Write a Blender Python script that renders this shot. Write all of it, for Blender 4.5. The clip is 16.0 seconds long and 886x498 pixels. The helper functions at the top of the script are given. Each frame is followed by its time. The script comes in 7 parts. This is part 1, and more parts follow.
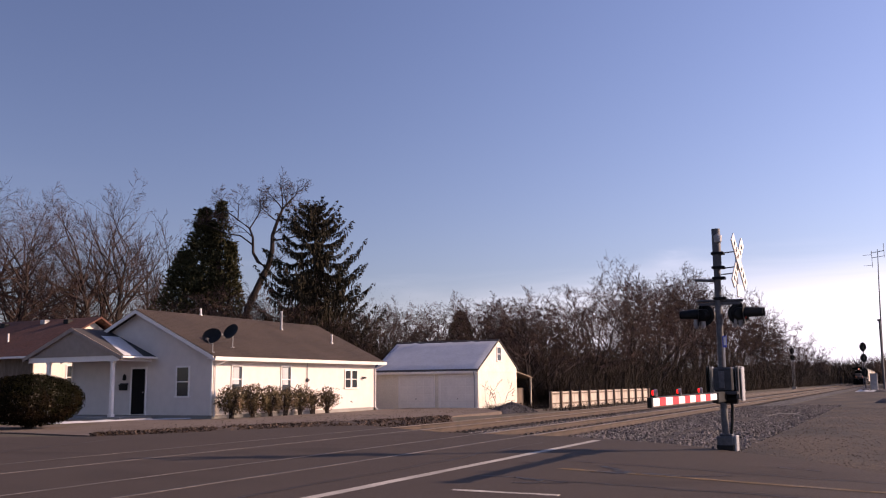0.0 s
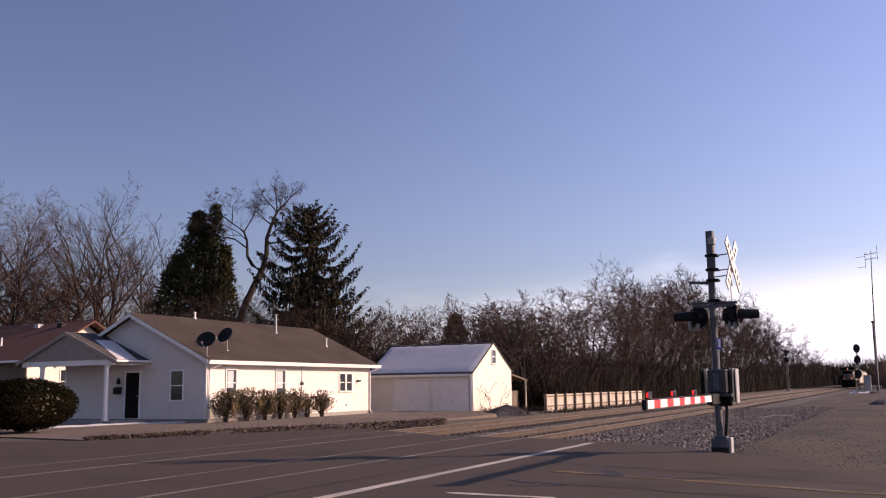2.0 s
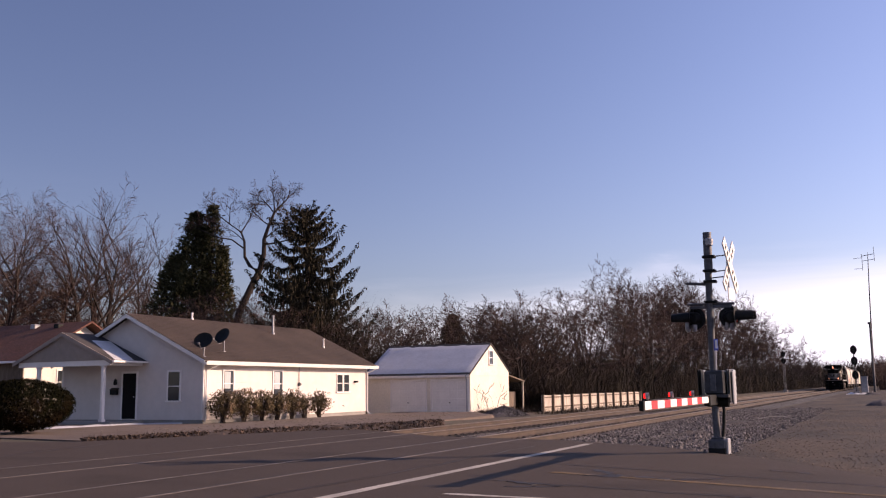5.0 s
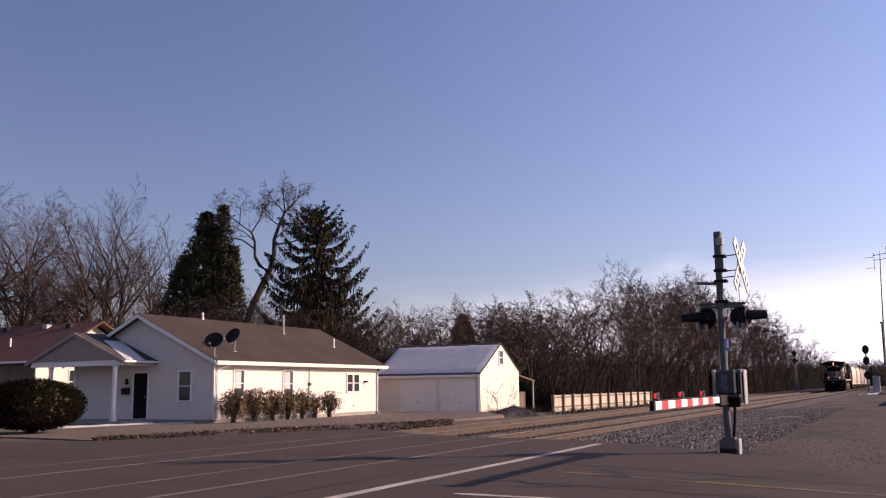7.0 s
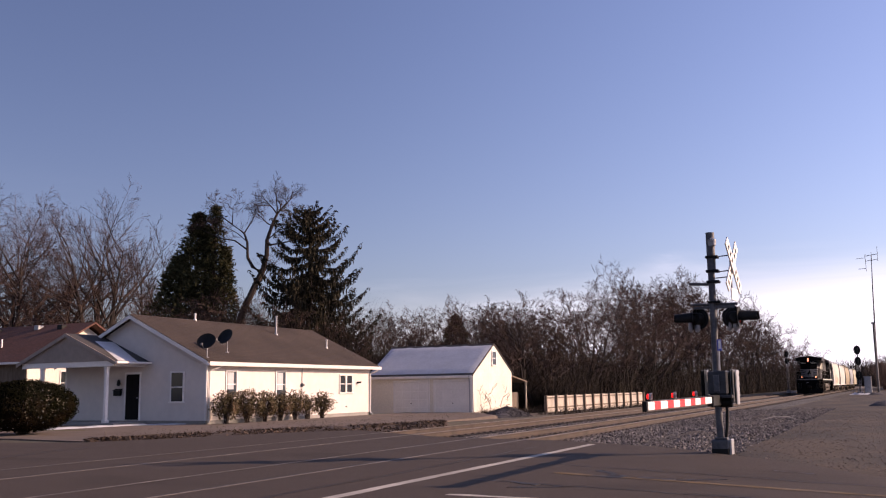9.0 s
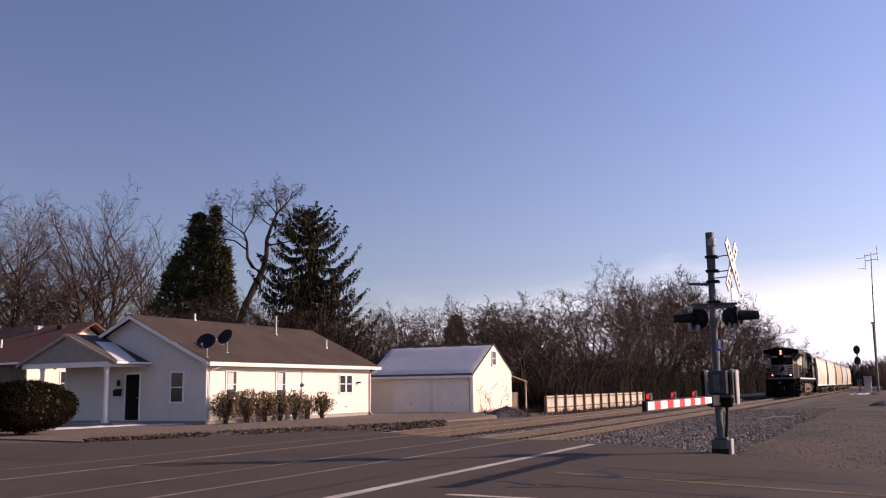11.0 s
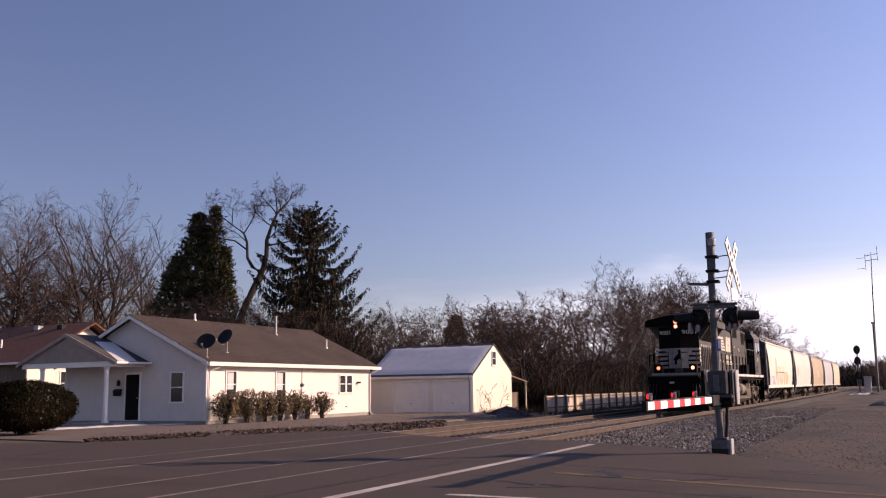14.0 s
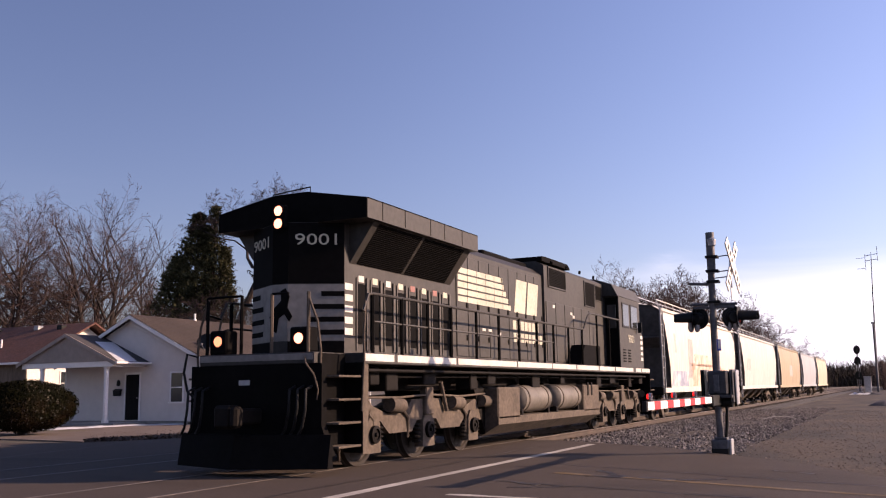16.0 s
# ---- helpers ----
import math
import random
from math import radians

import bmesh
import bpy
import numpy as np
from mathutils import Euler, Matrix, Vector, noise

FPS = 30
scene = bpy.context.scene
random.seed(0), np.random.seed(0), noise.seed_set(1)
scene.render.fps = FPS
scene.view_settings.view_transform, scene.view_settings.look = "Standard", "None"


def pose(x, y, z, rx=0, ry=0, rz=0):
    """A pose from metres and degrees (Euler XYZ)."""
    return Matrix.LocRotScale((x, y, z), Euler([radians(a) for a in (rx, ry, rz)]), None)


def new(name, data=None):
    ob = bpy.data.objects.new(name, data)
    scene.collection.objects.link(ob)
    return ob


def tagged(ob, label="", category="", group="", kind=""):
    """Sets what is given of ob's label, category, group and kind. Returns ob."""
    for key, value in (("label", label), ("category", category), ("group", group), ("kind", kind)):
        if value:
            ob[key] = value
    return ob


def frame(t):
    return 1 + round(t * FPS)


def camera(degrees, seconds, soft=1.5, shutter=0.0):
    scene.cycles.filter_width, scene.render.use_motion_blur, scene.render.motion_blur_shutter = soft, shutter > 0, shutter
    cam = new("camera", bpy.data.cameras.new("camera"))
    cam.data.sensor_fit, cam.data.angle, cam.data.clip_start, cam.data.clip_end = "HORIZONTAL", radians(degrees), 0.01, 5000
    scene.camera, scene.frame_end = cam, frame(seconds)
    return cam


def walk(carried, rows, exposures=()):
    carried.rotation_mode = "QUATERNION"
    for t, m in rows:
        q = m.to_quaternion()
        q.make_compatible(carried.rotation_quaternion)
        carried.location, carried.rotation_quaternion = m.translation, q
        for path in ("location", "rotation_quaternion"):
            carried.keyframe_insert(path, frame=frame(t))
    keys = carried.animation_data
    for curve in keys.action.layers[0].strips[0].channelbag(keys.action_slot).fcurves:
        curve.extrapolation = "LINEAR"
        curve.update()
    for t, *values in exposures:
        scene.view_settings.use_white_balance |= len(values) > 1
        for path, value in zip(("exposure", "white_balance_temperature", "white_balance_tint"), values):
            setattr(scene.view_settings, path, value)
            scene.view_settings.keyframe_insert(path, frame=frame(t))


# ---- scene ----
DEG = 52.19
EYE = (9.095, 0.0, 1.276)
cam = camera(DEG, 16.0, soft=1.15)


def aim(right, up, clock):
    """The camera's pose: the standing view turned a little to the right, up and clockwise (milliradians)."""
    base = Matrix.Translation(EYE) @ BASE.to_4x4()
    return base @ Matrix.Rotation(-right / 1000, 4, "Y") @ Matrix.Rotation(up / 1000, 4, "X") @ Matrix.Rotation(clock / 1000, 4, "Z")


BASE = pose(0, 0, 0, 90 + 8.804, 0, 26.0375).to_3x3() @ pose(0, 0, 0, 0, 0, -0.850).to_3x3()
SWAY = (
    (0, -6.07, -4.85, 2.91),
    (0.5, -5.49, -3.69, 2.78),
    (1, -4.76, -3.44, 1.13),
    (1.5, -1.72, -2.48, 1.15),
    (2, 0.03, -1.68, 0.76),
    (2.5, 1.09, -1.46, 1.13),
    (3, 1.82, -0.82, 0.61),
    (3.5, 3.82, -0.07, 0.33),
    (4, 3.65, -0.49, 1.28),
    (6.5, -0.19, -0.74, 2.35),
    (7, -8.05, -0.85, 0.45),
    (7.5, -4.47, -0.52, 1.42),
    (8, -3.68, -0.82, 1.88),
    (8.5, -3.52, -0.94, 2.43),
    (9, -0.25, -0.04, 0.50),
    (11.5, 0.00, 0.00, 0.00),
    (12, 0.00, 0.00, 0.00),
    (12.5, 0.00, 0.00, 0.00),
    (13, 0.00, 0.00, 0.00),
    (13.5, 0.00, 0.00, 0.00),
    (14, 0.00, 0.00, 0.00),
    (14.5, 0.00, 0.00, 0.00),
    (15, 0.00, 0.00, 0.00),
    (15.5, 0.00, 0.00, 0.00),
    (16, 0.00, 0.00, 0.00),
)
walk(cam, [(t, aim(*a)) for t, *a in SWAY], exposures=[(0, 0.38, 6850, 42), (15.5, 0.38, 6850, 42), (16, 0.58, 6850, 42)])

# ---- light: low winter sun, clear sky ----
SUN = Vector((math.cos(radians(30)) * math.cos(radians(20.8)), math.sin(radians(30)) * math.cos(radians(20.8)), math.sin(radians(20.8))))
world = bpy.data.worlds.new("world")
scene.world = world
world.use_nodes = True
wt = world.node_tree
sky = wt.nodes.new("ShaderNodeTexSky")
sky.sky_type, sky.sun_disc = "NISHITA", False
sky.sun_elevation, sky.sun_rotation = math.asin(SUN.z), math.atan2(SUN.x, SUN.y)
sky.air_density, sky.dust_density, sky.ozone_density = 1.05, 0.9, 3.45
wt.nodes["Background"].inputs[1].default_value = 0.10
# thin haze and cirrus low in the sky, thicker towards the sun
way = wt.nodes.new("ShaderNodeTexCoord")
flat = wt.nodes.new("ShaderNodeMapping")
flat.inputs["Scale"].default_value = (1.6, 1.6, 11.0)
cirrus = wt.nodes.new("ShaderNodeTexNoise")
cirrus.inputs["Scale"].default_value, cirrus.inputs["Detail"].default_value, cirrus.inputs["Distortion"].default_value = 1.7, 6.0, 0.6
wt.links.new(way.outputs["Generated"], flat.inputs[0])
wt.links.new(flat.outputs[0], cirrus.inputs["Vector"])
axes = wt.nodes.new("ShaderNodeSeparateXYZ")
wt.links.new(way.outputs["Generated"], axes.inputs[0])
sunward = wt.nodes.new("ShaderNodeVectorMath")
sunward.operation = "DOT_PRODUCT"
sunward.inputs[1].default_value = SUN
wt.links.new(way.outputs["Generated"], sunward.inputs[0])


def world_range(sock, a, c, lo, hi):
    r = wt.nodes.new("ShaderNodeMapRange")
    r.interpolation_type = "SMOOTHSTEP"
    for i, v in enumerate((a, c, lo, hi)):
        r.inputs[i + 1].default_value = v
    wt.links.new(sock, r.inputs[0])
    return r.outputs[0]


def world_times(a, c):
    k = wt.nodes.new("ShaderNodeMath")
    k.operation = "MULTIPLY"
    wt.links.new(a, k.inputs[0])
    wt.links.new(c, k.inputs[1])
    return k.outputs[0]


def world_sum(a, c, k):
    """a + c * k"""
    q = wt.nodes.new("ShaderNodeMath")
    q.operation = "MULTIPLY_ADD"
    wt.links.new(c, q.inputs[0])
    q.inputs[1].default_value = k
    wt.links.new(a, q.inputs[2])
    return q.outputs[0]


# the clear sky grows brighter towards the sun
glare = wt.nodes.new("ShaderNodeVectorMath")
glare.operation = "SCALE"
wt.links.new(sky.outputs[0], glare.inputs[0])
wt.links.new(world_range(sunward.outputs["Value"], -0.45, 0.75, 0.76, 1.38), glare.inputs["Scale"])
# a pale bank of haze hugs the horizon, its ragged top higher on the sun's side
ragged = world_sum(world_sum(axes.outputs[2], sunward.outputs["Value"], -0.105), cirrus.outputs["Fac"], -0.11)
low_bank = world_times(world_range(ragged, -0.060, 0.055, 1.0, 0.0), world_range(sunward.outputs["Value"], -0.35, 0.35, 0.55, 1.0))
wisps = world_times(world_times(world_range(axes.outputs[2], 0.10, 0.24, 1.0, 0.0), world_range(cirrus.outputs["Fac"], 0.55, 0.72, 0.0, 0.35)), world_range(sunward.outputs["Value"], -0.1, 0.35, 0.2, 1.0))
thin = wt.nodes.new("ShaderNodeMix")
thin.data_type = "RGBA"
thin.inputs[7].default_value = (7.2, 8.7, 9.6, 1)
wt.links.new(wisps, thin.inputs[0])
wt.links.new(glare.outputs["Vector"], thin.inputs[6])
veil = wt.nodes.new("ShaderNodeMix")
veil.data_type = "RGBA"
veil.inputs[7].default_value = (8.6, 9.8, 9.9, 1)
wt.links.new(low_bank, veil.inputs[0])
wt.links.new(thin.outputs[2], veil.inputs[6])
wt.links.new(veil.outputs[2], wt.nodes["Background"].inputs[0])
sun = new("sun", bpy.data.lights.new("sun", "SUN"))
sun.data.energy, sun.data.angle, sun.data.color = 5.0, radians(0.55), (1.0, 0.85, 0.56)
sun.matrix_basis = SUN.to_track_quat("Z", "Y").to_matrix().to_4x4()


# ---- materials ----
def material(name, colour, rough=0.7, metal=0.0, vary=0.25, grain=30.0, stain=1.2, bump=0.0, bump_scale=None, second=None, mix=0.5, piece=0.0, stretch=(1, 1, 1), spec=0.35):
    """A worn surface: grain and stains in two sizes, a second colour in patches, relief, and a tint for each piece."""
    m = bpy.data.materials.new(name)
    m.use_nodes = True
    nt = m.node_tree
    b = nt.nodes["Principled BSDF"]
    b.inputs["Roughness"].default_value, b.inputs["Metallic"].default_value = rough, metal
    b.inputs["Specular IOR Level"].default_value = spec
    tc = nt.nodes.new("ShaderNodeTexCoord")
    mp = nt.nodes.new("ShaderNodeMapping")
    mp.inputs["Scale"].default_value = stretch
    nt.links.new(tc.outputs["Object"], mp.inputs[0])

    def noise_tex(scale, detail=4.0):
        n = nt.nodes.new("ShaderNodeTexNoise")
        n.inputs["Scale"].default_value, n.inputs["Detail"].default_value = scale, detail
        nt.links.new(mp.outputs[0], n.inputs["Vector"])
        return n.outputs["Fac"]

    def ramp(fac, lo, hi, a=0.0, c=1.0):
        r = nt.nodes.new("ShaderNodeMapRange")
        for i, v in enumerate((lo, hi, a, c)):
            r.inputs[i + 1].default_value = v
        nt.links.new(fac, r.inputs[0])
        return r.outputs[0]

    def blend(kind, fac, a, c):
        x = nt.nodes.new("ShaderNodeMix")
        x.data_type, x.blend_type = "RGBA", kind
        for sock, v in ((x.inputs[0], fac), (x.inputs[6], a), (x.inputs[7], c)):
            if isinstance(v, (int, float)):
                sock.default_value = v
            elif isinstance(v, tuple):
                sock.default_value = (*v, 1)
            else:
                nt.links.new(v, sock)
        return x.outputs[2]

    big, fine = noise_tex(stain, 5.0), noise_tex(grain, 3.0)
    col = tuple(colour)
    if second:
        col = blend("MIX", ramp(big, mix - 0.08, mix + 0.08), col, tuple(second))
    k = nt.nodes.new("ShaderNodeMath")
    k.operation = "MULTIPLY"
    nt.links.new(ramp(big, 0.3, 0.7, 1 - vary, 1 + vary * 0.6), k.inputs[0])
    nt.links.new(ramp(fine, 0.3, 0.7, 1 - vary * 0.8, 1 + vary * 0.8), k.inputs[1])
    fac = k.outputs[0]
    if piece:
        oi = nt.nodes.new("ShaderNodeObjectInfo")
        k2 = nt.nodes.new("ShaderNodeMath")
        k2.operation = "MULTIPLY"
        nt.links.new(fac, k2.inputs[0])
        nt.links.new(ramp(oi.outputs["Random"], 0, 1, 1 - piece, 1 + piece), k2.inputs[1])
        fac = k2.outputs[0]
    cc = nt.nodes.new("ShaderNodeCombineColor")
    for i in range(3):
        nt.links.new(fac, cc.inputs[i])
    nt.links.new(blend("MULTIPLY", 1.0, col, cc.outputs[0]), b.inputs["Base Color"])
    if bump:
        bp = nt.nodes.new("ShaderNodeBump")
        bp.inputs["Strength"].default_value, bp.inputs["Distance"].default_value = 1.0, bump
        nt.links.new(noise_tex(bump_scale or grain, 4.0), bp.inputs["Height"])
        nt.links.new(bp.outputs[0], b.inputs["Normal"])
    return m


def island_tint(m, spread):
    """Vary the base colour from one loose bit of the mesh to the next."""
    nt = m.node_tree
    b = nt.nodes["Principled BSDF"]
    old = b.inputs["Base Color"].links[0].from_socket
    g = nt.nodes.new("ShaderNodeNewGeometry")
    r = nt.nodes.new("ShaderNodeMapRange")
    r.inputs[3].default_value, r.inputs[4].default_value = 1 - spread, 1 + spread
    nt.links.new(g.outputs["Random Per Island"], r.inputs[0])
    cc = nt.nodes.new("ShaderNodeCombineColor")
    for i in range(3):
        nt.links.new(r.outputs[0], cc.inputs[i])
    x = nt.nodes.new("ShaderNodeMix")
    x.data_type, x.blend_type = "RGBA", "MULTIPLY"
    x.inputs[0].default_value = 1.0
    nt.links.new(old, x.inputs[6])
    nt.links.new(cc.outputs[0], x.inputs[7])
    nt.links.new(x.outputs[2], b.inputs["Base Color"])
    return m


def glowing(name, colour, strength):
    m = bpy.data.materials.new(name)
    m.use_nodes = True
    b = m.node_tree.nodes["Principled BSDF"]
    b.inputs["Base Color"].default_value = (*colour, 1)
    b.inputs["Emission Color"].default_value = (*colour, 1)
    b.inputs["Emission Strength"].default_value = strength
    return m


def glass(name, tint=(0.03, 0.035, 0.04)):
    m = bpy.data.materials.new(name)
    m.use_nodes = True
    b = m.node_tree.nodes["Principled BSDF"]
    b.inputs["Base Color"].default_value = (*tint, 1)
    b.inputs["Roughness"].default_value = 0.06
    b.inputs["IOR"].default_value = 1.5
    return m


ASPHALT = material("asphalt", (0.072, 0.054, 0.044), 0.85, spec=0.2, vary=0.36, grain=45, stain=0.55, bump=0.006, bump_scale=60, second=(0.052, 0.039, 0.032), mix=0.53, stretch=(0.4, 1, 1))
DIRT = material("dirt", (0.095, 0.072, 0.056), 0.95, vary=0.35, grain=14, stain=0.25, bump=0.03, bump_scale=9, second=(0.07, 0.062, 0.038), mix=0.52)
LOT = material("gravel lot", (0.040, 0.030, 0.025), 0.95, vary=0.45, grain=16, stain=0.45, bump=0.03, bump_scale=14, second=(0.052, 0.036, 0.025), mix=0.52, stretch=(1, 0.45, 1))
DRIVE = material("gravel drive", (0.145, 0.111, 0.092), 0.95, vary=0.26, grain=10, stain=0.4, bump=0.02, bump_scale=9, second=(0.100, 0.074, 0.058), mix=0.57)
VERGE = material("verge soil", (0.062, 0.044, 0.035), 0.95, vary=0.45, grain=10, stain=1.1, bump=0.05, bump_scale=7)
GRASS = material("winter grass", (0.12, 0.10, 0.05), 0.95, vary=0.35, grain=20, stain=0.6, bump=0.03)
BALLAST = material("ballast", (0.085, 0.078, 0.076), 0.9, vary=0.5, grain=22, stain=1.0, bump=0.05, bump_scale=18)
STONE = island_tint(material("ballast stone", (0.148, 0.132, 0.127), 0.85, vary=0.25, grain=30, stain=2), 0.6)
SNOW = material("old snow", (0.52, 0.52, 0.54), 0.6, vary=0.08, grain=8, stain=1.5, bump=0.006, bump_scale=3)
TIE = material("weathered tie", (0.050, 0.038, 0.030), 0.9, vary=0.4, grain=14, stain=2, bump=0.01, piece=0.35, stretch=(0.2, 1, 1))
RAIL_SIDE = material("rusty rail", (0.060, 0.041, 0.031), 0.75, vary=0.35, grain=25, stain=2)
RAIL_TOP = material("worn rail head", (0.135, 0.112, 0.096), 0.55, metal=0.3, vary=0.5, grain=7, stain=0.9)
LINE = material("worn road paint", (0.40, 0.37, 0.33), 0.8, vary=0.25, grain=18, stain=1.2)
YELLOW = material("worn yellow paint", (0.17, 0.105, 0.04), 0.8, vary=0.5, grain=14, stain=1.2, second=(0.085, 0.072, 0.065), mix=0.58)
FLANGE = material("dirt-filled flangeway", (0.050, 0.040, 0.034), 0.9, vary=0.4, grain=6, stain=0.8)
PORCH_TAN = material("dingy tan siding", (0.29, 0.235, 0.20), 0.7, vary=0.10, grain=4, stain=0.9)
TAR = material("tar seam", (0.025, 0.022, 0.022), 0.6, vary=0.3, grain=20)
SIDING = material("white siding", (0.63, 0.57, 0.525), 0.65, vary=0.05, grain=3, stain=0.6)
WHITE = material("white trim", (0.76, 0.72, 0.68), 0.45, vary=0.05, grain=10, stain=1.5)
CREAM = material("cream block paint", (0.70, 0.64, 0.55), 0.75, vary=0.10, grain=10, stain=0.8, bump=0.004)
SHINGLE = material("brown shingles", (0.044, 0.031, 0.025), 0.9, vary=0.3, grain=18, stain=0.5, bump=0.01, stretch=(1, 1, 1))
RED_SHINGLE = material("reddish shingles", (0.150, 0.063, 0.044), 0.9, vary=0.4, grain=9, stain=0.7, bump=0.015, second=(0.105, 0.047, 0.035), mix=0.5)
DARK = material("dark shingles", (0.05, 0.045, 0.045), 0.9, vary=0.3, grain=18, stain=0.8)
DOOR_BLACK = material("black door", (0.008, 0.007, 0.007), 0.7, spec=0.1, vary=0.2)
PANE = glass("window glass")
CURTAIN = material("drawn curtain", (0.45, 0.45, 0.46), 0.9, vary=0.1, grain=10, stretch=(8, 8, 1))
CONCRETE = material("concrete", (0.30, 0.28, 0.26), 0.9, vary=0.2, grain=20, stain=1.2, bump=0.004)
GALV = material("galvanised steel", (0.34, 0.34, 0.35), 0.5, metal=0.5, vary=0.15, grain=12, stain=3)
STEEL = material("grey painted steel", (0.10, 0.10, 0.107), 0.55, metal=0.2, vary=0.25, grain=15, stain=3)
BLACK = material("black paint", (0.010, 0.010, 0.010), 0.55, spec=0.2, vary=0.3, grain=10, stain=1.5)
GATE_WHITE = material("white reflective band", (0.80, 0.79, 0.78), 0.5, vary=0.06, grain=10)
GATE_RED = material("red reflective band", (0.62, 0.03, 0.035), 0.5, vary=0.08, grain=10)
BARK = material("bark", (0.036, 0.026, 0.022), 0.9, vary=0.35, grain=8, stain=1.0, piece=0.25, bump=0.02, stretch=(1, 1, 0.3))
TWIG = material("twigs", (0.064, 0.038, 0.030), 0.9, vary=0.3, grain=6, stain=0.4, piece=0.3)
NEEDLE = island_tint(material("conifer needles", (0.052, 0.050, 0.024), 0.9, spec=0.1, vary=0.35, grain=5, stain=0.5, piece=0.2), 0.4)
SPRUCE = island_tint(material("spruce needles", (0.032, 0.028, 0.018), 0.9, spec=0.1, vary=0.35, grain=5, stain=0.5), 0.4)
LEAF = island_tint(material("hedge leaves", (0.095, 0.072, 0.036), 0.8, spec=0.15, vary=0.4, grain=6, stain=1.5, second=(0.135, 0.085, 0.055), mix=0.55), 0.5)
BOXLEAF = island_tint(material("box leaves", (0.0075, 0.0075, 0.0035), 0.95, spec=0.02, vary=0.35, grain=6, stain=1.0, second=(0.014, 0.009, 0.005), mix=0.57), 0.5)
BRUSH = island_tint(material("dry brush", (0.030, 0.019, 0.013), 0.9, vary=0.35, grain=4, stain=0.2, second=(0.021, 0.017, 0.010), mix=0.55), 0.45)
LITTER = island_tint(material("dead leaves", (0.105, 0.070, 0.050), 0.9, vary=0.4, grain=8, stain=1.2), 0.6)
LOT_STONE = island_tint(material("lot stone", (0.145, 0.118, 0.098), 0.9, vary=0.25, grain=30, stain=2), 0.5)
WOOD = material("grey fence wood", (0.50, 0.43, 0.36), 0.85, vary=0.2, grain=12, stain=1.2, piece=0.12, stretch=(1, 1, 0.2))
OLDWOOD = material("old brown wood", (0.17, 0.13, 0.10), 0.9, vary=0.3, grain=12, stain=1, stretch=(1, 1, 0.2))
COAL = material("dark gravel", (0.06, 0.055, 0.06), 0.9, vary=0.4, grain=14, stain=2, bump=0.05)


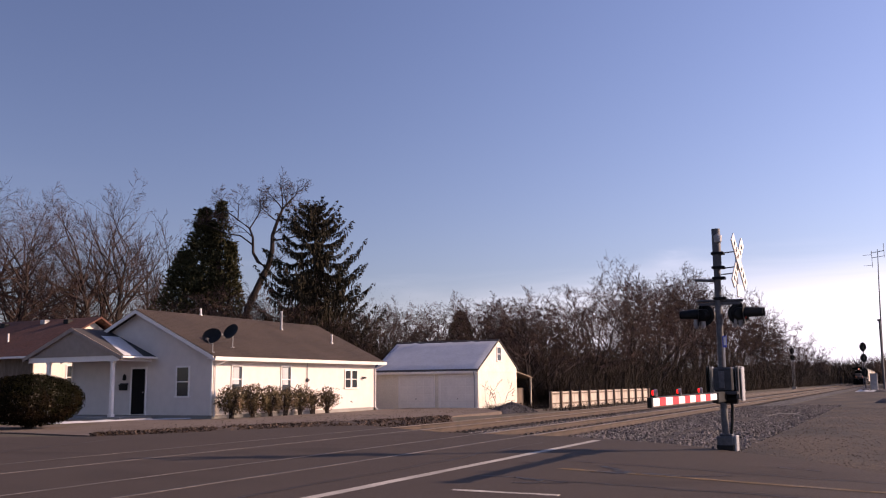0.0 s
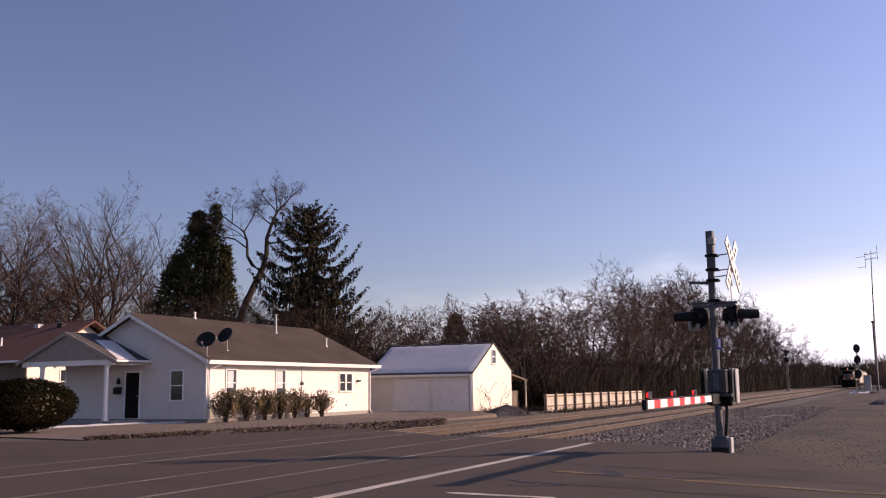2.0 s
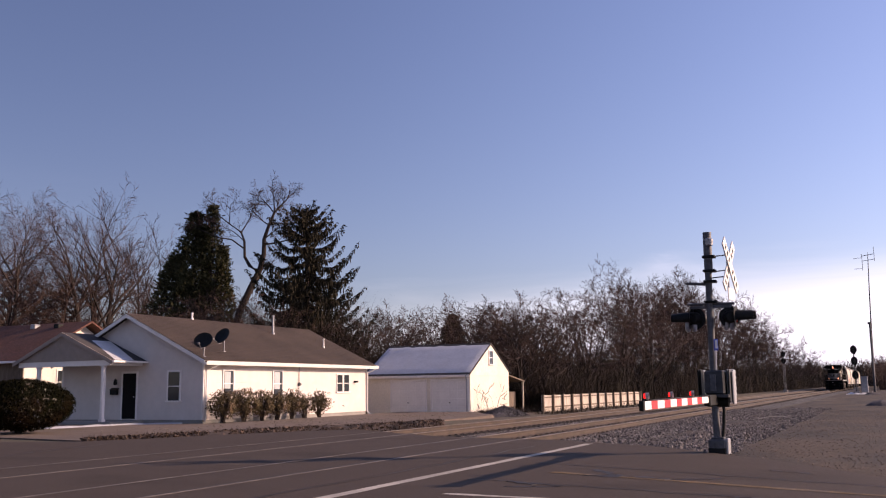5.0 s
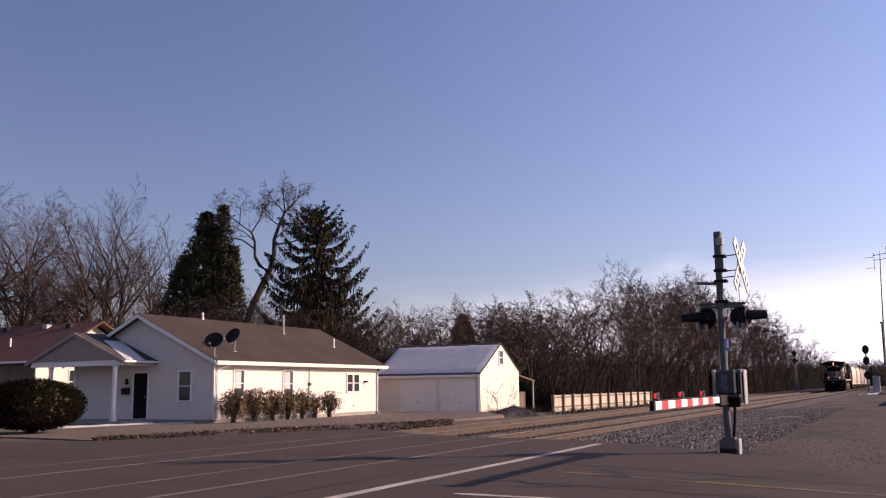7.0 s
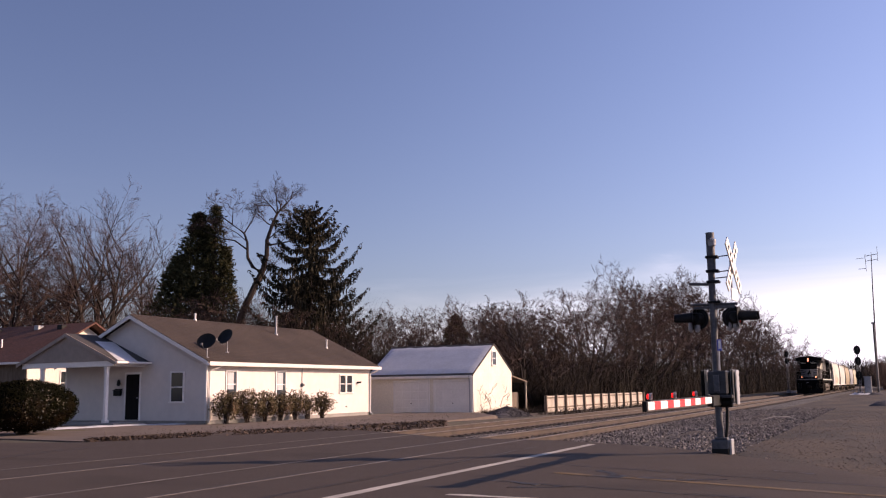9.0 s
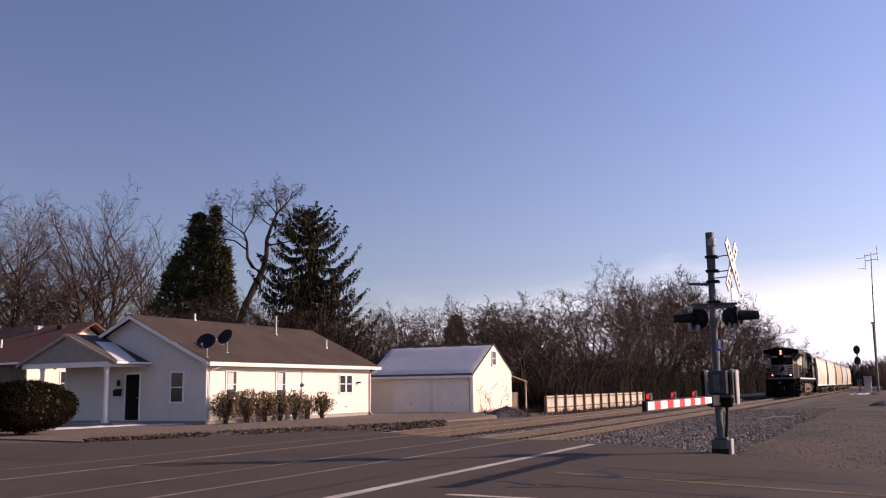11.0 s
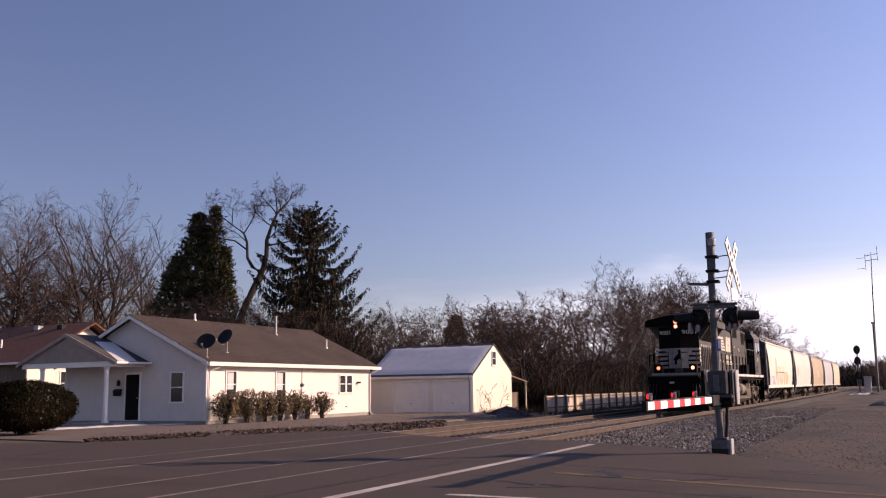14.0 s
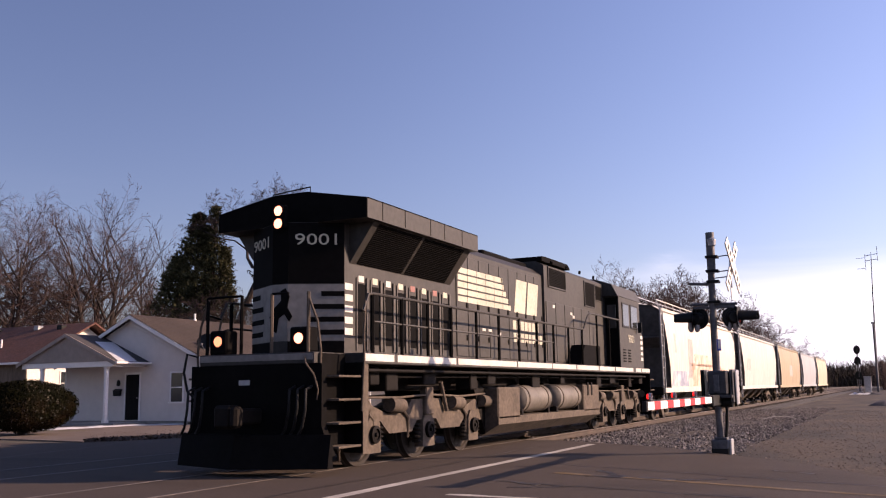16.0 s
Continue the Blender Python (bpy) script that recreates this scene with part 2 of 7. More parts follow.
# ---- mesh helpers ----
class Shape:
    """Vertices, faces and a material slot for each face."""

    def __init__(self):
        self.v, self.f, self.s = [], [], []

    def add(self, verts, faces, slot=0):
        n = len(self.v)
        self.v += [tuple(p) for p in verts]
        self.f += [tuple(i + n for i in q) for q in faces]
        self.s += [slot] * len(faces)
        return self

    def box(self, x0, x1, y0, y1, z0, z1, b=0.0, slot=0, turn=None):
        """A box, its edges chamfered by b."""
        lo, hi = (min(x0, x1), min(y0, y1), min(z0, z1)), (max(x0, x1), max(y0, y1), max(z0, z1))
        if b <= 0:
            v = [(x, y, z) for x in (lo[0], hi[0]) for y in (lo[1], hi[1]) for z in (lo[2], hi[2])]
            f = [(0, 1, 3, 2), (4, 6, 7, 5), (0, 4, 5, 1), (2, 3, 7, 6), (0, 2, 6, 4), (1, 5, 7, 3)]
        else:
            b = min(b, *((hi[i] - lo[i]) * 0.45 for i in range(3)))
            v, idx = [], {}
            for c in range(8):
                s = [(c >> i) & 1 for i in range(3)]
                for ax in range(3):
                    idx[c, ax] = len(v)
                    v.append(tuple((hi[i] - (0 if i == ax else b)) if s[i] else (lo[i] + (0 if i == ax else b)) for i in range(3)))
            f = []
            for ax in range(3):
                a, c = [i for i in range(3) if i != ax]
                for side in (0, 1):
                    q = [side << ax, side << ax | 1 << a, side << ax | 1 << a | 1 << c, side << ax | 1 << c]
                    f.append(tuple(idx[k, ax] for k in q))
                for u in (0, 1):
                    for w in (0, 1):
                        k0 = u << a | w << c
                        k1 = k0 | 1 << ax
                        f.append((idx[k0, a], idx[k1, a], idx[k1, c], idx[k0, c]))
            f += [tuple(idx[c, ax] for ax in range(3)) for c in range(8)]
        if turn is not None:
            v = [turn @ Vector(p) for p in v]
        return self.add(v, f, slot)

    def tube(self, points, radii, n=8, slot=0, caps=True):
        """A round bar through the points, with a radius at each."""
        pts = [Vector(p) for p in points]
        if isinstance(radii, (int, float)):
            radii = [radii] * len(pts)
        base, v = None, []
        for i, p in enumerate(pts):
            d = (pts[min(i + 1, len(pts) - 1)] - pts[max(i - 1, 0)]).normalized()
            if base is None:
                base = d.orthogonal().normalized()
            base = (base - d * base.dot(d)).normalized()
            o = d.cross(base)
            v += [p + (base * math.cos(a) + o * math.sin(a)) * radii[i] for a in (math.tau * k / n for k in range(n))]
        f = [(i * n + k, i * n + (k + 1) % n, (i + 1) * n + (k + 1) % n, (i + 1) * n + k) for i in range(len(pts) - 1) for k in range(n)]
        if caps:
            f += [tuple(range(n))[::-1], tuple((len(pts) - 1) * n + k for k in range(n))]
        return self.add(v, f, slot)

    def prism(self, outline, axis, a, c, slot=0):
        """An outline in the plane across the axis (0 x, 1 y, 2 z), drawn out from a to c along it."""
        def at(p, w):
            q = list(p)
            q.insert(axis, w)
            return q
        n = len(outline)
        v = [at(p, a) for p in outline] + [at(p, c) for p in outline]
        f = [tuple(range(n)), tuple(range(2 * n - 1, n - 1, -1))] + [(i, i + n, (i + 1) % n + n, (i + 1) % n) for i in range(n)]
        return self.add(v, f, slot)

    def turned(self, profile, centre=(0, 0, 0), n=16, axis=2, slot=0):
        """A profile of (radius, height) turned about an axis."""
        v = []
        for r, h in profile:
            for k in range(n):
                a = math.tau * k / n
                q = [r * math.cos(a), r * math.sin(a)]
                q.insert(axis, h)
                v.append(tuple(q[i] + centre[i] for i in range(3)))
        f = [(i * n + k, i * n + (k + 1) % n, (i + 1) * n + (k + 1) % n, (i + 1) * n + k) for i in range(len(profile) - 1) for k in range(n)]
        f += [tuple(range(n))[::-1], tuple((len(profile) - 1) * n + k for k in range(n))]
        return self.add(v, f, slot)

    def mesh(self, name, mats, smooth=False):
        me = bpy.data.meshes.new(name)
        me.from_pydata(self.v, [], self.f)
        for m in mats if isinstance(mats, (list, tuple)) else [mats]:
            me.materials.append(m)
        if any(self.s):
            me.polygons.foreach_set("material_index", self.s)
        bm = bmesh.new()
        bm.from_mesh(me)
        if len(bm.faces) < 60000:
            bmesh.ops.recalc_face_normals(bm, faces=bm.faces)
        bm.to_mesh(me)
        bm.free()
        if smooth:
            me.polygons.foreach_set("use_smooth", [True] * len(me.polygons))
            me.set_sharp_from_angle(angle=radians(40))
        me.update()
        return me


def part(name, shape, mats, parent=None, label="", smooth=False, at=None):
    """One mesh object, a part under its thing."""
    ob = new(name, shape.mesh(name, mats, smooth) if isinstance(shape, Shape) else shape)
    ob.parent = parent
    if at is not None:
        ob.matrix_basis = at
    if label:
        ob["label"] = label
    return ob


def thing(name, at=None, label="", category="", group="", kind=""):
    ob = new(name)
    ob.empty_display_size = 0.2
    if at is not None:
        ob.matrix_basis = at
    return tagged(ob, label, category, group, kind)


def solid(name, shape, mats, label="", category="", group="", kind="", smooth=False, at=None):
    return tagged(part(name, shape, mats, None, "", smooth, at), label, category, group, kind)


S = Shape
rnd = random.Random(7)


# ---- ground ----
def smooth_step(a, c, v):
    t = min(1.0, max(0.0, (v - a) / (c - a)))
    return t * t * (3 - 2 * t)


def height(x, y):
    """The lie of the land: the far yard lies a little lower, the track bed lowest."""
    if x < -6.3:
        h = -0.10 - 0.15 * smooth_step(32, 45, y)
    elif x < 3.0:
        h = -0.42
    else:
        h = -0.13 + 0.03 * noise.noise((x * 0.2, y * 0.2, 0))
    if x > 60 or x < -45:
        h += 0.3 * smooth_step(0, 60, abs(x) - 45)
    if y < 26 and x < 3.2:
        h = min(h, -0.13)
    return h


def spread(a, c, fine_a, fine_c, fine):
    out = [fine_a + i * fine for i in range(int((fine_c - fine_a) / fine) + 1)]
    step = fine
    while out[-1] < c:
        step *= 1.45
        out.append(min(c, out[-1] + step))
    step = fine
    while out[0] > a:
        step *= 1.45
        out.insert(0, max(a, out[0] - step))
    return out


gx, gy = spread(-2500, 2500, -40, 30, 0.9), spread(-800, 3500, -5, 90, 1.2)
g = S()
g.add([(x, y, height(x, y)) for y in gy for x in gx],
      [(j * len(gx) + i, j * len(gx) + i + 1, (j + 1) * len(gx) + i + 1, (j + 1) * len(gx) + i) for j in range(len(gy) - 1) for i in range(len(gx) - 1)])
solid("ground", g, DIRT, "bare winter earth and thin dry grass", "ground", kind="structure", smooth=True)

road_edge = [(-90, 16.2), (-18, 16.6), (-13, 17.0), (-10.4, 18.0), (-9.6, 19.6), (-8.9, 21.8), (-7.6, 24.4), (-6.6, 25.6), (-5.7, 25.0), (-3.2, 23.2), (-1.9, 22.3), (0.8, 21.6), (1.8, 21.35),
             (3.2, 20.5), (4.3, 19.75), (5.2, 18.95), (6.0, 18.0), (7.1, 16.75), (8.0, 15.5), (8.9, 14.0), (10.2, 11.6), (12.5, 9.6), (16, 8.6), (70, 8.2)]
road = S().prism(road_edge + [(70, -45), (-90, -45)], 2, -0.16, 0.0)
road_ob = solid("road", road, ASPHALT, "worn grey-brown asphalt at a level crossing", "road", kind="structure")


def strip(points, width, z0, z1, jitter=0.0):
    """A painted or sealed line along points on the ground."""
    s = S()
    left, right = [], []
    for i, p in enumerate(points):
        a, c = Vector(points[max(i - 1, 0)]), Vector(points[min(i + 1, len(points) - 1)])
        d = (c - a).normalized()
        n = Vector((-d.y, d.x)) * (width * 0.5 * (1 + jitter * (rnd.random() - 0.5)))
        left.append((p[0] + n.x, p[1] + n.y))
        right.append((p[0] - n.x, p[1] - n.y))
    n = len(points)
    v = [(x, y, z) for z in (z1, z0) for x, y in left + right]
    f = [(i, i + 1, n + i + 1, n + i) for i in range(n - 1)] + [(i + 2 * n, i, n + i, n + i + 2 * n)[::1] for i in (0, n - 1)]
    return s.add(v, f)


def along(a, c, n, wob=0.0):
    return [(a[0] + (c[0] - a[0]) * i / n + wob * (rnd.random() - 0.5), a[1] + (c[1] - a[1]) * i / n + wob * (rnd.random() - 0.5)) for i in range(n + 1)]


part("stop_line", strip(along((2.92, 6.5), (2.94, 20.1), 40, 0.015), 0.19, 0.0, 0.005, 0.15), LINE, road_ob, "worn white stop line")
part("edge_line", strip(along((4.1, 10.25), (5.5, 10.18), 8, 0.03), 0.13, 0.0, 0.005, 0.5), LINE, road_ob, "faded white road line")
part("centre_line", strip(along((4.4, 13.35), (12.5, 10.4), 40, 0.02), 0.15, 0.0, 0.005, 0.6), YELLOW, road_ob, "faded yellow centre line")
for a, c, w in (((4.9, 13.9), (5.6, 13.0), 0.10), ((3.6, 12.0), (8.5, 10.8), 0.05), ((6.2, 12.7), (6.9, 13.1), 0.10), ((2.2, 8.0), (2.0, 19.0), 0.04), ((3.5, 15), (9, 12.7), 0.035), ((-9, 17.6), (-6.2, 9.0), 0.05), ((4.5, 11.2), (5.2, 11.5), 0.07)):
    part("tar_seam", strip(along(a, c, 16, 0.12), w, 0.0, 0.004, 0.8), TAR, road_ob, "dark sealed crack")
for a, c, w in (((5.05, 13.05), (5.55, 12.95), 0.16), ((5.75, 13.0), (6.25, 12.85), 0.13), ((4.3, 11.9), (4.75, 11.6), 0.10), ((7.4, 14.6), (8.0, 14.2), 0.06)):
    part("pothole", strip(along(a, c, 9, 0.05), w, 0.0, 0.006, 1.5), TAR, road_ob, "dark broken patch of asphalt")

# far yard: gravel drive, soil bank, snow line, lawn
yard = S().prism([(-60, 20.5), (-16, 20.2), (-11.3, 19.4), (-11.6, 23.6), (-10.0, 28.5), (-8.2, 33), (-9.0, 43), (-12.5, 48.6), (-17.4, 48.6), (-17.0, 31.5), (-20.0, 30.4), (-60, 27)], 2, -0.3, -0.085)
solid("gravel_drive", yard, DRIVE, "pale pinkish-grey gravel drive beside the house", "drive", kind="structure")


def lumpy(outline_a, outline_c, top, mat, name, label, category, rows=7, rough=0.06, seed=3):
    """A low uneven bank between two lines on the ground."""
    s = S()
    n = len(outline_a)
    for i in range(n):
        for j in range(rows):
            t = j / (rows - 1)
            x = outline_a[i][0] * (1 - t) + outline_c[i][0] * t
            y = outline_a[i][1] * (1 - t) + outline_c[i][1] * t
            bulge = math.sin(math.pi * t)
            z = -0.16 + top * bulge + rough * bulge * noise.noise((x * 1.7, y * 1.7, seed))
            s.v.append((x, y, z))
    s.f = [(i * rows + j, i * rows + j + 1, (i + 1) * rows + j + 1, (i + 1) * rows + j) for i in range(n - 1) for j in range(rows - 1)]
    s.s = [0] * len(s.f)
    return solid(name, s, mat, label, category, kind="structure", smooth=True)


def resample(pts, n):
    d = [0]
    for a, c in zip(pts, pts[1:]):
        d.append(d[-1] + math.dist(a, c))
    out = []
    for i in range(n):
        w = d[-1] * i / (n - 1)
        k = max(j for j in range(len(d)) if d[j] <= w + 1e-9)
        k = min(k, len(pts) - 2)
        t = (w - d[k]) / (d[k + 1] - d[k])
        out.append(tuple(pts[k][q] * (1 - t) + pts[k + 1][q] * t for q in (0, 1)))
    return out


bank_in = resample([(-11.0, 18.3), (-9.5, 20.2), (-8.7, 22.2), (-7.2, 25.2), (-6.2, 27.5), (-6.4, 32)], 70)
bank_out = resample([(-11.4, 19.2), (-11.5, 22.0), (-11.3, 24.0), (-9.9, 28.4), (-8.6, 31.5), (-7.6, 34)], 70)
lumpy(bank_in, bank_out, 0.16, VERGE, "verge", "dark soil bank with dead weeds beside the road", "verge", rows=9, rough=0.12)
lumpy(resample([(-30, 23.6), (-20.3, 25.4), (-20.2, 29.2), (-18.6, 30.9)], 60), resample([(-30, 24.6), (-21.4, 26.2), (-21.0, 30.2), (-18.8, 31.2)], 60), 0.13, SNOW, "snow", "thin strip of old snow on the lawn", "snow", rows=6, rough=0.05)
lumpy(resample([(-40, 22.3), (-21, 23.6), (-18, 24.6)], 40), resample([(-40, 24.5), (-23, 25.8), (-18.6, 26.0)], 40), 0.09, GRASS, "lawn", "strip of dull winter grass", "lawn", rows=6, rough=0.03)
lumpy(resample([(-17.4, 48.35), (-13.4, 48.35)], 40), resample([(-16.6, 48.75), (-13.0, 48.75)], 40), 0.02, SNOW, "snow", "small remains of snow before the garage", "snow", rows=5, rough=0.14, seed=9)

# dead leaves and short weeds on the bank
w = S()
for k in range(9000):
    i = rnd.randrange(69)
    t = min(1.0, max(0.0, rnd.gauss(0.45, 0.28)))
    x = bank_in[i][0] * (1 - t) + bank_out[i][0] * t + rnd.gauss(0, 0.05)
    y = bank_in[i][1] * (1 - t) + bank_out[i][1] * t + rnd.gauss(0, 0.08)
    if noise.noise((x * 0.9, y * 0.9, 8)) < -0.25:
        continue
    z = -0.15 + 0.16 * math.sin(math.pi * t) + 0.05 * rnd.random()
    a, q = rnd.random() * math.tau, 0.02 + 0.035 * rnd.random()
    u, e = Vector((math.cos(a), math.sin(a), rnd.gauss(0, 0.5))) * q, Vector((-math.sin(a), math.cos(a), rnd.gauss(0, 0.6))) * q * 0.6
    c = Vector((x, y, z))
    w.add([c - u, c + e, c + u, c - e], [(0, 1, 2, 3)])
    if k % 5 == 0:
        h = 0.05 + 0.11 * rnd.random() ** 2
        w.add([(x + 0.008, y, z - 0.03), (x - 0.008, y, z - 0.03), (x + rnd.gauss(0, 0.06), y + rnd.gauss(0, 0.06), z + h)], [(0, 1, 2)])
solid("weeds", w, LITTER, "dead leaves and weeds on the soil bank", "weeds", kind="stuff")

# near lot with its wheel tracks
lot = S()
lx0, ly0 = spread(3.6, 60, 3.6, 16, 0.5), spread(9, 330, 9, 60, 0.8)


def inside(x, y):
    for (x0, y0), (x1, y1) in zip(road_edge[12:], road_edge[13:]):
        if x0 <= x <= x1:
            return y > y0 + (y1 - y0) * (x - x0) / (x1 - x0)
    return True


lot.add([(x, y, -0.10 + 0.05 * noise.noise((x * 0.35, y * 0.25, 4)) + (0.0 if inside(x, y + 0.6) else -0.12)) for y in ly0 for x in lx0],
        [(j * len(lx0) + i, j * len(lx0) + i + 1, (j + 1) * len(lx0) + i + 1, (j + 1) * len(lx0) + i) for j in range(len(ly0) - 1) for i in range(len(lx0) - 1)])
solid("gravel_lot", lot, LOT, "grey-brown gravel lot beside the tracks", "lot", kind="structure", smooth=True)

# ---- railway: ballast, ties, rails ----
FAR = -4.08
TIE_TOP = -0.165
bal = S()
prof = [(-7.4, -0.5), (-6.2, -0.22), (-5.6, -0.19), (-2.5, -0.19), (-2.05, -0.24), (-1.6, -0.19), (1.55, -0.19), (2.1, -0.22), (4.4, -0.5)]
ys = spread(21.2, 900, 21.2, 60, 1.0)
for y in ys:
    bal.v += [(x, max(y, 25.4 - (x + 5.7) * 0.75 if x < -1.9 else 22.3 - (x + 1.9) * 0.3 if x < 1.7 else 21.3 - (x - 1.7) * 0.72), z + 0.02 * noise.noise((x, y * 0.6, 2))) for x, z in prof]
np_ = len(prof)
bal.f = [(j * np_ + i, j * np_ + i + 1, (j + 1) * np_ + i + 1, (j + 1) * np_ + i) for j in range(len(ys) - 1) for i in range(np_ - 1)]
bal.s = [0] * len(bal.f)
solid("ballast", bal, BALLAST, "grey crushed-stone ballast under two tracks", "ballast", kind="structure")

rail_prof = [(-0.075, -0.165), (0.075, -0.165), (0.075, -0.150), (0.012, -0.130), (0.012, -0.045), (0.036, -0.035), (0.036, -0.006), (0.028, 0.004), (-0.028, 0.004), (-0.036, -0.006), (-0.036, -0.035), (-0.012, -0.045), (-0.012, -0.130), (-0.075, -0.150)]


def track(centre, start, end, label):
    tr = thing("railway_track", None, label, "railway track", "railway tracks", "structure")
    for side in (-0.755, 0.755):
        s = S()
        n = len(rail_prof)
        v = [(centre + side + x, y, z + 0.001) for y in (-60, end) for x, z in rail_prof]
        s.add(v, [tuple(range(n)), tuple(range(2 * n - 1, n - 1, -1))])
        for i in range(n):
            s.add([], [])
            s.f.append((i, i + n, (i + 1) % n + n, (i + 1) % n))
            s.s.append(1 if i in (6, 7, 8) else 0)
        part("rail", s, [RAIL_SIDE, RAIL_TOP], tr, "rusty steel rail with a worn head")
        inner = -1 if side > 0 else 1
        part("flangeway", strip([(centre + side + inner * 0.085, -45), (centre + side + inner * 0.085, start + 0.2)], 0.075, 0.0, 0.004), FLANGE, tr, "dirt-filled flangeway in the asphalt")
    return tr


near_track = track(0.0, 21.6, 900, "near railway track with rusty rails on wooden ties")
far_track = track(FAR, 24.0, 900, "far railway track with rusty rails on wooden ties")


# ---- the white house ----
def siding_wall(axis, plane, a, c, z0, z1, out, top=None, pitch=0.115):
    """Lapped boards on a wall in the plane across the axis; top(w) cuts them under a gable."""
    s = S()
    z = z0
    while z < z1 - 1e-6:
        zt = min(z + pitch, z1)
        lo, hi = (a, c)
        if top:
            span = [w for w in (a + (c - a) * k / 200 for k in range(201)) if top(w) > z + 0.02]
            if not span:
                break
            lo, hi = min(span), max(span)
        quad = [(plane + out * 0.016, z), (plane + out * 0.002, zt)]
        v = []
        for w in (lo, hi):
            for p, zz in quad + [(plane, z)]:
                v.append((p, w, zz) if axis == 0 else (w, p, zz))
        s.add(v, [(0, 1, 4, 3), (2, 0, 3, 5), (0, 2, 1), (3, 4, 5)])
        z += pitch
    return s


def window(parent, axis, plane, w0, w1, z0, z1, out, curtain=True, sash=True, trim=WHITE):
    """A sash window set on a wall: frame, sill, meeting rail, panes, and a drawn curtain behind."""
    win = S()

    def bar(a, c, za, zc, d0, d1, sh, b=0.006):
        p0, p1 = plane + out * d0, plane + out * d1
        if axis == 0:
            sh.box(p0, p1, a, c, za, zc, b)
        else:
            sh.box(a, c, p0, p1, za, zc, b)
    t = 0.075
    for a, c, za, zc in ((w0 - t, w0, z0 - t, z1 + t), (w1, w1 + t, z0 - t, z1 + t), (w0, w1, z1, z1 + t)):
        bar(a, c, za, zc, -0.02, 0.045, win)
    ob = part("window", win, trim, parent, "white framed sash window")
    sl = S()
    bar(w0 - 0.11, w1 + 0.11, z0 - t, z0, -0.02, 0.08, sl)
    part("sill", sl, trim, ob)
    zm = (z0 + z1) / 2
    if sash:
        ms = S()
        bar(w0, w1, zm - 0.022, zm + 0.022, -0.01, 0.03, ms)
        part("sash_rail", ms, trim, ob)
    for za, zc, d in ((z0, zm, 0.012), (zm, z1, 0.02)):
        pn = S()
        bar(w0, w1, za, zc, d - 0.006, d, pn, 0)
        part("pane", pn, PANE, ob, "dark window pane")
    return ob


house = thing("house", None, "single-storey white house with brown shingle roof", "house")
HX0, HX1, HY0, HY1, HZ = -26.34, -17.80, 31.29, 45.2, -0.1
RX, RZ, SL = -22.07, 4.86, 0.478
base = S().box(HX0 + 0.03, HX1 - 0.03, HY0 + 0.03, HY1 - 0.03, -0.4, 0.10, 0.01)
part("foundation", base, CONCRETE, house, "grey concrete foundation")


def gable_z(x):
    return RZ - 0.10 - SL * abs(x - RX)


core = S()
core.prism([(HX0, 0.06), (HX1, 0.06), (HX1, gable_z(HX1)), (RX, gable_z(RX)), (HX0, gable_z(HX0))], 1, HY0, HY1)
part("wall", core, SIDING, house, "white painted wall")
part("siding", siding_wall(1, HY0, HX0, HX1, 0.06, RZ - 0.12, -1, gable_z), SIDING, house, "white lapped siding on the gable end")
part("siding", siding_wall(0, HX1, HY0, HY1, 0.06, 2.62, 1), SIDING, house, "white lapped siding on the long side")
for x in (HX0, HX1):
    part("corner_board", S().box(x - 0.05, x + 0.03, HY0 - 0.03, HY0 + 0.05, 0.06, 2.7, 0.008), WHITE, house)
part("corner_board", S().box(HX1 - 0.05, HX1 + 0.03, HY1 - 0.06, HY1 + 0.03, 0.06, 2.7, 0.008), WHITE, house)


def slope(x_ridge, z_ridge, x_eave, y0, y1, sl, t=0.09, axis=1):
    ze = z_ridge - sl * abs(x_eave - x_ridge)
    o = [(x_ridge, z_ridge), (x_eave, ze), (x_eave, ze - t), (x_ridge, z_ridge - t)]
    return S().prism(o, axis, y0, y1)


roof = part("roof", slope(RX, RZ, -17.40, HY0 - 0.38, HY1 + 0.42, SL), SHINGLE, house, "brown asphalt shingle roof slope")
part("roof", slope(RX, RZ, -26.75, HY0 - 0.38, HY1 + 0.42, SL), SHINGLE, house, "brown asphalt shingle roof slope")
# shingle courses as thin laps
for xe, sg in ((-17.40, 1), (-26.75, -1)):
    lap = S()
    k = 0.0
    while k < 4.55:
        xa, xb = RX + sg * k, RX + sg * min(k + 0.16, 4.66)
        za, zb = RZ - SL * k, RZ - SL * min(k + 0.16, 4.66)
        lap.add([(xa, HY0 - 0.39, za + 0.003), (xb, HY0 - 0.39, zb + 0.014), (xb, HY1 + 0.43, zb + 0.014), (xa, HY1 + 0.43, za + 0.003), (xb, HY0 - 0.39, zb), (xb, HY1 + 0.43, zb)], [(0, 1, 2, 3), (1, 4, 5, 2)])
        k += 0.16
    tagged(part("shingle_lap", lap, SHINGLE, roof), kind="stuff")
part("ridge_cap", S().prism([(RX - 0.16, RZ - 0.06), (RX, RZ + 0.025), (RX + 0.16, RZ - 0.06), (RX, RZ - 0.02)], 1, HY0 - 0.40, HY1 + 0.44), SHINGLE, roof)
for xe in (-17.40, -26.75):
    o = [(RX, RZ - 0.02), (xe, RZ - 0.02 - SL * abs(xe - RX)), (xe, RZ - 0.19 - SL * abs(xe - RX)), (RX, RZ - 0.19)]
    part("rake_board", S().prism(o, 1, HY0 - 0.41, HY0 - 0.375), WHITE, house, "white rake board")
ZE = RZ - SL * (-17.40 - RX)
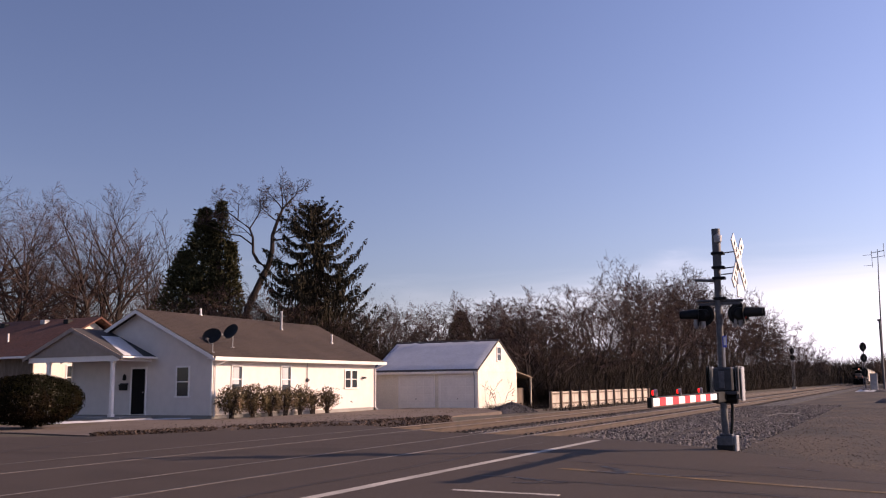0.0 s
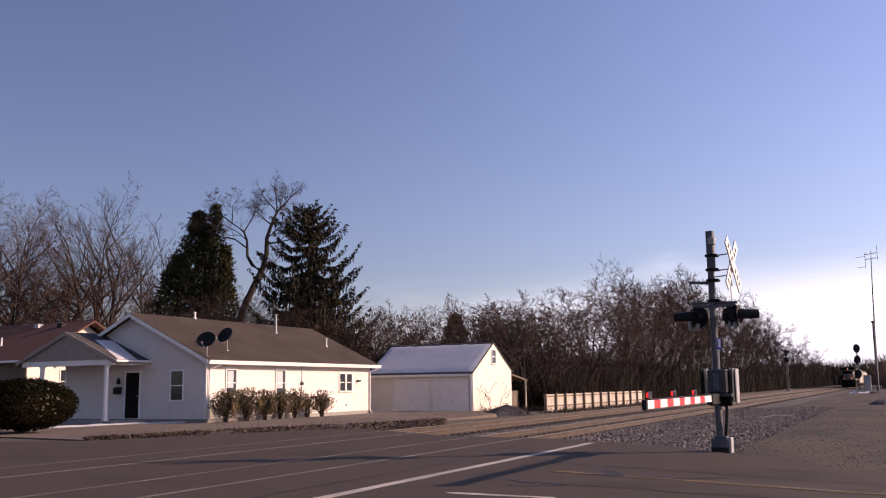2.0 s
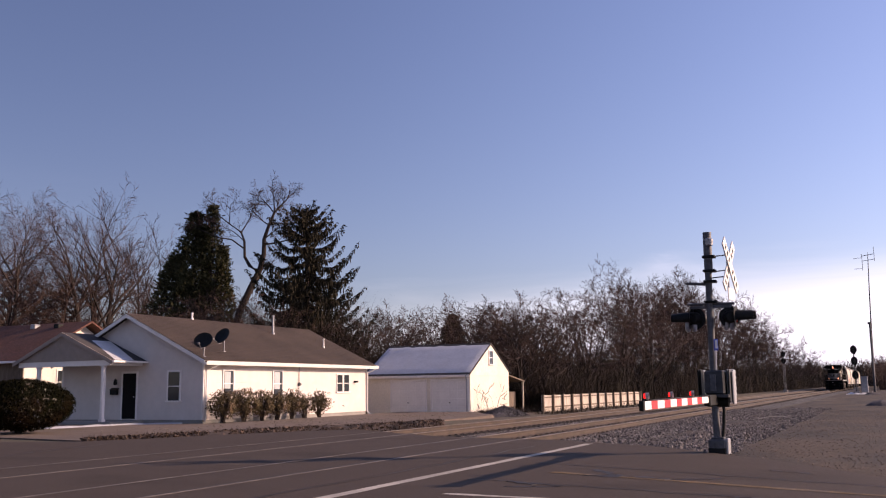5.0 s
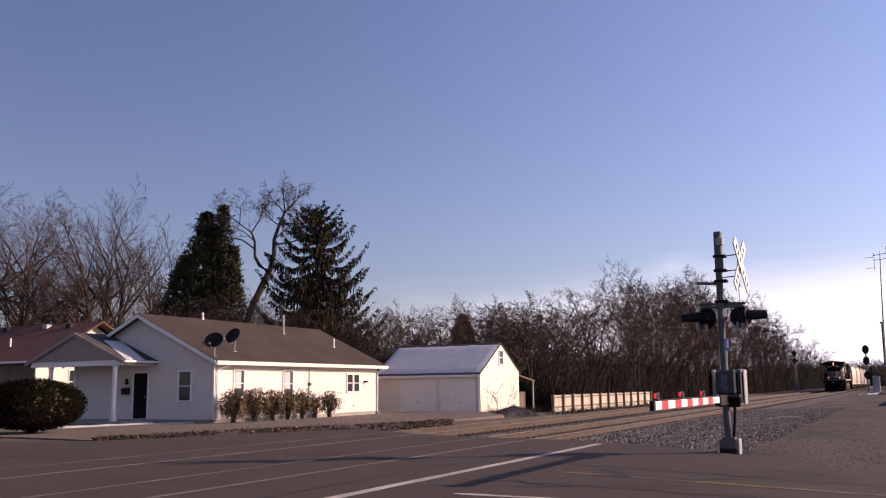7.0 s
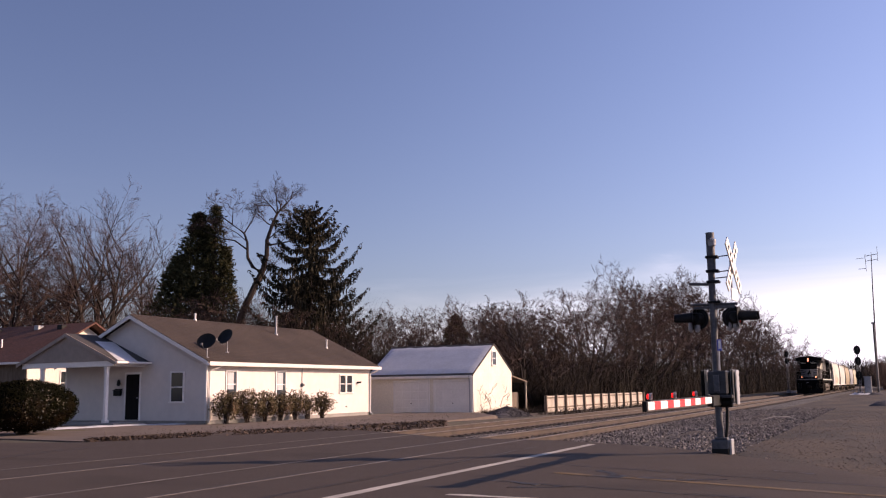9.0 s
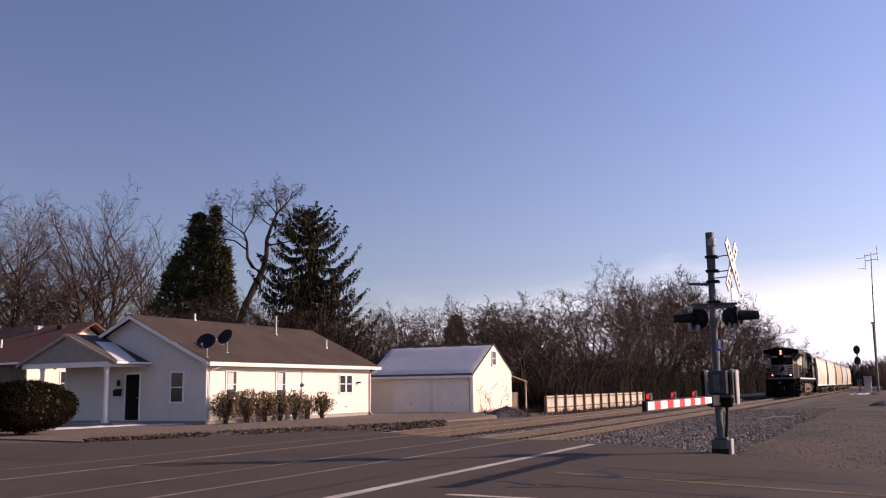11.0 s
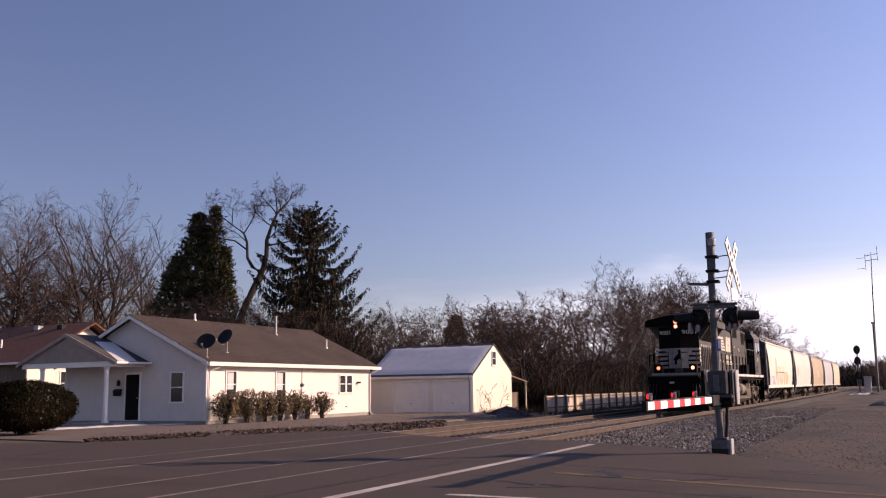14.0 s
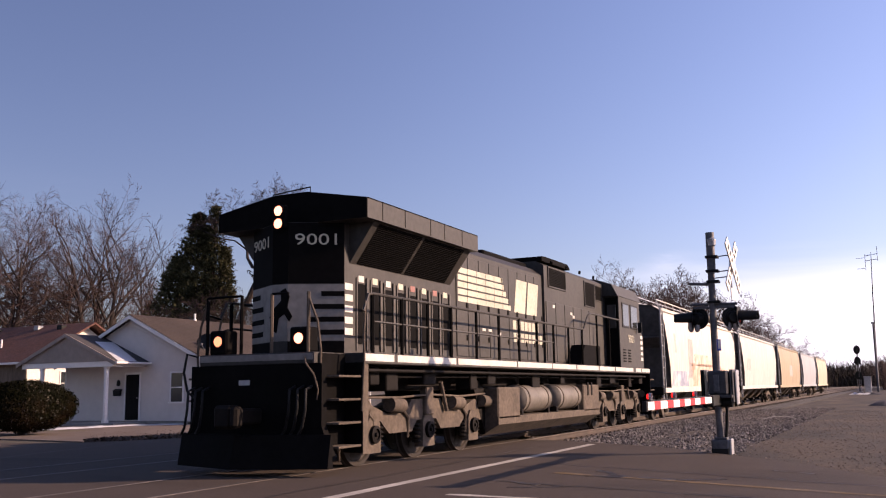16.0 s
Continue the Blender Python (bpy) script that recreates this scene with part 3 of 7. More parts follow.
part("soffit", S().box(HX1, -17.42, HY0 - 0.37, HY1 + 0.40, ZE - 0.13, ZE - 0.10, 0), WHITE, house)
part("gutter", S().prism([(-17.43, ZE - 0.20), (-17.30, ZE - 0.20), (-17.26, ZE - 0.03), (-17.275, ZE - 0.03), (-17.31, ZE - 0.185), (-17.41, ZE - 0.185), (-17.41, ZE - 0.02), (-17.43, ZE - 0.02)], 1, HY0 - 0.40, HY1 + 0.46), WHITE, house, "white eaves gutter")
part("downspout", S().tube([(-17.34, HY1 + 0.30, ZE - 0.13), (-17.45, HY1 + 0.15, ZE - 0.28), (-17.72, HY1 - 0.06, ZE - 0.42), (-17.74, HY1 - 0.06, 0.05), (-17.55, HY1 - 0.02, -0.10), (-17.1, HY1 + 0.1, -0.16)], 0.045, 6), WHITE, house, "white downspout")
part("downspout", S().tube([(-17.34, HY0 + 0.55, ZE - 0.13), (-17.45, HY0 + 0.4, ZE - 0.25), (-17.70, HY0 + 0.12, ZE - 0.42), (-17.72, HY0 + 0.10, 0.0)], 0.04, 6), WHITE, house, "white downspout")

dr = part("door", S().box(-22.47, -21.66, HY0 - 0.035, HY0 - 0.005, 0.10, 2.14, 0.006), DOOR_BLACK, house, "black front door")
dm = S()
for x in (-22.36, -22.0):
    for z0, z1 in ((0.25, 1.0), (1.15, 2.0)):
        dm.box(x, x + 0.28, HY0 - 0.043, HY0 - 0.03, z0, z1, 0.006)
part("door_panel", dm, DOOR_BLACK, dr)
part("door_knob", S().turned([(0.02, 0), (0.03, -0.03), (0.028, -0.05), (0.01, -0.06)], (-21.74, HY0 - 0.035, 1.08), 10, 1), GALV, dr, "metal door knob")
df = S().box(-22.56, -22.475, HY0 - 0.05, HY0 + 0.01, 0.06, 2.24, 0.008).box(-21.655, -21.57, HY0 - 0.05, HY0 + 0.01, 0.06, 2.24, 0.008).box(-22.475, -21.655, HY0 - 0.05, HY0 + 0.01, 2.145, 2.24, 0.008)
part("door_frame", df, WHITE, house, "white door frame")
window(house, 1, HY0 - 0.012, -19.76, -19.10, 0.90, 2.16, -1)
for a, c, z0, z1 in ((32.62, 33.28, 1.05, 2.20), (36.32, 37.03, 1.0, 2.22), (42.02, 42.55, 1.18, 2.08), (42.70, 43.22, 1.18, 2.08)):
    wn = window(house, 0, HX1 + 0.012, a, c, z0, z1, 1)
    if a < 40:
        part("curtain", S().box(HX1 + 0.0325, HX1 + 0.0335, a + 0.06, a + (c - a) * 0.72, z0 + 0.35, z1 - 0.04, 0), CURTAIN, wn, "pale curtain behind the glass")
for x, y, h, r, lab in ((RX + 1.05, 40.6, 0.95, 0.06, "grey metal vent pipe"), (RX, 35.3, 0.28, 0.05, "short white vent pipe"), (RX + 2.5, 43.4, 0.42, 0.045, "white vent pipe")):
    z = RZ - SL * abs(x - RX)
    vp = part("vent_pipe", S().turned([(r * 1.7, z - 0.1), (r * 1.7, z + 0.05), (r, z + 0.08), (r, z + h), (r * 1.25, z + h), (r * 1.25, z + h + 0.06), (r * 0.5, z + h + 0.07)], (x, y, 0), 12), GALV if h > 0.9 else WHITE, house, lab, True)
part("meter", S().turned([(0.09, 0), (0.10, 0.06), (0.075, 0.09), (0.07, 0.14), (0.03, 0.16)], (HX1 + 0.015, 38.44, 1.58), 12, 0), STEEL, house, "grey electric meter", True)
part("conduit", S().tube([(HX1 + 0.05, 38.44, 1.1), (HX1 + 0.05, 38.44, 2.55)], 0.02, 6), GALV, house)
part("wall_lamp", S().box(HX1 + 0.01, HX1 + 0.2, 43.74, 43.98, 1.66, 1.76, 0.03), BLACK, house, "dark wall lamp")
part("tap", S().tube([(HX1, 42.6, 0.42), (HX1 + 0.1, 42.6, 0.42), (HX1 + 0.12, 42.6, 0.36)], 0.02, 6), STEEL, house)
part("vent", S().box(HX1 + 0.01, HX1 + 0.06, 40.9, 41.05, 0.35, 0.50, 0.01), GALV, house)

# porch
PX, PZ, PS = -24.17, 4.0, 0.425
PY0 = 29.3
pf = part("porch_floor", S().box(-27.0, -21.2, PY0 + 0.05, HY0 - 0.005, -0.2, 0.03, 0.015), CONCRETE, house, "concrete porch floor")
for xe in (-21.05, -27.25):
    part("porch_roof", slope(PX, PZ, xe, PY0 - 0.1, HY0 + (0.0 if xe > -24 else 0.0), PS, 0.10), DARK, house, "dark shingle porch roof slope")
    o = [(PX, PZ - 0.0), (xe, PZ - PS * abs(xe - PX)), (xe, PZ - 0.18 - PS * abs(xe - PX)), (PX, PZ - 0.18)]
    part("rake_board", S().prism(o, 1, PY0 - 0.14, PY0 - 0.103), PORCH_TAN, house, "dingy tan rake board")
sn = S()
xs = [-23.35 + 2.25 * i / 18 for i in range(19)]
for i, x in enumerate(xs):
    for j in range(10):
        y = PY0 + 0.85 + (HY0 - PY0 - 0.87) * j / 9 - (0.75 * i / 18)
        y = min(max(y, PY0 - 0.05), HY0 - 0.02)
        edge = min(i, 18 - i, j, 9 - j)
        sn.v.append((x, y, PZ - PS * abs(x - PX) + (0.035 + 0.012 * noise.noise((x * 3, y * 3, 1)) if edge > 0 else 0.004)))
sn.f = [(i * 10 + j, i * 10 + j + 1, i * 10 + j + 11, i * 10 + j + 10) for i in range(18) for j in range(9)]
sn.s = [0] * len(sn.f)
solid("roof_snow", sn, SNOW, "thin snow left on the shaded porch roof", "snow", kind="structure", smooth=True)
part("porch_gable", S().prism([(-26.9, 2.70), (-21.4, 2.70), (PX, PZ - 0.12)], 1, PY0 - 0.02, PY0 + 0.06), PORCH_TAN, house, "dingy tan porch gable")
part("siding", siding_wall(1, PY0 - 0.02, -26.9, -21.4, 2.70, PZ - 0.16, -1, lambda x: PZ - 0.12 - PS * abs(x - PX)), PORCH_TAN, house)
part("porch_beam", S().box(-27.0, -21.3, PY0, PY0 + 0.16, 2.46, 2.70, 0.01), WHITE, house, "white porch beam")
part("porch_beam", S().box(-21.46, -21.3, PY0 + 0.16, HY0, 2.46, 2.70, 0.01), WHITE, house, "white porch beam")
part("porch_ceiling", S().box(-27.0, -21.46, PY0 + 0.16, HY0, 2.60, 2.64, 0), WHITE, house)
part("gutter", S().box(-21.06, -20.94, PY0 - 0.12, HY0 - 0.02, PZ - PS * 3.12 - 0.1, PZ - PS * 3.12 + 0.0, 0.02), WHITE, house, "white porch gutter")
for x in (-21.75, -25.75):
    po = part("porch_post", S().box(x - 0.08, x + 0.08, PY0 + 0.02, PY0 + 0.18, 0.03, 2.46, 0.02), WHITE, house, "white square porch post")
    part("post_base", S().box(x - 0.11, x + 0.11, PY0 - 0.01, PY0 + 0.21, 0.03, 0.16, 0.01), WHITE, po)
    part("post_cap", S().box(x - 0.10, x + 0.10, PY0, PY0 + 0.20, 2.38, 2.455, 0.01), WHITE, po)
mb = thing("mailbox", None, "black wall mailbox beside the front door", "mailbox")
part("body", S().box(-23.15, -22.72, HY0 - 0.16, HY0 - 0.02, 1.18, 1.42, 0.02), BLACK, mb)
part("lid", S().prism([(HY0 - 0.19, 1.40), (HY0 - 0.02, 1.50), (HY0 - 0.02, 1.43)], 0, -23.17, -22.70), BLACK, mb)
wl = thing("porch_lamp", None, "small black wall lamp over the mailbox", "lamp")
part("body", S().turned([(0.03, 1.62), (0.09, 1.66), (0.07, 1.85), (0.02, 1.92)], (-22.85, HY0 - 0.12, 0), 8), BLACK, wl)
part("bracket", S().tube([(-22.85, HY0, 1.75), (-22.85, HY0 - 0.1, 1.75)], 0.02, 6), BLACK, wl)


# satellite dishes on the corner of the eaves
def dish(at, label):
    d = thing("satellite_dish", at, label, "satellite dish", "satellite dishes on the eaves")
    bowl = S()
    n = 24
    rings = [(0.0, 0), (0.15, 0.012), (0.28, 0.045), (0.38, 0.09)]
    for r, h in rings + [(r, h + 0.012) for r, h in rings[::-1]]:
        for k in range(n):
            a = math.tau * k / n
            bowl.v.append((r * math.cos(a) * 1.12, r * math.sin(a), h))
    m = len(rings) * 2
    bowl.f = [(i * n + k, i * n + (k + 1) % n, (i + 1) * n + (k + 1) % n, (i + 1) * n + k) for i in range(m - 1) for k in range(n)]
    bowl.s = [0] * len(bowl.f)
    tilt = pose(0, 0, 0.55, 62, 0, 0)
    part("bowl", bowl, BLACK, d, "dark round dish", True, tilt)
    part("arm", S().tube([(0, -0.05, 0.25), (0, -0.30, 0.22), (0, -0.62, 0.42)], 0.014, 6), STEEL, d)
    part("receiver", S().box(-0.05, 0.05, -0.70, -0.58, 0.38, 0.48, 0.015), STEEL, d)
    part("pole", S().tube([(0, 0.02, 0.55), (0, 0.06, 0.35), (0.0, 0.06, -0.12)], 0.022, 8), GALV, d)
    part("foot", S().box(-0.07, 0.07, 0.0, 0.12, -0.14, -0.11, 0.005), GALV, d)
    return d


for x, y, dz, rz in ((-17.75, 31.2, 0.12, 20), (-17.95, 32.75, 0.30, -6)):
    dish(pose(x, y, RZ - SL * abs(x - RX) + dz, 0, 0, rz), "black satellite dish on the corner of the roof" if y < 32 else "black satellite dish standing higher on the eaves")

# ---- garage ----
gar = thing("garage", None, "white two-door garage with snow on its roof", "garage")
GX1, GY0, GZ = -12.97, 48.9, -0.25
GX0, GY1 = -19.95, 54.95
GRY, GRZ, GEZ = 52.05, 4.04, 2.07
gs = (GRZ - GEZ) / (GRY - GY0 + 0.25)
part("wall", S().prism([(GY0, -0.4), (GY1, -0.4), (GY1, GRZ - 0.08 - gs * (GY1 - GRY)), (GRY, GRZ - 0.08), (GY0, GRZ - 0.08 - gs * (GRY - GY0))], 0, GX0, GX1), CREAM, gar, "cream painted block wall")
part("gable_siding", siding_wall(0, GX1 + 0.003, GY0, GY1, 2.02, GRZ - 0.12, 1, lambda y: GRZ - 0.08 - gs * abs(y - GRY), 0.13), CREAM, gar, "cream gable boards")
for ye, sg in ((GY0 - 0.25, -1), (GY1 + 0.25, 1)):
    o = [(GRY, GRZ), (ye, GRZ - gs * abs(ye - GRY)), (ye, GRZ - gs * abs(ye - GRY) - 0.09), (GRY, GRZ - 0.09)]
    part("roof", S().prism(o, 0, GX0 - 0.2, GX1 + 0.06), DARK, gar, "dark shingle roof slope")
sn = S()
nx, ny = 34, 12
for i in range(nx):
    for j in range(ny):
        x = GX0 - 0.12 + (GX1 - GX0 + 0.14) * i / (nx - 1)
        t = 0.05 + 0.90 * j / (ny - 1)
        if j == ny - 1:
            t += 0.035 * noise.noise((x * 2.0, 0, 0)) - 0.015
        y = GY0 - 0.22 + (GRY - GY0 + 0.22) * t
        edge = min(i, nx - 1 - i, j, ny - 1 - j)
        sn.v.append((x, y, GRZ - gs * abs(y - GRY) + (0.05 + 0.012 * noise.noise((x * 2, y * 2, 5)) if edge > 0 else 0.004)))
sn.f = [(i * ny + j, i * ny + j + 1, (i + 1) * ny + j + 1, (i + 1) * ny + j) for i in range(nx - 1) for j in range(ny - 1)]
sn.s = [0] * len(sn.f)
solid("roof_snow", sn, SNOW, "smooth snow on the shaded garage roof", "snow", kind="structure", smooth=True)
part("fascia", S().box(GX0 - 0.18, GX1 + 0.04, GY0 - 0.27, GY0 - 0.23, GEZ - 0.15, GEZ - 0.01, 0.005), WHITE, gar)
for a, c, lab in ((-18.20, -15.95, ""), (-15.45, -13.15, "")):
    gd = part("garage_door", S().box(a, c, GY0 - 0.03, GY0 + 0.02, -0.25, 1.70, 0.01), WHITE, gar, "white panelled garage door")
    for r in range(4):
        for k in range(4):
            pw = (c - a) / 4
            part("door_panel", S().box(a + k * pw + 0.05, a + (k + 1) * pw - 0.05, GY0 - 0.04, GY0 - 0.025, -0.2 + r * 0.48, 0.2 + r * 0.48, 0.008), WHITE, gd)
    part("handle", S().box((a + c) / 2 - 0.05, (a + c) / 2 + 0.05, GY0 - 0.07, GY0 - 0.035, 0.42, 0.46, 0.01), BLACK, gd)
    fr = S().box(a - 0.12, a - 0.005, GY0 - 0.05, GY0 + 0.01, -0.25, 1.84, 0.008).box(c + 0.005, c + 0.12, GY0 - 0.05, GY0 + 0.01, -0.25, 1.84, 0.008).box(a - 0.005, c + 0.005, GY0 - 0.05, GY0 + 0.01, 1.705, 1.84, 0.008)
    part("door_frame", fr, WHITE, gar, "white garage door frame")
window(gar, 0, GX1 + 0.012, 51.75, 52.32, 2.72, 3.52, 1, False)
part("downspout", S().tube([(GX1 - 0.15, GY0 - 0.28, GEZ - 0.05), (GX1 - 0.2, GY0 - 0.08, GEZ - 0.3), (GX1 - 0.2, GY0 - 0.08, -0.2)], 0.04, 6), GALV, gar, "grey downspout")

lean = thing("lean_to", None, "open lean-to roof on posts behind the garage", "lean-to")
part("roof", S().prism([(55.0, 2.10), (57.8, 1.72), (57.8, 1.64), (55.0, 2.02)], 0, -18, GX1 + 0.02), OLDWOOD, lean, "weathered board roof")
for x in (-13.05, -17.5):
    part("post", S().box(x - 0.05, x + 0.05, 57.6, 57.7, -0.25, 1.7, 0.01), WOOD, lean)
part("gate", S().box(-13.6, -13.54, 55.1, 57.5, -0.25, 1.0, 0.01), OLDWOOD, lean, "old brown board gate")
sidegate = thing("wooden_gate", None, "dark wooden gate between house and garage", "gate")
for k in range(9):
    part("board", S().box(-20.9 + k * 0.115, -20.795 + k * 0.115, 47.6, 47.63, -0.2, 1.25 + 0.02 * (k % 3), 0.006), OLDWOOD, sidegate)
part("rail", S().box(-20.9, -19.88, 47.63, 47.68, 0.85, 0.95, 0.006), OLDWOOD, sidegate)


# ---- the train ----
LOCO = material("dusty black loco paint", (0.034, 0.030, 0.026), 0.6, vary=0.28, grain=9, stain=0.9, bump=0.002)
# blacker than LOCO so that the shaded end faces carry their shade in colour
LOCO_DARK = material("deep black and shaded paint", (0.0045, 0.004, 0.004), 0.8, spec=0.06, vary=0.3, grain=9, stain=1.2)
LOCO_WHITE = material("white livery paint", (0.56, 0.53, 0.48), 0.5, vary=0.14, grain=10, stain=1.2)
LOCO_CREAM = material("weathered lettering", (0.50, 0.47, 0.36), 0.55, vary=0.16, grain=12, stain=1.5)
TRUCK = material("dusty running gear", (0.092, 0.070, 0.052), 0.85, vary=0.35, grain=12, stain=2, bump=0.004)
# grease on running gear; also stands for shade under the deck and in recesses
GREASE_SHADE = material("greasy and shaded steel", (0.009, 0.007, 0.006), 0.75, spec=0.12, vary=0.4, grain=12, stain=2)
WHEEL = material("wheel steel", (0.026, 0.020, 0.016), 0.7, metal=0.2, vary=0.3, grain=10)
# LOCO_WHITE made darker: the end's shade is put into this colour
LOCO_BAND = material("shade-greyed white band", (0.20, 0.185, 0.17), 0.6, vary=0.2, grain=8, stain=1.4)
# car ends face away from the sun; their shade is painted in here
CAR_END_SHADE = material("shade-toned car end", (0.075, 0.070, 0.068), 0.8, vary=0.3, grain=6, stain=0.9)
LAMP_WARM = glowing("lit headlight", (1.0, 0.34, 0.17), 3.0)
DOOR_GREY = material("dusty grey door frame", (0.072, 0.064, 0.056), 0.65, vary=0.25, grain=9, stain=1.2)
MACHINE = material("dark machine paint", (0.045, 0.045, 0.048), 0.6, vary=0.25, grain=12, stain=3)
WORN_RED = material("faded red decal", (0.30, 0.13, 0.11), 0.6, vary=0.2)
LAMP_DIM = glowing("dim ditch light", (1.0, 0.33, 0.14), 1.3)
SILVER = material("tank aluminium paint", (0.13, 0.113, 0.093), 0.6, vary=0.2, grain=10, stain=2)


def text_mesh(body, size):
    cu = bpy.data.curves.new("lettering", "FONT")
    cu.body, cu.size, cu.extrude, cu.resolution_u = body, size, 0.003, 3
    cu.align_x, cu.align_y = "CENTER", "CENTER"
    ob = bpy.data.objects.new("lettering", cu)
    scene.collection.objects.link(ob)
    bpy.context.view_layer.update()
    me = bpy.data.meshes.new_from_object(ob.evaluated_get(bpy.context.evaluated_depsgraph_get()))
    bpy.data.objects.remove(ob)
    return me


def lettered(name, body, size, mat, parent, at, label, stretch=1.25):
    me = text_mesh(body, size)
    me.materials.clear()
    me.materials.append(mat)
    for v in me.vertices:
        v.co.x *= stretch
    return part(name, me, mat, parent, label, at=at)


def wheel_mesh(r):
    """Two wheels on an axle, about the x axis."""
    s = S()
    for sg in (-1, 1):
        prof = [(0.10, 0.60), (0.12, 0.70), (r * 0.80, 0.715), (r * 0.84, 0.69), (r + 0.028, 0.69), (r + 0.03, 0.715), (r + 0.004, 0.735), (r, 0.82), (r - 0.06, 0.825), (r - 0.09, 0.79), (0.14, 0.765), (0.12, 0.85), (0.08, 0.86)]
        s.turned([(a, sg * h) for a, h in prof], (0, 0, 0), 28, 0)
        for k in range(6):
            a = math.tau * k / 6
            s.box(sg * 0.77, sg * 0.79, -0.03, 0.03, 0.16, r - 0.12, 0.006, turn=Matrix.Rotation(a, 3, "X"))
    s.tube([(-0.7, 0, 0), (0.7, 0, 0)], 0.09, 10)
    return s.mesh("wheelset", WHEEL, True)


WHEEL_BIG, WHEEL_SMALL = wheel_mesh(0.533), wheel_mesh(0.457)
WHEELSETS = []


def loco_truck(parent, yc):
    """A three-axle truck with side frames, journal boxes, springs, brake gear and traction motors."""
    tk = part("truck", S().box(-0.62, 0.62, yc - 2.5, yc + 2.5, 0.55, 0.95, 0.05), GREASE_SHADE, parent, "dusty three-axle truck")
    for sg in (-1, 1):
        o = [(yc - 2.75, 0.62), (yc - 2.75, 0.98), (yc - 2.2, 1.06), (yc - 1.5, 0.86), (yc - 0.85, 0.86), (yc - 0.6, 1.10), (yc + 0.6, 1.10), (yc + 0.85, 0.86), (yc + 1.5, 0.86), (yc + 2.2, 1.06), (yc + 2.75, 0.98), (yc + 2.75, 0.62),
             (yc + 2.4, 0.62), (yc + 2.3, 0.74), (yc + 1.75, 0.74), (yc + 1.45, 0.52), (yc + 0.6, 0.52), (yc + 0.4, 0.72), (yc - 0.4, 0.72), (yc - 0.6, 0.52), (yc - 1.45, 0.52), (yc - 1.75, 0.74), (yc - 2.3, 0.74), (yc - 2.4, 0.62)]
        part("side_frame", S().prism(o, 0, sg * 0.93, sg * 1.09), TRUCK, tk, "cast side frame")
        for dy in (-2.05, 0, 2.05):
            y = yc + dy
            jb = S().prism([(y - 0.24, 0.22), (y + 0.24, 0.22), (y + 0.22, 0.70), (y + 0.12, 0.84), (y - 0.12, 0.84), (y - 0.22, 0.70)], 0, sg * 0.95, sg * 1.13)
            j = part("journal_box", jb, TRUCK, tk)
            part("bearing_cap", S().turned([(0.15, sg * 1.13), (0.15, sg * 1.19), (0.10, sg * 1.20), (0.09, sg * 1.17), (0.04, sg * 1.17), (0.03, sg * 1.21), (0.01, sg * 1.215)], (0, y, 0.53), 16, 0), GREASE_SHADE, j, "round bearing cap", True)
            for k in (-0.33, 0.33):
                sp = S()
                for q in range(5):
                    sp.turned([(0.05, 0.30 + q * 0.075), (0.085, 0.32 + q * 0.075), (0.085, 0.34 + q * 0.075), (0.05, 0.36 + q * 0.075)], (sg * 1.03, y + k, 0), 10)
                part("spring", sp, GREASE_SHADE, tk)
        for dy in (-1.35, 1.15, 2.62, -2.62):
            bc = S().tube([(sg * 1.16, yc + dy - 0.22, 1.02), (sg * 1.16, yc + dy + 0.24, 0.99)], [0.13, 0.13], 12)
            c = part("brake_cylinder", bc, TRUCK, tk, smooth=True)
            part("brake_lever", S().tube([(sg * 1.14, yc + dy + 0.2, 1.0), (sg * 1.12, yc + dy + 0.55, 0.78), (sg * 1.08, yc + dy + 0.6, 0.42)], 0.028, 6), TRUCK, tk)
        part("brake_pipe", S().tube([(sg * 1.14, yc - 2.7, 1.16), (sg * 1.18, yc - 1.2, 1.14), (sg * 1.14, yc, 1.18), (sg * 1.18, yc + 1.4, 1.13), (sg * 1.14, yc + 2.7, 1.17)], 0.022, 6), TRUCK, tk)
        part("bolster_guide", S().box(sg * 1.02, sg * 1.17, yc - 0.16, yc + 0.16, 0.8, 1.32, 0.02), TRUCK, tk)
        part("damper", S().tube([(sg * 1.15, yc + 0.75, 0.86), (sg * 1.17, yc + 0.45, 1.42)], 0.045, 8), TRUCK, tk)
        part("sand_pipe", S().tube([(sg * 1.0, yc - 2.95, 1.4), (sg * 0.98, yc - 2.9, 0.6), (sg * 0.82, yc - 2.65, 0.12)], 0.02, 6), TRUCK, tk)
    for dy in (-2.05, 0, 2.05):
        ws = part("wheelset", WHEEL_BIG, WHEEL, parent, "steel wheels on an axle", at=pose(0, yc + dy, 0.533))
        WHEELSETS.append((ws, (0, yc + dy, 0.533), 0.533))
    return tk


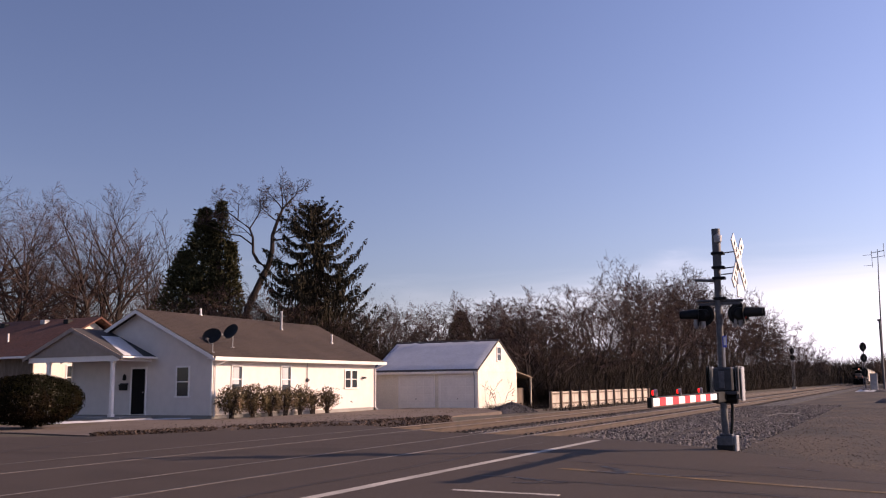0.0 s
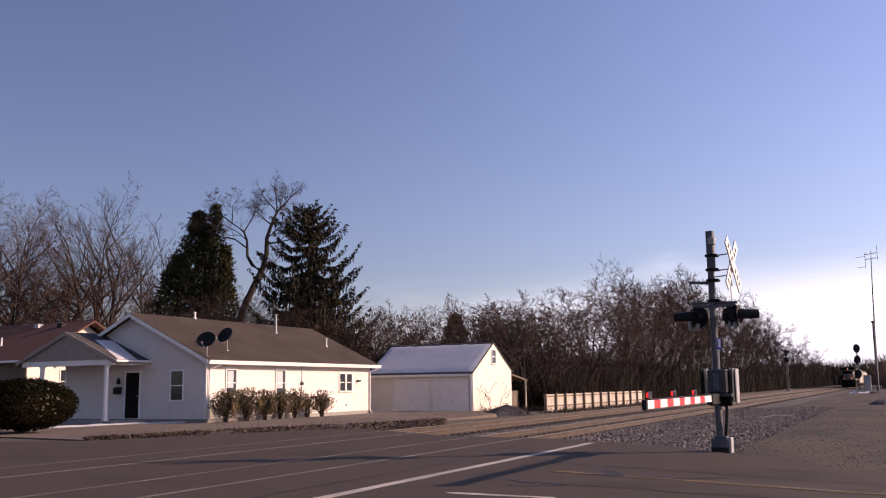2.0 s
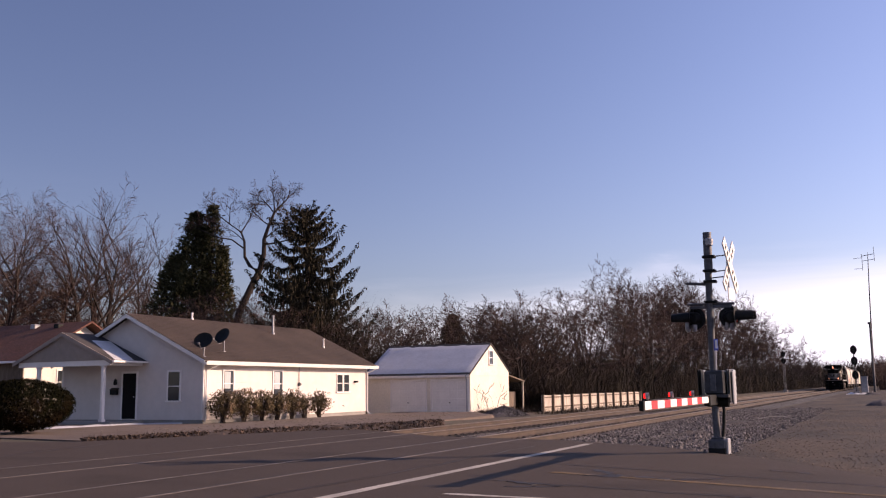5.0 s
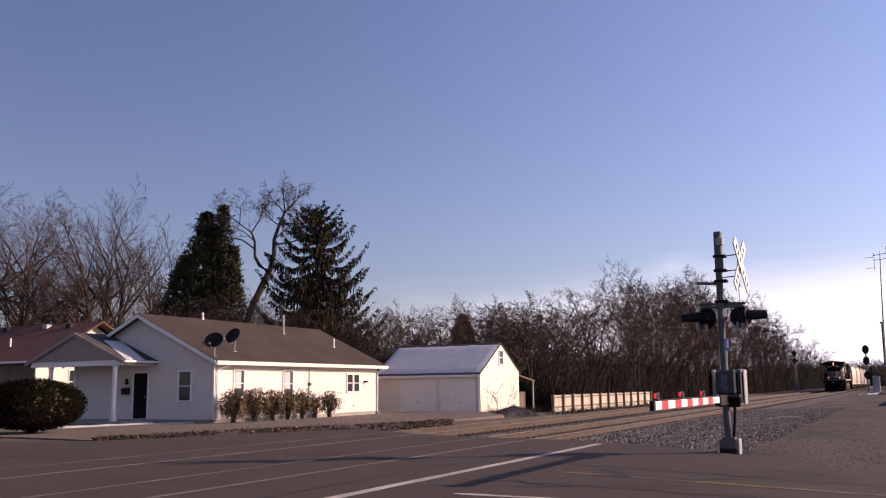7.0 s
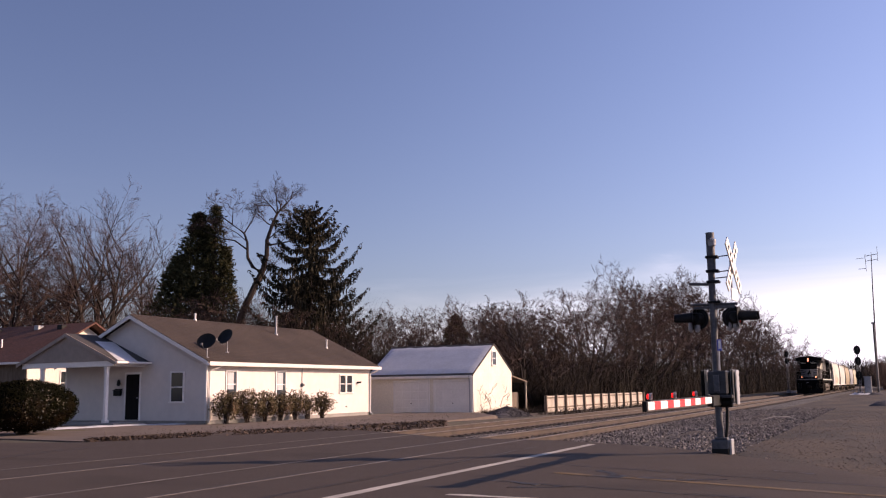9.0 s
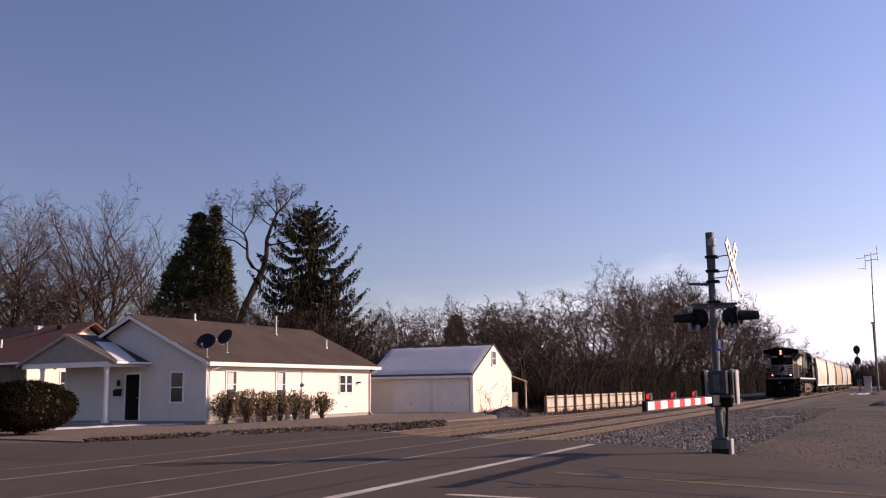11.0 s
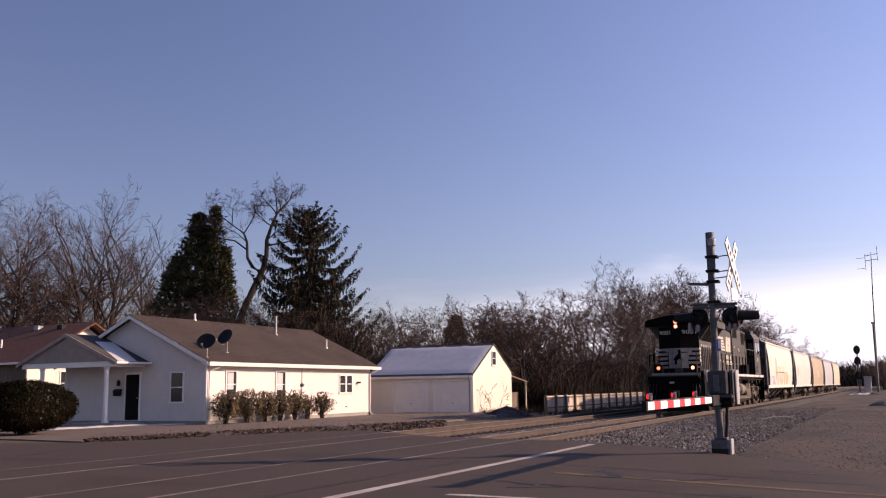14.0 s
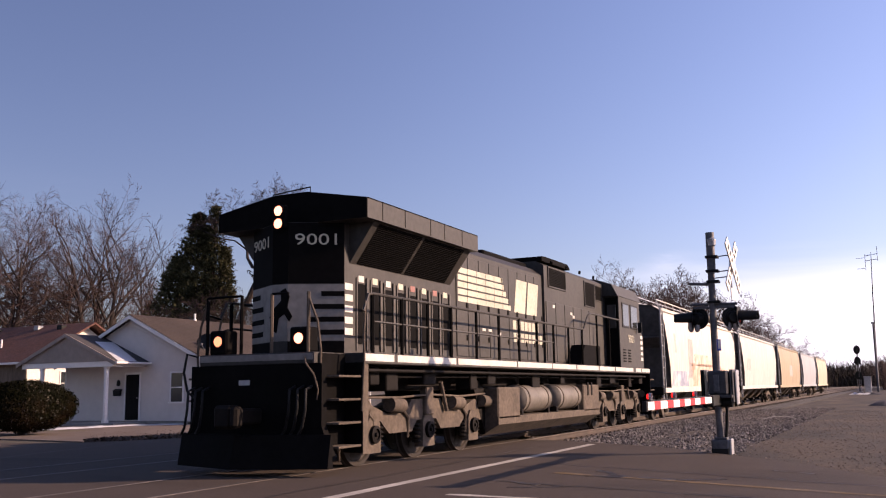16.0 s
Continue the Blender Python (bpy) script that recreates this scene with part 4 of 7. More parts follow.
def locomotive():
    L = thing("locomotive", pose(0, 12.57, 0), "dusty black diesel locomotive with white stripes and lit headlights", "locomotive")
    DK = 1.88
    # underframe and deck
    part("underframe", S().box(-0.75, 0.75, -0.7, 19.9, 1.25, 1.74, 0.03), GREASE_SHADE, L)
    part("deck", S().box(-1.50, 1.50, 0.02, 19.3, 1.70, DK, 0.012).box(-1.12, 1.12, -0.86, 0.02, 1.70, DK, 0.012).box(-1.12, 1.12, 19.3, 20.1, 1.70, DK, 0.012), LOCO, L, "black running deck")
    for sg in (-1, 1):
        y = 0.06
        for n, gap in ((0.95, 0.12), (2.35, 0.10), (3.1, 0.08), (2.3, 0.06), (1.9, 0.10), (2.0, 0.10), (1.6, 0.14), (2.1, 0.35), (0.7, 0.12), (1.1, 0)):
            part("sill_stripe", S().box(sg * 1.501, sg * 1.506, y, y + n, 1.745, 1.865, 0), LOCO_WHITE, L, "white reflective sill stripe")
            y += n + gap
    part("end_stripe", S().box(-1.11, 1.11, -0.868, -0.862, 1.76, 1.86, 0), LOCO_BAND, L, "white end beam stripe greyed for shade")
    # long hood with its wedge-shaped end
    hw = 0.95
    plan = [(-hw, 0.30), (-0.16, -0.20), (0.16, -0.20), (hw, 0.30), (hw, 4.62), (-hw, 4.62)]
    part("radiator_hood", S().prism(plan, 2, DK, 4.10), LOCO, L, "black hood end", )
    part("hood", S().prism([(-hw, DK), (hw, DK), (hw, 4.22), (0.72, 4.40), (-0.72, 4.40), (-hw, 4.22)], 1, 4.62, 10.02), LOCO, L, "long engine hood")
    part("hood_rear", S().prism([(-1.02, DK), (1.02, DK), (1.02, 4.50), (0.80, 4.62), (-0.80, 4.62), (-1.02, 4.50)], 1, 10.02, 15.6), LOCO, L, "rear engine hood")
    # radiator wings
    wing = S().prism([(-1.55, 4.10), (1.55, 4.10), (1.55, 4.44), (0.35, 4.66), (-0.35, 4.66), (-1.55, 4.44)], 1, 0.06, 4.54)
    wg = part("radiator_wing", wing, LOCO, L, "wide flaring radiator roof")
    # wing front: the shade of this end is put into a blacker sheet
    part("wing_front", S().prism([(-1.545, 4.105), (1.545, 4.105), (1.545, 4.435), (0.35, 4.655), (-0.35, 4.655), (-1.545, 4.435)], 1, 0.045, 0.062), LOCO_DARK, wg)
    for y in (0.55, 1.35, 2.35, 2.95, 3.75):
        part("wing_seam", S().box(1.551, 1.556, y, y + 0.014, 4.12, 4.43, 0), LOCO_DARK, wg)
    lip = S().box(1.552, 1.556, 0.07, 4.52, 4.425, 4.44, 0)
    part("wing_lip", lip, LOCO_DARK, wg)
    for sg in (-1, 1):
        o = [(sg * hw, 3.42), (sg * 1.44, 4.10), (sg * hw, 4.10)]
        part("radiator_flare", S().prism(o, 1, 0.46, 4.40), LOCO, L, "sloping radiator intake")
        nrm = Vector((sg * 0.68, 0, -0.49)).normalized()
        for a, c in ((0.66, 2.26), (2.36, 4.10)):
            gr = S()
            n = 22
            for k in range(n):
                t0, t1 = 0.03 + 0.94 * k / n, 0.03 + 0.94 * (k + 0.55) / n
                p = [Vector((sg * (hw + 0.49 * t), 0, 3.42 + 0.68 * t)) + nrm * d for t, d in ((t0, 0.004), (t1, 0.016), (t1, 0.002))]
                gr.add([(q.x, y, q.z) for y in (a, c) for q in p], [(0, 1, 4, 3), (1, 2, 5, 4)])
            bk = [Vector((sg * (hw + 0.49 * t), 0, 3.42 + 0.68 * t)) + nrm * 0.003 for t in (0.02, 0.98)]
            gr.add([(q.x, y, q.z) for y in (a, c) for q in bk], [(0, 1, 3, 2)])
            part("radiator_screen", gr, LOCO_DARK, L, "dark radiator screen")
    # fore part: upper face blackened for its shade, white band greyed likewise, with bars
    def on_facet(sg, a, c, z0, z1, d, t=0.004):
        """A plate on the end facet, a to c metres from the middle edge."""
        p0, p1 = Vector((sg * 0.16, -0.20)), Vector((sg * hw, 0.30))
        u = (p1 - p0).normalized()
        n = Vector((u.y * (1 if sg > 0 else -1), -abs(u.x)))
        n = Vector((sg * abs(u.y), -abs(u.x)))
        q = [p0 + u * a, p0 + u * c]
        v = [(w.x + n.x * e, w.y + n.y * e, z) for e in (d, d + t) for z in (z0, z1) for w in q]
        return S().add(v, [(0, 1, 3, 2), (4, 6, 7, 5), (0, 4, 5, 1), (2, 3, 7, 6), (0, 2, 6, 4), (1, 5, 7, 3)])
    fl = 0.935
    for sg in (-1, 1):
        part("end_plate", on_facet(sg, 0.0, fl, 3.06, 4.095, 0.001), LOCO_DARK, L, "black end plate with shade in its colour")
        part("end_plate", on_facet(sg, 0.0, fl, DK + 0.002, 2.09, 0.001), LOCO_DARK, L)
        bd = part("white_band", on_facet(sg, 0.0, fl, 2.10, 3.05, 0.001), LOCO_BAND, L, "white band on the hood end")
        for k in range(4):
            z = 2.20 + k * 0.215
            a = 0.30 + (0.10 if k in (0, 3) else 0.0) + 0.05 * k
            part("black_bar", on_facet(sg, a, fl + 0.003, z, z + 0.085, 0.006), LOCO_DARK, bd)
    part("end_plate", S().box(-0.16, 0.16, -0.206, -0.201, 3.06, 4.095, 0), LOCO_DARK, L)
    part("white_band", S().box(-0.16, 0.16, -0.206, -0.201, 2.10, 3.05, 0), LOCO_BAND, L, "white band on the hood end")
    # dark emblem, a plain upright shape on four bars
    em = S().prism([(-0.16, 2.30), (-0.06, 2.24), (-0.02, 2.48), (0.10, 2.55), (0.20, 2.42), (0.26, 2.50), (0.16, 2.66), (0.20, 2.84), (0.12, 2.98), (0.02, 2.94), (0.04, 2.78), (-0.10, 2.66), (-0.20, 2.50), (-0.13, 2.44)], 1, -0.225, -0.208)
    part("emblem", em, LOCO_DARK, L, "dark emblem on the white band")
    for k in range(5):
        z = 2.20 + k * 0.19
        part("side_stripe", S().box(hw + 0.001, hw + 0.006, 0.31, 0.56, z, z + 0.115, 0), LOCO_WHITE, L, "white stripe end")
        part("side_stripe", S().box(-hw - 0.006, -hw - 0.001, 0.31, 0.56, z, z + 0.115, 0), LOCO_WHITE, L, "white stripe end")
    # numbers on both facets of the end and on the cab
    ang = math.degrees(math.atan2(0.50, 0.79))
    for sg in (-1, 1):
        m = pose(sg * 0.575, 0.058, 3.80) @ pose(0, 0, 0, 90, 0, sg * ang) @ pose(0, 0, 0.012)
        lettered("number", "9001", 0.275, LOCO_CREAM, L, m, "pale running number", 1.45)
    # headlights, ditch lights
    hl = part("headlight_housing", S().box(-0.15, 0.15, -0.27, -0.20, 4.0, 4.40, 0.03), LOCO_DARK, L)
    for z in (4.30, 4.08):
        h = part("headlight", S().turned([(0.115, -0.272), (0.115, -0.30), (0.09, -0.302), (0.085, -0.285)], (0, 0, z), 20, 1), LOCO_DARK, L, "round headlight")
        part("lens", S().turned([(0.085, -0.290), (0.06, -0.302), (0.01, -0.306)], (0, 0, z), 16, 1), LAMP_WARM, h, "lit warm-white lens", True)
    for sg in (-1, 1):
        dl = part("ditch_light", S().box(sg * 0.62, sg * 0.98, -0.80, -0.50, DK, DK + 0.40, 0.03), LOCO_DARK, L, "black ditch light box")
        part("lens", S().turned([(0.085, -0.802), (0.06, -0.815), (0.01, -0.82)], (sg * 0.80, 0, DK + 0.22), 16, 1), LAMP_WARM if sg > 0 else LAMP_DIM, dl, "lit ditch light", True)
    # doors on the hood, louvres and grilles, near and far side
    for sg in (-1, 1):
        x0, x1 = sg * (hw + 0.001), sg * (hw + 0.012)
        for k in range(8):
            y = 0.72 + k * 0.475
            d = part("tall_opening", S().box(x0, x1, y, y + 0.24, 2.06, 3.10 - 0.012 * k, 0.004), LOCO_DARK, L, "tall dark opening")
            part("door_post", S().box(sg * (hw + 0.001), sg * (hw + 0.03), y + 0.27, y + 0.34, 1.95, 3.22, 0.006), DOOR_GREY, L)
            part("door_post", S().box(sg * (hw + 0.001), sg * (hw + 0.022), y - 0.06, y - 0.02, 1.95, 3.20, 0.006), DOOR_GREY, L)
            part("notice", S().box(x0, sg * (hw + 0.009), y + 0.02, y + 0.2, 3.13, 3.24, 0), WORN_RED if k in (4, 6) else LOCO_WHITE if k % 2 == 0 else LOCO_CREAM, L, "small notice plate")
        for k in range(9):
            y = 4.68 + k * 0.59
            dp = part("hood_door", S().box(sg * hw, sg * (hw + 0.022), y, y + 0.56, 1.96, 4.12, 0.008), LOCO, L, "hinged hood door")
            part("latch", S().box(sg * (hw + 0.02), sg * (hw + 0.045), y + 0.47, y + 0.51, 2.3, 2.42, 0.005), GREASE_SHADE, dp)
            part("latch", S().box(sg * (hw + 0.02), sg * (hw + 0.045), y + 0.47, y + 0.51, 3.0, 3.12, 0.005), GREASE_SHADE, dp)
        for k in range(7):
            y = 10.1 + k * 0.76
            part("hood_door", S().box(sg * 1.02, sg * 1.042, y, y + 0.72, 1.96, 3.55, 0.008), LOCO, L, "hinged hood door")
        for a, c, z0, z1 in ((10.35, 11.75, 3.98, 4.46), (13.55, 14.5, 3.7, 4.40), (14.62, 15.3, 3.95, 4.38)):
            gr = S().box(sg * 1.021, sg * 1.03, a, c, z0, z1, 0)
            for q in range(10):
                z = z0 + 0.02 + (z1 - z0 - 0.04) * q / 10
                gr.box(sg * 1.03, sg * 1.045, a + 0.02, c - 0.02, z, z + 0.02, 0)
            g2 = part("grille", gr, LOCO_DARK, L, "dark ventilation grille")
            fr = S().box(sg * 1.021, sg * 1.05, a - 0.04, a, z0 - 0.04, z1 + 0.04, 0.004).box(sg * 1.021, sg * 1.05, c, c + 0.04, z0 - 0.04, z1 + 0.04, 0.004).box(sg * 1.021, sg * 1.05, a, c, z1, z1 + 0.04, 0.004).box(sg * 1.021, sg * 1.05, a, c, z0 - 0.04, z0, 0.004)
            part("grille_frame", fr, LOCO, g2)
        # emblem as pale bars with a lettering-sized block beside, name as two rows of bars
        for k in range(5):
            z = 3.12 + k * 0.155
            for q in range(6):
                part("emblem_bar", S().box(sg * (hw + 0.023), sg * (hw + 0.027), 4.74 + q * 0.50, 5.22 + q * 0.50 - (0.14 * k if q == 5 else 0), z, z + 0.115, 0), LOCO_CREAM, L, "pale emblem bar")
        for a in (7.95, 8.78):
            part("emblem_block", S().prism([(a, 3.10), (a + 0.72, 3.10), (a + 0.90, 3.92), (a + 0.18, 3.92)], 0, sg * (hw + 0.023), sg * (hw + 0.027)), LOCO_CREAM, L, "pale slanting emblem block")
        for row, n in ((2.68, 7), (2.38, 8)):
            for q in range(n):
                part("name_bar", S().box(sg * (hw + 0.023), sg * (hw + 0.027), 7.85 + q * 0.26, 8.05 + q * 0.26, row, row + 0.22, 0), LOCO_CREAM, L, "pale lettering bar")
        for y, z in ((6.0, 2.55), (6.35, 2.55), (6.9, 2.5), (10.6, 3.4), (12.1, 3.3), (12.3, 3.22)):
            part("notice", S().box(sg * 1.0435, sg * 1.047, y, y + 0.16, z, z + 0.08, 0) if y > 10 else S().box(sg * (hw + 0.023), sg * (hw + 0.027), y, y + 0.18, z, z + 0.06, 0), LOCO_WHITE, L)
    # roof: exhaust, blower hatch, horns
    part("hatch", S().prism([(10.02, 4.62), (10.02, 4.74), (10.3, 4.76), (12.2, 4.76), (12.4, 4.62)], 0, -0.8, 0.98), LOCO_DARK, L, "dark roof hatch")
    part("hatch", S().box(-0.6, 0.6, 7.0, 9.9, 4.40, 4.56, 0.04), LOCO_DARK, L)
    for y in (5.0, 5.25):
        part("horn", S().tube([(0.55, y, 4.46), (0.55, y - 0.3, 4.50)], [0.04, 0.10], 10), LOCO_DARK, L, "roof horn")
    for y in (10.7, 12.0, 13.2, 14.6):
        part("lifting_eye", S().tube([(0.98, y, 4.60), (1.0, y, 4.68), (1.0, y + 0.1, 4.68), (0.98, y + 0.1, 4.60)], 0.022, 6), LOCO_DARK, L)
    part("roof_rail", S().tube([(-0.55, 0.3, 4.62), (-0.55, 0.3, 4.74), (0.25, 0.3, 4.80), (0.25, 0.3, 4.66)], 0.012, 6), LOCO_DARK, L)
    # cab and nose
    cab = part("cab", S().prism([(-1.50, DK), (1.50, DK), (1.50, 4.15), (1.30, 4.48), (0.75, 4.66), (-0.75, 4.66), (-1.30, 4.48), (-1.50, 4.15)], 1, 15.6, 18.2), LOCO, L, "wide black cab")
    part("cab_roof_edge", S().prism([(-1.52, 4.12), (1.52, 4.12), (1.33, 4.50), (0.76, 4.69), (-0.76, 4.69), (-1.33, 4.50)], 1, 15.45, 18.45), LOCO, cab)
    for sg in (-1, 1):
        for a, c in ((15.95, 16.75), (16.95, 17.85)):
            cw = part("window", S().box(sg * 1.501, sg * 1.52, a, c, 3.15, 3.95, 0.01), BLACK, cab, "dark cab window frame")
            part("pane", S().box(sg * 1.52, sg * 1.526, a + 0.06, c - 0.06, 3.21, 3.89, 0), PANE, cw, "cab window pane")
        # blacker sheet painted for the shade on the cab's rear face
        part("rear_wall", S().box(sg * 1.06, sg * 1.47, 15.590, 15.599, DK + 0.03, 4.08, 0), LOCO_DARK, cab, "rear wall of the cab with shade in its colour")
        part("mirror", S().box(sg * 1.54, sg * 1.68, 17.75, 17.79, 3.05, 3.4, 0.01), BLACK, cab, "small mirror")
        cd = part("door_window", S().box(sg * 1.12, sg * 1.40, 15.583, 15.597, 3.1, 3.85, 0.01), PANE, cab, "window in the cab's rear door")
    for k in range(5):
        for q in range(2):
            part("louvre", S().box(1.502, 1.515, 15.9 + q * 0.6, 16.25 + q * 0.6, 2.05 + k * 0.09, 2.09 + k * 0.09, 0), LOCO_DARK, cab)
    m = pose(1.506, 17.0, 2.80) @ pose(0, 0, 0, 90, 0, 90)
    lettered("number", "9001", 0.36, LOCO_CREAM, L, m, "pale running number on the cab", 1.05)
    nose = part("nose", S().prism([(18.2, DK), (19.55, DK), (19.55, 3.02), (19.30, 3.22), (18.2, 3.45)], 0, -1.25, 1.25), LOCO, L, "low sloping nose")
    for k in range(5):
        part("side_stripe", S().box(1.251, 1.256, 19.15, 19.5, 2.16 + k * 0.19, 2.27 + k * 0.19, 0), LOCO_WHITE, L)
    part("toolbox", S().prism([(11.6, DK), (13.55, DK), (13.55, 2.45), (12.1, 2.45)], 0, 1.05, 1.44), LOCO_DARK, L, "black box on the running deck")
    # fuel tank, reservoirs, air cleaners
    part("fuel_tank", S().prism([(-1.0, 0.26), (1.0, 0.26), (1.42, 0.50), (1.42, 0.66), (0.76, 0.68), (0.74, 1.30), (-0.74, 1.30), (-0.76, 0.68), (-1.42, 0.66), (-1.42, 0.50)], 1, 5.75, 13.35), TRUCK, L, "dusty fuel tank")
    part("tank_end", S().prism([(5.2, 1.25), (5.75, 0.3), (5.75, 1.35), (5.2, 1.5)], 0, -1.1, 1.1), GREASE_SHADE, L)
    for sg in (-1, 1):
        part("tank_step", S().box(sg * 0.77, sg * 1.42, 5.76, 7.05, 0.60, 1.30, 0.03), TRUCK, L)
        part("tank_step", S().box(sg * 0.77, sg * 1.42, 11.85, 13.33, 0.60, 1.34, 0.03), TRUCK, L)
        for y in (12.2, 12.55):
            part("filler", S().box(sg * 1.42, sg * 1.435, y, y + 0.12, 1.05, 1.4, 0.005), GREASE_SHADE, L)
        # dark sheet drawn for the shade behind the reservoirs
        part("tank_recess", S().box(sg * 0.765, sg * 0.80, 7.06, 11.84, 0.69, 1.29, 0), GREASE_SHADE, L, "dark sheet for the shade behind the reservoirs")
        for y0, y1 in ((7.30, 9.20), (9.75, 11.60)):
            ar = part("air_reservoir", S().turned([(0.06, y0 - 0.08), (0.22, y0 - 0.05), (0.31, y0 + 0.05), (0.335, y0 + 0.08), (0.315, y0 + 0.11), (0.315, y1 - 0.11), (0.335, y1 - 0.08), (0.31, y1 - 0.05), (0.22, y1 + 0.05), (0.06, y1 + 0.08)], (sg * 1.13, 0, 1.02), 24, 1), SILVER, L, "grey air reservoir", True)
            for y in (y0 + 0.30, y1 - 0.30):
                part("strap", S().turned([(0.317, y), (0.328, y), (0.328, y + 0.06), (0.317, y + 0.06)], (sg * 1.13, 0, 1.02), 24, 1), TRUCK, ar)
            part("saddle", S().box(sg * 0.95, sg * 1.36, y0 - 0.02, y0 + 0.10, 0.66, 0.80, 0.01).box(sg * 0.95, sg * 1.36, y1 - 0.10, y1 + 0.02, 0.66, 0.80, 0.01), GREASE_SHADE, ar)
        # boxes and pipes blackened to paint in the deck's shadow
        for k, y in enumerate((0.55, 1.1, 2.5, 4.6, 5.5, 8.2, 10.3, 13.6, 15.0, 17.2, 18.6)):
            part("under_deck_box", S().box(sg * 0.95, sg * 1.3, y, y + 0.32 + 0.1 * (k % 3), 1.36 - 0.1 * (k % 2), 1.66, 0.02), GREASE_SHADE, L)
        part("deck_pipe", S().tube([(sg * 1.40, 0.3, 1.60), (sg * 1.40, 19.0, 1.60)], 0.03, 6), GREASE_SHADE, L)
        part("deck_pipe", S().tube([(sg * 1.24, 1.2, 1.50), (sg * 1.26, 9.0, 1.53), (sg * 1.24, 18.0, 1.50)], 0.02, 6), GREASE_SHADE, L)
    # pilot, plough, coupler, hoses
    # the black of pilot and plough holds the shade of this end
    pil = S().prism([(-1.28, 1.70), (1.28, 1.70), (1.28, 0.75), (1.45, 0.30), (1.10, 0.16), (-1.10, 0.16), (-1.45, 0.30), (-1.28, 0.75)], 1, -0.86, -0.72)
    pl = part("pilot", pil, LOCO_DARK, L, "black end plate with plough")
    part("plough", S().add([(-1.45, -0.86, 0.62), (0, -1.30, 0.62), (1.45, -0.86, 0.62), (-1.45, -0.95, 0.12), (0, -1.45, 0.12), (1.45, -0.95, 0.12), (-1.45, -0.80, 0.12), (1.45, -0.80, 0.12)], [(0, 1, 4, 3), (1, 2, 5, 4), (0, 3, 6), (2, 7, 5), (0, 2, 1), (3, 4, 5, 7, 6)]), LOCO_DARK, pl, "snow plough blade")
    cp = part("coupler", S().box(-0.16, 0.16, -1.35, -0.80, 0.78, 1.02, 0.03).box(-0.22, 0.12, -1.58, -1.30, 0.72, 1.08, 0.05).box(0.12, 0.26, -1.62, -1.42, 0.74, 1.06, 0.04), GREASE_SHADE, L, "knuckle coupler")
    part("coupler", S().box(-0.16, 0.16, 20.0, 20.9, 0.78, 1.02, 0.03), GREASE_SHADE, L, "knuckle coupler")
    part("rear_pilot", S().box(-1.28, 1.28, 20.0, 20.12, 0.3, 1.70, 0.03), LOCO_DARK, L)
    for x in (-1.2, -1.05, -0.9, 0.8, 0.95, 1.1):
        part("hose", S().tube([(x, -0.86, 1.35), (x, -1.02, 1.30), (x + 0.02, -1.06, 1.0), (x - 0.08, -1.0, 0.72), (x - 0.16, -0.98, 0.62)], 0.022, 7), BLACK, L, "hanging air hose", True)
    part("cable_loop", S().tube([(0.98, -0.88, 1.80), (1.08, -1.0, 1.70), (1.22, -0.98, 1.52), (1.24, -0.90, 1.3), (1.2, -0.87, 1.15)], 0.014, 7), TRUCK, L, "looped jumper cable", True)
    part("cable_loop", S().tube([(-1.12, -0.88, 1.85), (-1.26, -1.0, 1.9), (-1.34, -0.98, 1.6), (-1.30, -0.93, 1.3), (-1.22, -0.87, 1.2)], 0.022, 7), BLACK, L, "looped jumper cable", True)
    part("plate", S().box(-0.30, -0.08, -0.868, -0.86, 1.38, 1.46, 0), GALV, L)
    # step wells at the corners
    for sg in (-1, 1):
        for y0, y1 in ((-0.72, 0.0), (19.32, 20.0)):
            st = part("step_well", S().box(sg * 1.13, sg * 1.16, y0, y1, 0.36, 1.86, 0.005).box(sg * 1.14, sg * 1.50, y1 - 0.03 if y0 < 0 else y0, y1 if y0 < 0 else y0 + 0.03, 0.30, 1.72, 0.005), LOCO_DARK, L, "corner step well")
            for z in (0.40, 0.76, 1.12, 1.48):
                part("step", S().box(sg * 1.16, sg * 1.49, y0 + 0.02, y1 - 0.04, z, z + 0.035, 0.008), TRUCK, st, "worn step tread")
        o = [(-0.02, 0.28), (0.10, 0.28), (0.16, 0.9), (0.16, 1.70), (-0.02, 1.70)]
        part("step_side", S().prism(o, 0, sg * 1.46, sg * 1.50), TRUCK, L, "dusty step side plate")
    # handrails
    for sg in (-1, 1):
        x = sg * 1.47
        ys = [0.35, 1.35, 2.35, 3.35, 4.55, 5.75, 6.95, 8.15, 9.35, 10.55, 11.75]
        part("handrail", S().tube([(x, 0.05, 2.55), (x, 0.22, 2.84), (x, 0.4, 2.86), (x, 11.9, 2.86), (x, 12.35, 3.28), (x, 12.6, 3.36), (x, 15.6, 3.36)], 0.027, 7), LOCO, L, "long side handrail", True)
        part("handrail", S().tube([(x, 0.35, 2.40), (x, 9.3, 2.40)], 0.02, 6), LOCO, L)
        for y in ys + [13.2, 14.5]:
            part("stanchion", S().tube([(x, y, 1.72), (x, y, 2.86 if y < 12 else 3.36)], 0.032, 6), LOCO_DARK, L, "handrail post")
        part("grab_rail", S().tube([(sg * 1.50, -0.04, 0.95), (sg * 1.53, -0.02, 1.75), (sg * 1.50, 0.02, 2.15), (sg * 1.47, 0.12, 2.72)], 0.02, 7), TRUCK, L, "worn grab rail", True)
